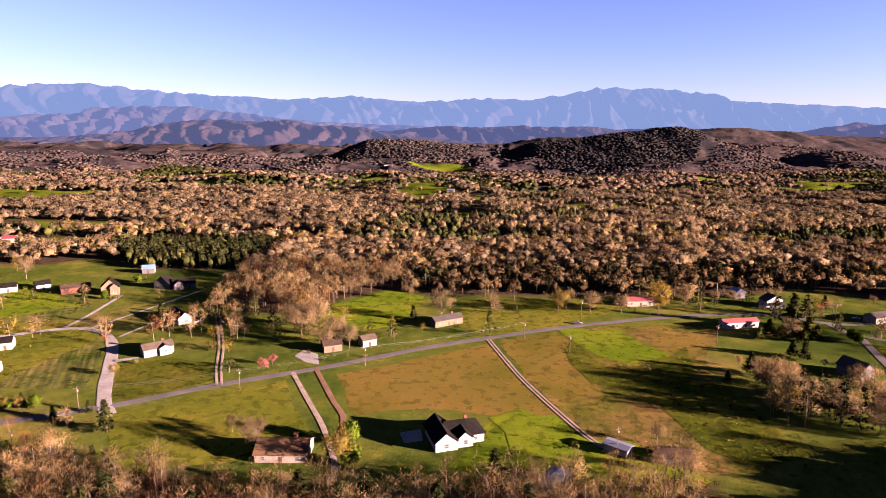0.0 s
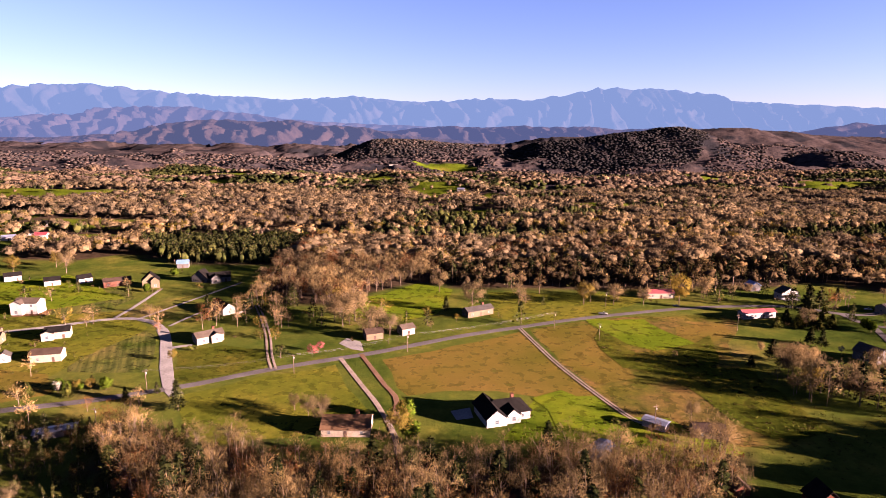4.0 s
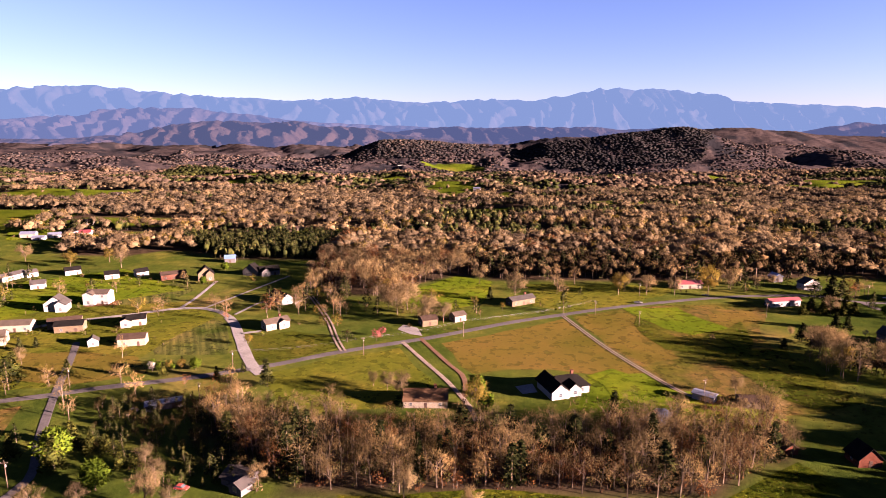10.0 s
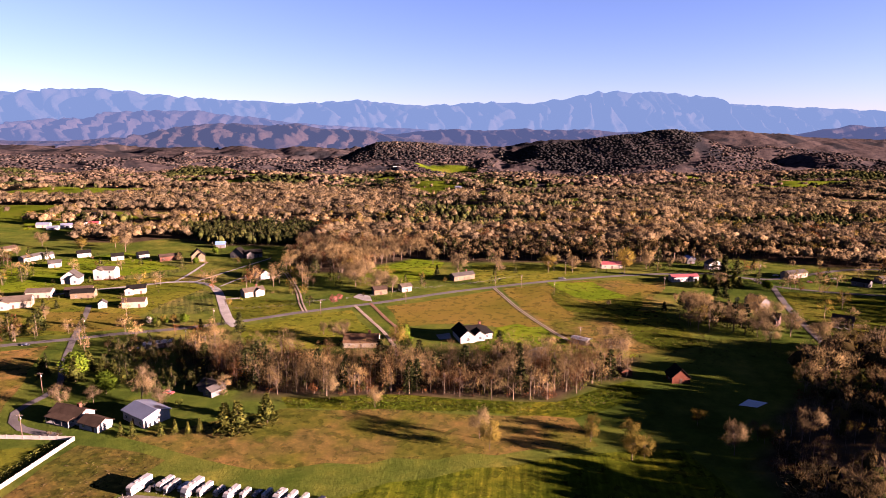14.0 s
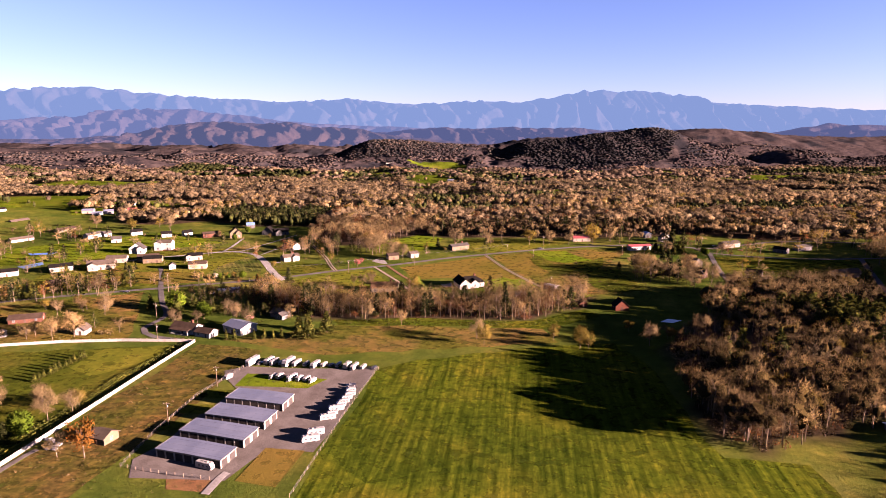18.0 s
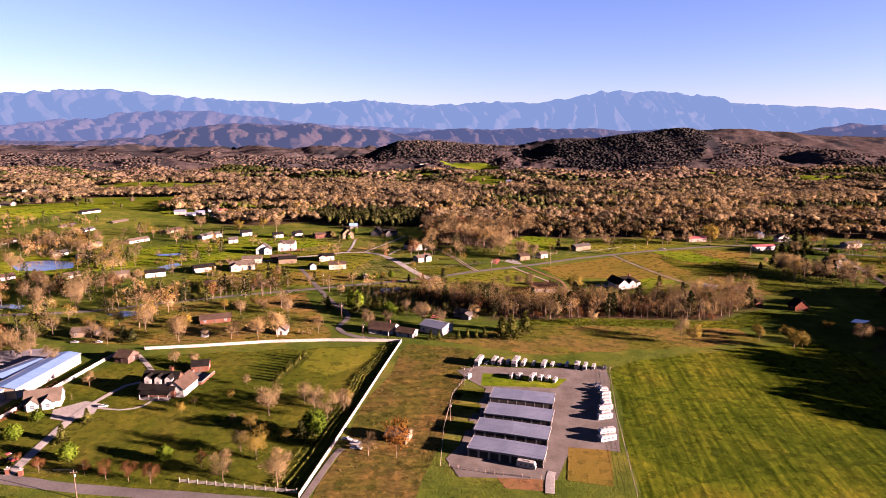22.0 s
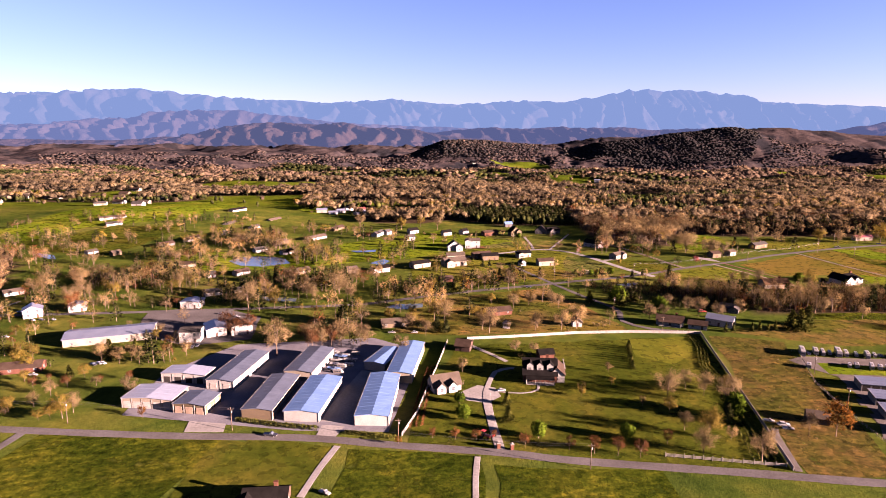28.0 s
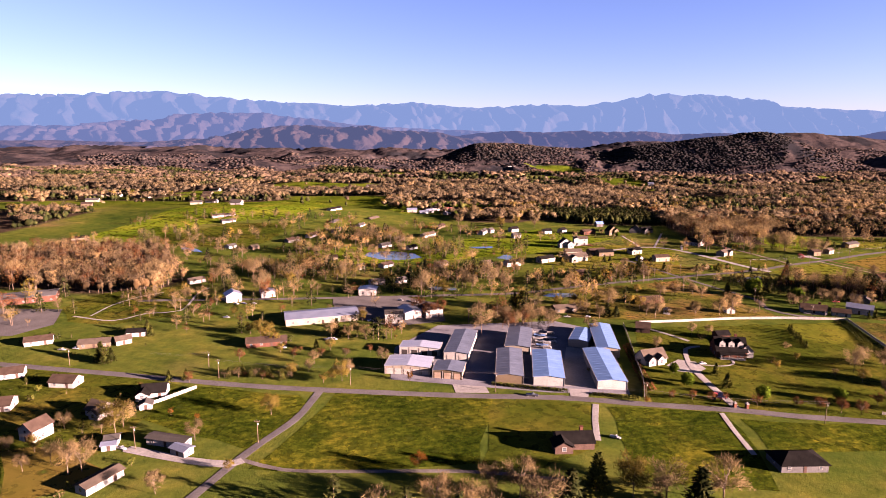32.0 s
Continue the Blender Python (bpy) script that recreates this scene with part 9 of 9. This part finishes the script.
hedge([(-212.4, 7.9), (-201.5, 6.0), (-197.3, 5.3)], 0.6, 1.8, M_CEDAR, "low ragged green bank beside the road", "roadside_bank")
park(CARS, "silver", -222.2, 50.7, 80)
park(CARS, "dark", -368.2, 105.6, 70)
park(CARS, "silver", -371.6, 104.7, 70)
park(CARS, "white", -363.1, 105.8, 70)
park(CARS, "white", -312.2, 56.1, 60)
park(CARS, "dark", -313.7, 54.9, 60)
park(CARS, "silver", -310.7, 56.1, 60)
park(CARS, "white", -329.2, 44.7, 85)
park(CARS, "white", -367.6, 82.6, 80)
park(CARS, "white", -285.3, 73.9, 10)
park(CARS, "silver", -283.9, 75.3, 10)
park(CARS, "white", -299.8, 81.4, 80)
park(CARS, "white", 233.9, 289.1, 60)
park(CARS, "silver", 242.6, 279.6, 60)
park(CARS, "dark", 209.8, 282.9, 80)
park(CARS, "red", 216.6, 281.1, 80)
tree("bare", -381.7, 157.4, 13.1)
tree("bare", -396.0, 151.3, 11.3)
tree("bare", -431.2, 141.4, 15.8)
tree("bare", -301.8, 59.3, 7.9)
tree("bare", -243.0, 152.8, 12.1)
tree("bare", -148.4, 98.8, 7.1)
tree("bare", -155.5, 130.3, 8.4)
tree("bare", -257.6, 143.8, 9.7)
tree("bare", -304.8, 56.4, 7.1)
tree("bare", -297.4, 56.6, 7.8)
tree("bare", -398.3, 108.9, 8.1)
tree("bare", -424.9, 126.3, 14.3)
tree("bare", -321.2, 216.2, 10.8)
tree("bare", -311.9, 208.8, 10.6)
tree("bare", -303.4, 229.8, 10.0)
tree("bare", -238.4, 176.4, 9.7)
tree("bare", -227.4, 176.8, 11.3)
tree("bud", -342.9, 58.4, 8.6)
tree("bud", -339.7, 59.7, 7.2)
tree("bud", -348.2, 60.6, 6.4)
tree("bud", -355.7, 143.8, 9.0)
tree("bud", -192.0, 111.5, 10.6)
tree("bud", -196.1, 129.0, 7.0)
tree("bud", -202.6, 115.3, 8.1)
tree("bud", -303.3, 81.3, 6.1)
tree("bud", -371.9, -39.5, 5.9)
tree("russet", -374.6, -36.6, 4.3)
tree("russet", -364.5, 2.0, 3.1)
tree("bare", -372.1, -26.5, 6.3)
tree("bare", -359.7, -28.5, 5.8)
tree("cedar", -358.5, 9.6, 4.2)
tree("cedar", -334.7, 16.1, 4.3)
tree("cedar", -331.1, 14.8, 3.8)
tree("cedar", -325.1, 15.2, 4.2)
tree("cedar", -319.5, 13.5, 4.2)
tree("cedar", -339.1, 14.3, 3.8)
tree("bare", -30.8, 262.9, 13.5, 1.25)
tree("bare", -17.4, 250.3, 13.1, 1.25)
tree("bare", -27.0, 270.9, 14.6, 1.25)
tree("bare", -35.7, 270.6, 13.3, 1.25)
tree("bare", -15.6, 256.0, 10.2, 1.25)
tree("pine", 131.0, 232.9, 7.7, 1.2)
tree("pine", 130.8, 224.5, 7.5, 1.2)
tree("pine", 153.5, 249.0, 7.0, 1.2)
tree("pine", 156.1, 245.8, 7.0, 1.2)
tree("pine", 119.6, 224.2, 4.7, 1.2)
tree("green", 186.3, 267.6, 5.0)
tree("green", 186.3, 263.9, 4.9)
tree("russet", -360.7, 117.1, 11.1)
tree("russet", -380.5, 95.5, 5.7)
tree("russet", -320.8, 41.0, 2.7)
tree("russet", -302.0, 39.7, 2.9)
tree("russet", -293.1, 42.0, 3.8)
tree("cedar", -310.7, 60.7, 7.9)
tree("cedar", -283.2, 135.8, 12.4)
tree("cedar", -229.7, 100.6, 10.8)
tree("cedar", -273.7, 220.8, 4.0)
tree("cedar", -265.7, 239.5, 3.4)
tree("cedar", -195.0, 177.8, 3.9)
tree("cedar", -180.4, 169.6, 5.4)
tree("cedar", -168.4, 173.6, 2.2)
tree("cedar", -116.0, 193.2, 5.0)
tree("cedar", -103.7, 193.6, 4.7)
tree("cedar", -306.9, 58.6, 5.8)
tree("cedar", -278.4, 151.7, 6.1)
tree("pine", -159.5, 185.3, 6.9)
tree("pine", -84.5, 191.5, 4.6)
tree("pine", -282.6, 175.1, 9.7)
tree("bare", 130.2, 206.9, 12.3)
tree("bare", 145.8, 177.1, 10.5)
tree("bare", 148.5, 194.5, 9.4)
tree("bare", 142.0, 151.6, 8.3)
tree("bare", 147.5, 134.0, 7.9)
tree("bare", 157.7, 134.2, 9.2)
tree("bare", 164.1, 122.4, 8.8)
tree("bare", 169.9, 111.5, 9.7)
tree("bare", 175.1, 104.7, 9.5)
tree("bare", 163.0, 269.0, 9.5)
tree("pine", 230.8, 173.0, 12.4)
tree("pine", 220.0, 157.6, 9.9)
tree("bloom", 159.3, 238.8, 3.5)
tree("cedar", -190.5, 155.9, 8.5)
tree("cedar", -183.1, 156.0, 9.4)
tree("cedar", -152.9, 183.5, 6.2)
tree("cedar", -152.3, 189.5, 9.4)
tree("bud", 62.8, 106.4, 6.0, 1.15)
tree("bud", 72.3, 102.7, 6.5, 1.15)
tree("bud", 93.8, 111.5, 5.5, 1.15)
tree("bare", 106.4, 101.7, 6.5, 1.15)
tree("bare", 100.3, 103.5, 5.5, 1.15)
tree("bloom", -108.7, 196.4, 4.2)
tree("bud", -103.4, 198.2, 4.4)
tree("bud", -99.4, 198.6, 4.8)
tree("green", -94.8, 198.9, 4.6)
tree("bud", -211.5, -43.9, 6.5, 1.2)


for x, y, h in ((-68.8, 99.8, 4.2), (-65.6, 100.0, 4.4), (-57.8, 100.2, 4.2), (-54.2, 101.4, 4.4), (-50.6, 101.6, 3.8), (-47.4, 102.0, 4.6)):
    tree("cedar", x, y, h, 0.7)
for x, y, h in ((156.8, 274.0, 6.5), (158.5, 268.1, 6.0), (163.0, 271.5, 7.0), (168.0, 272.5, 6.5), (172.8, 274.5, 7.5), (173.0, 268.5, 6.0), (166.0, 265.5, 5.0), (150.0, 268.0, 5.0)):
    tree("cedar", x, y, h, 1.25)
for x, y, h in ((-103.8, 135.5, 8.5), (-105.2, 145.6, 7.5), (-99.2, 143.8, 5.5), (-95.2, 143.8, 5.0), (-87.4, 136.0, 4.5), (-83.8, 136.1, 4.5), (-164.2, 176.4, 5.5), (-161.5, 176.5, 5.0), (-152.8, 187.0, 6.0), (-36.8, 102.8, 9.5), (-30.6, 109.1, 9.0), (-40.4, 102.8, 9.0)):
    tree("cedar", x, y, h, 1.1)
for x, y, h in ((130.8, 218.2, 12.0), (136.0, 208.2, 10.5), (146.5, 206.4, 10.0), (146.8, 190.1, 9.5), (152.0, 197.0, 11.0), (160.0, 190.0, 12.0), (167.0, 182.0, 11.0)):
    tree("bare", x, y, h, 1.2)
# mostly out of view, added to cast shade on the lane and field
for x, y, h in ((-236.0, -60.0, 12.0), (-229.0, -58.0, 11.0), (-206.0, -54.0, 12.5), (-199.0, -56.0, 11.5), (-192.0, -52.0, 12.0), (-252.0, -62.0, 10.0), (-260.0, -60.5, 10.5)):
    tree("pine" if int(-x) % 2 else "bare", x, y, h, 1.25)


STREAM = [(-393.2, 184.0), (-345.3, 198.9), (-290.3, 181.5), (-242.5, 186.9), (-222.1, 172.1), (-194.0, 167.5), (-189.2, 146.9), (-231.1, 155.4), (-276.5, 148.7), (-324.2, 152.0), (-362.4, 145.6)]
THICKET = [(-113.6, 168.8), (-85.3, 177.4), (-57.8, 173.1), (-47.1, 152.8), (-45.2, 130.6), (-63.4, 127.7), (-80.8, 131.1), (-102.1, 146.9)]
GROVE = [(124, 226), (138, 226), (149, 212), (147, 196), (140, 190), (123, 190), (121, 205)]
HAMLET_WOOD = [(333.7, 290.9), (412.3, 292.4), (300.0, 136.5), (227.9, 92.8), (233.8, 135.4)]
CLUMPS = [[(-391.7, 178.6), (-365.2, 207.6), (-328.0, 190.7), (-321.3, 163.1), (-350.1, 161.6), (-376.4, 153.9)], [(-355.6, 294.0), (-327.3, 320.9), (-306.3, 289.4), (-308.5, 262.6), (-337.1, 261.2)], [(-245.1, 103.2), (-234.6, 117.5), (-220.6, 104.5), (-221.9, 74.4), (-236.8, 72.2)], [(-268.4, 159.5), (-238.1, 180.8), (-237.2, 152.6), (-258.6, 142.2)], [(-300.3, 63.5), (-290.5, 66.7), (-282.8, 65.7), (-283.3, 56.5), (-294.7, 54.7)], [(-350.1, 63.6), (-344.4, 65.3), (-339.1, 60.1), (-344.8, 57.2)], [(-311.5, 148.8), (-284.6, 155.0), (-278.9, 136.7), (-305.0, 133.2)], [(-206.3, 144.9), (-187.5, 163.7), (-188.1, 137.1), (-203.3, 129.0)], [(-383.3, 238.7), (-357.5, 260.1), (-343.3, 237.0), (-368.5, 217.6)], [(-407.8, 158.7), (-401.2, 165.6), (-387.9, 147.2), (-395.9, 140.9)], [(-180.3, 170.4), (-141.8, 185.8), (-147.0, 164.5), (-180.0, 152.0)], [(-292.2, 234.0), (-267.7, 264.7), (-259.8, 235.7), (-282.5, 216.9)]]
FIELD_EDGE = [(-288.0, -61.3), (-230.7, -62.1), (-231.4, -67.1), (-286.6, -66.5)]
ROADSIDE = [(-340.4, 13.6), (-328.1, 12.9), (-315.5, 14.0), (-317.5, 18.9), (-330.3, 17.7), (-342.7, 18.0)]


def weeds(name, label, outline, gap, heights, mats, keep=0.35, seed=3, wide=1.6):
    """Tufts and clumps over rough ground."""
    rng = np.random.default_rng(seed)
    ax, ay = np.array(outline).min(0)
    bx, by = np.array(outline).max(0)
    x, y = spots(ax, ay, bx, by, gap, rng)
    k = inside(x, y, outline) & (fbm(x / 7, y / 7, seed * 1.7, 3) > keep)
    plant_wood(name, label, x[k], y[k], [(*bush_proto(rng, 13, 0.02, 0.42), q) for q in range(1, len(mats))], heights, mats, rng, "weeds", wide)


def village_trees():
    rng = np.random.default_rng(23)
    protos = [(*bare_proto(rng, 230, 6, spread=0.36, twig_w=0.0175, twig_l=0.1, lumps=19, base=0.10), k) for k in (1, 1, 1, 1, 1, 1, 2, 3, 3)]
    protos += [(*pine_proto(rng, 150, 0.3, width=0.07), 4) for _ in range(4)]
    homes = np.array([(o.location.x, o.location.y) for o in bpy.data.objects if o.parent is None and o.get("category") not in (None, "tree", "power line", "fence", "hedge") and o.get("kind") is None])
    px, py = [], []
    for n, x0, y0, x1, y1 in ((190, -470, 150, -215, 340), (210, -560, 230, -300, 390), (70, -330, 120, -190, 200), (150, 130, 185, 330, 330), (80, -430, 60, -300, 140), (120, -620, 0, -440, 130), (35, -230, 170, -75, 330), (14, -230, 100, -100, 172), (60, -88, 255, 60, 330)):
        x, y = rng.uniform(x0, x1, 9 * n), rng.uniform(y0, y1, 9 * n)
        d = np.hypot(x[:, None] - homes[:, 0], y[:, None] - homes[:, 1]).min(1)
        k = (d > 6.5) & (fbm(x / 26, y / 26, 41.0, 2) > 0.47)
        px.append(x[k][:n])
        py.append(y[k][:n])
    x, y = spots(-470, 60, -150, 190, 6.0, rng)
    k = inside(x, y, STREAM) & (fbm(x / 18, y / 18, 43.0, 2) > 0.42)
    px.append(x[k])
    py.append(y[k])
    low = [(*bush_proto(rng, 60, 0.05, 0.16), k) for k in (1, 2, 3, 4)] + [(*pine_proto(rng, 70, 0.3, 0.04, 0.1, 0.5), 2) for _ in range(2)]
    built = np.array([(o.location.x, o.location.y) for o in bpy.data.objects if o.parent is None and o.get("category") == "house"])
    near = np.repeat(built[built[:, 1] > -60], 5, 0)
    turn, reach = rng.uniform(0, 6.283, len(near)), rng.uniform(6.5, 12, len(near))
    sx, sy = near[:, 0] + np.cos(turn) * reach, near[:, 1] + np.sin(turn) * reach
    k = (np.hypot(sx[:, None] - homes[:, 0], sy[:, None] - homes[:, 1]).min(1) > 6.3) & ~((sx > -330) & (sx < -60) & (sy < 40))
    plant_wood("garden_shrubs", "small dark shrubs and young evergreens round the houses", sx[k], sy[k], low, (0.9, 3.0), [M_BARK, M_TWIGDARK, M_CEDAR, M_TWIG, M_PINE], rng, "shrubs", 1.2)
    x, y = spots(60, 150, 260, 280, 5.5, rng)
    k = inside(x, y, GROVE) & (fbm(x / 16, y / 16, 9.0, 2) > 0.5)
    plant_wood("hamlet_grove", "bare and evergreen trees between the hamlet houses", x[k], y[k], protos, (6, 13), WOOD_MATS, rng)
    # mostly out of view, added to throw shade across the hamlet
    x, y = spots(150, 120, 520, 330, 5.0, rng)
    k = inside(x, y, HAMLET_WOOD)
    plant_wood("hamlet_wood", "tall pines and bare trees added to shade the hamlet", x[k], y[k], [(*pine_proto(rng, 160, 0.26, width=0.06), 4) for _ in range(3)] + [(*bare_proto(rng, 200, 4, twig_w=0.014), 1)], (13, 19), WOOD_MATS, rng)
    x, y = spots(-140, 120, -50, 200, 3.0, rng)
    k = inside(x, y, THICKET)
    # dark plants fill the hollow in place of its deep shadow
    plant_wood("shady_thicket", "dark thicket with evergreens, standing for shade in the hollow", x[k], y[k], [(*bare_proto(rng, 240, 4, spread=0.36, twig_w=0.026, twig_l=0.1, lumps=15, base=0.06), 1) for _ in range(3)] + [(*pine_proto(rng, 150, 0.3, width=0.07), 2) for _ in range(5)], (2, 5.5), [M_BARK, M_TWIGDARK, M_PINE], rng)
    x, y = spots(-420, 0, -260, 60, 2.6, rng)
    k = inside(x, y, ROADSIDE)
    plant_wood("roadside_thicket", "low brown brush along the road", x[k], y[k], protos[:9], (2.2, 4.2), WOOD_MATS, rng, "shrubs", 1.5)
    # a tree row out of view whose shadow darkens the field
    x, y = spots(-330, -130, -180, 0, 6.0, rng)
    k = inside(x, y, FIELD_EDGE)
    plant_wood("field_edge_trees", "bare and evergreen trees out of view, added to shade the field", x[k], y[k], protos, (7, 11), WOOD_MATS, rng, "trees")
    cx, cy = [], []
    for outline in CLUMPS:
        ax, ay = np.array(outline).min(0)
        bx, by = np.array(outline).max(0)
        x, y = spots(ax, ay, bx, by, 5.0, rng)
        d = np.hypot(x[:, None] - homes[:, 0], y[:, None] - homes[:, 1]).min(1)
        k = inside(x, y, outline) & (d > 7.5) & (fbm(x / 14, y / 14, 51.0, 2) > 0.3)
        cx.append(x[k])
        cy.append(y[k])
    plant_wood("village_groves", "brown leafless groves between the village houses", np.concatenate(cx), np.concatenate(cy), protos, (6.5, 12.5), WOOD_MATS, rng, "trees")
    plant_wood("village_trees", "bare and budding trees scattered among the village houses", np.concatenate(px), np.concatenate(py), protos, (4.5, 11), WOOD_MATS, rng, "trees")


village_trees()
weeds("meadow_weeds", "knee-high dark green weeds beside the creek wood", [(-31.6, 124.5), (11.8, 127.0), (55.3, 123.5), (80.0, 140.0), (84.5, 133.3), (58.9, 116.5), (11.0, 117.5), (-27.3, 118.0)], 1.0, (0.3, 0.75), [M_BARK, M_LEAF, M_LEAF, M_CEDAR], 0.34, 3)
weeds("gully_weeds", "clumps of green weeds in a damp gully", [(71, 262), (79, 253), (84, 237), (108, 247), (118, 258), (112, 228), (124, 222), (128, 196), (124, 172), (104, 168), (95, 182), (90, 202), (84, 222), (72, 240)], 2.0, (0.4, 1.1), [M_BARK, M_CEDAR, M_LEAF, M_TWIGDARK], 0.5, 5)
weeds("lot_weeds", "rough brown and olive weeds on an empty lot", [(-77.7, 94.4), (-50.6, 87.7), (-64.2, 10.7), (-68.0, -9.8), (-91.7, -10.6), (-86.0, 29.2)], 1.7, (0.25, 0.7), [M_BARK, M_TWIGDARK, M_CEDAR, M_TWIG], 0.5, 7)
weeds("pasture_weeds", "low dark weeds in the hollow pasture", [(96, 180), (150, 200), (148, 168), (118, 150), (96, 160)], 2.0, (0.3, 0.9), [M_BARK, M_CEDAR, M_TWIGDARK], 0.48, 9)
weeds("yard_weeds", "green weeds in front of the camper yard", [(-66, 3), (-40, -2), (-32, -4), (-20, -4), (-18, -16), (-62, -16)], 1.5, (0.25, 0.6), [M_BARK, M_CEDAR, M_LEAF], 0.4, 11)
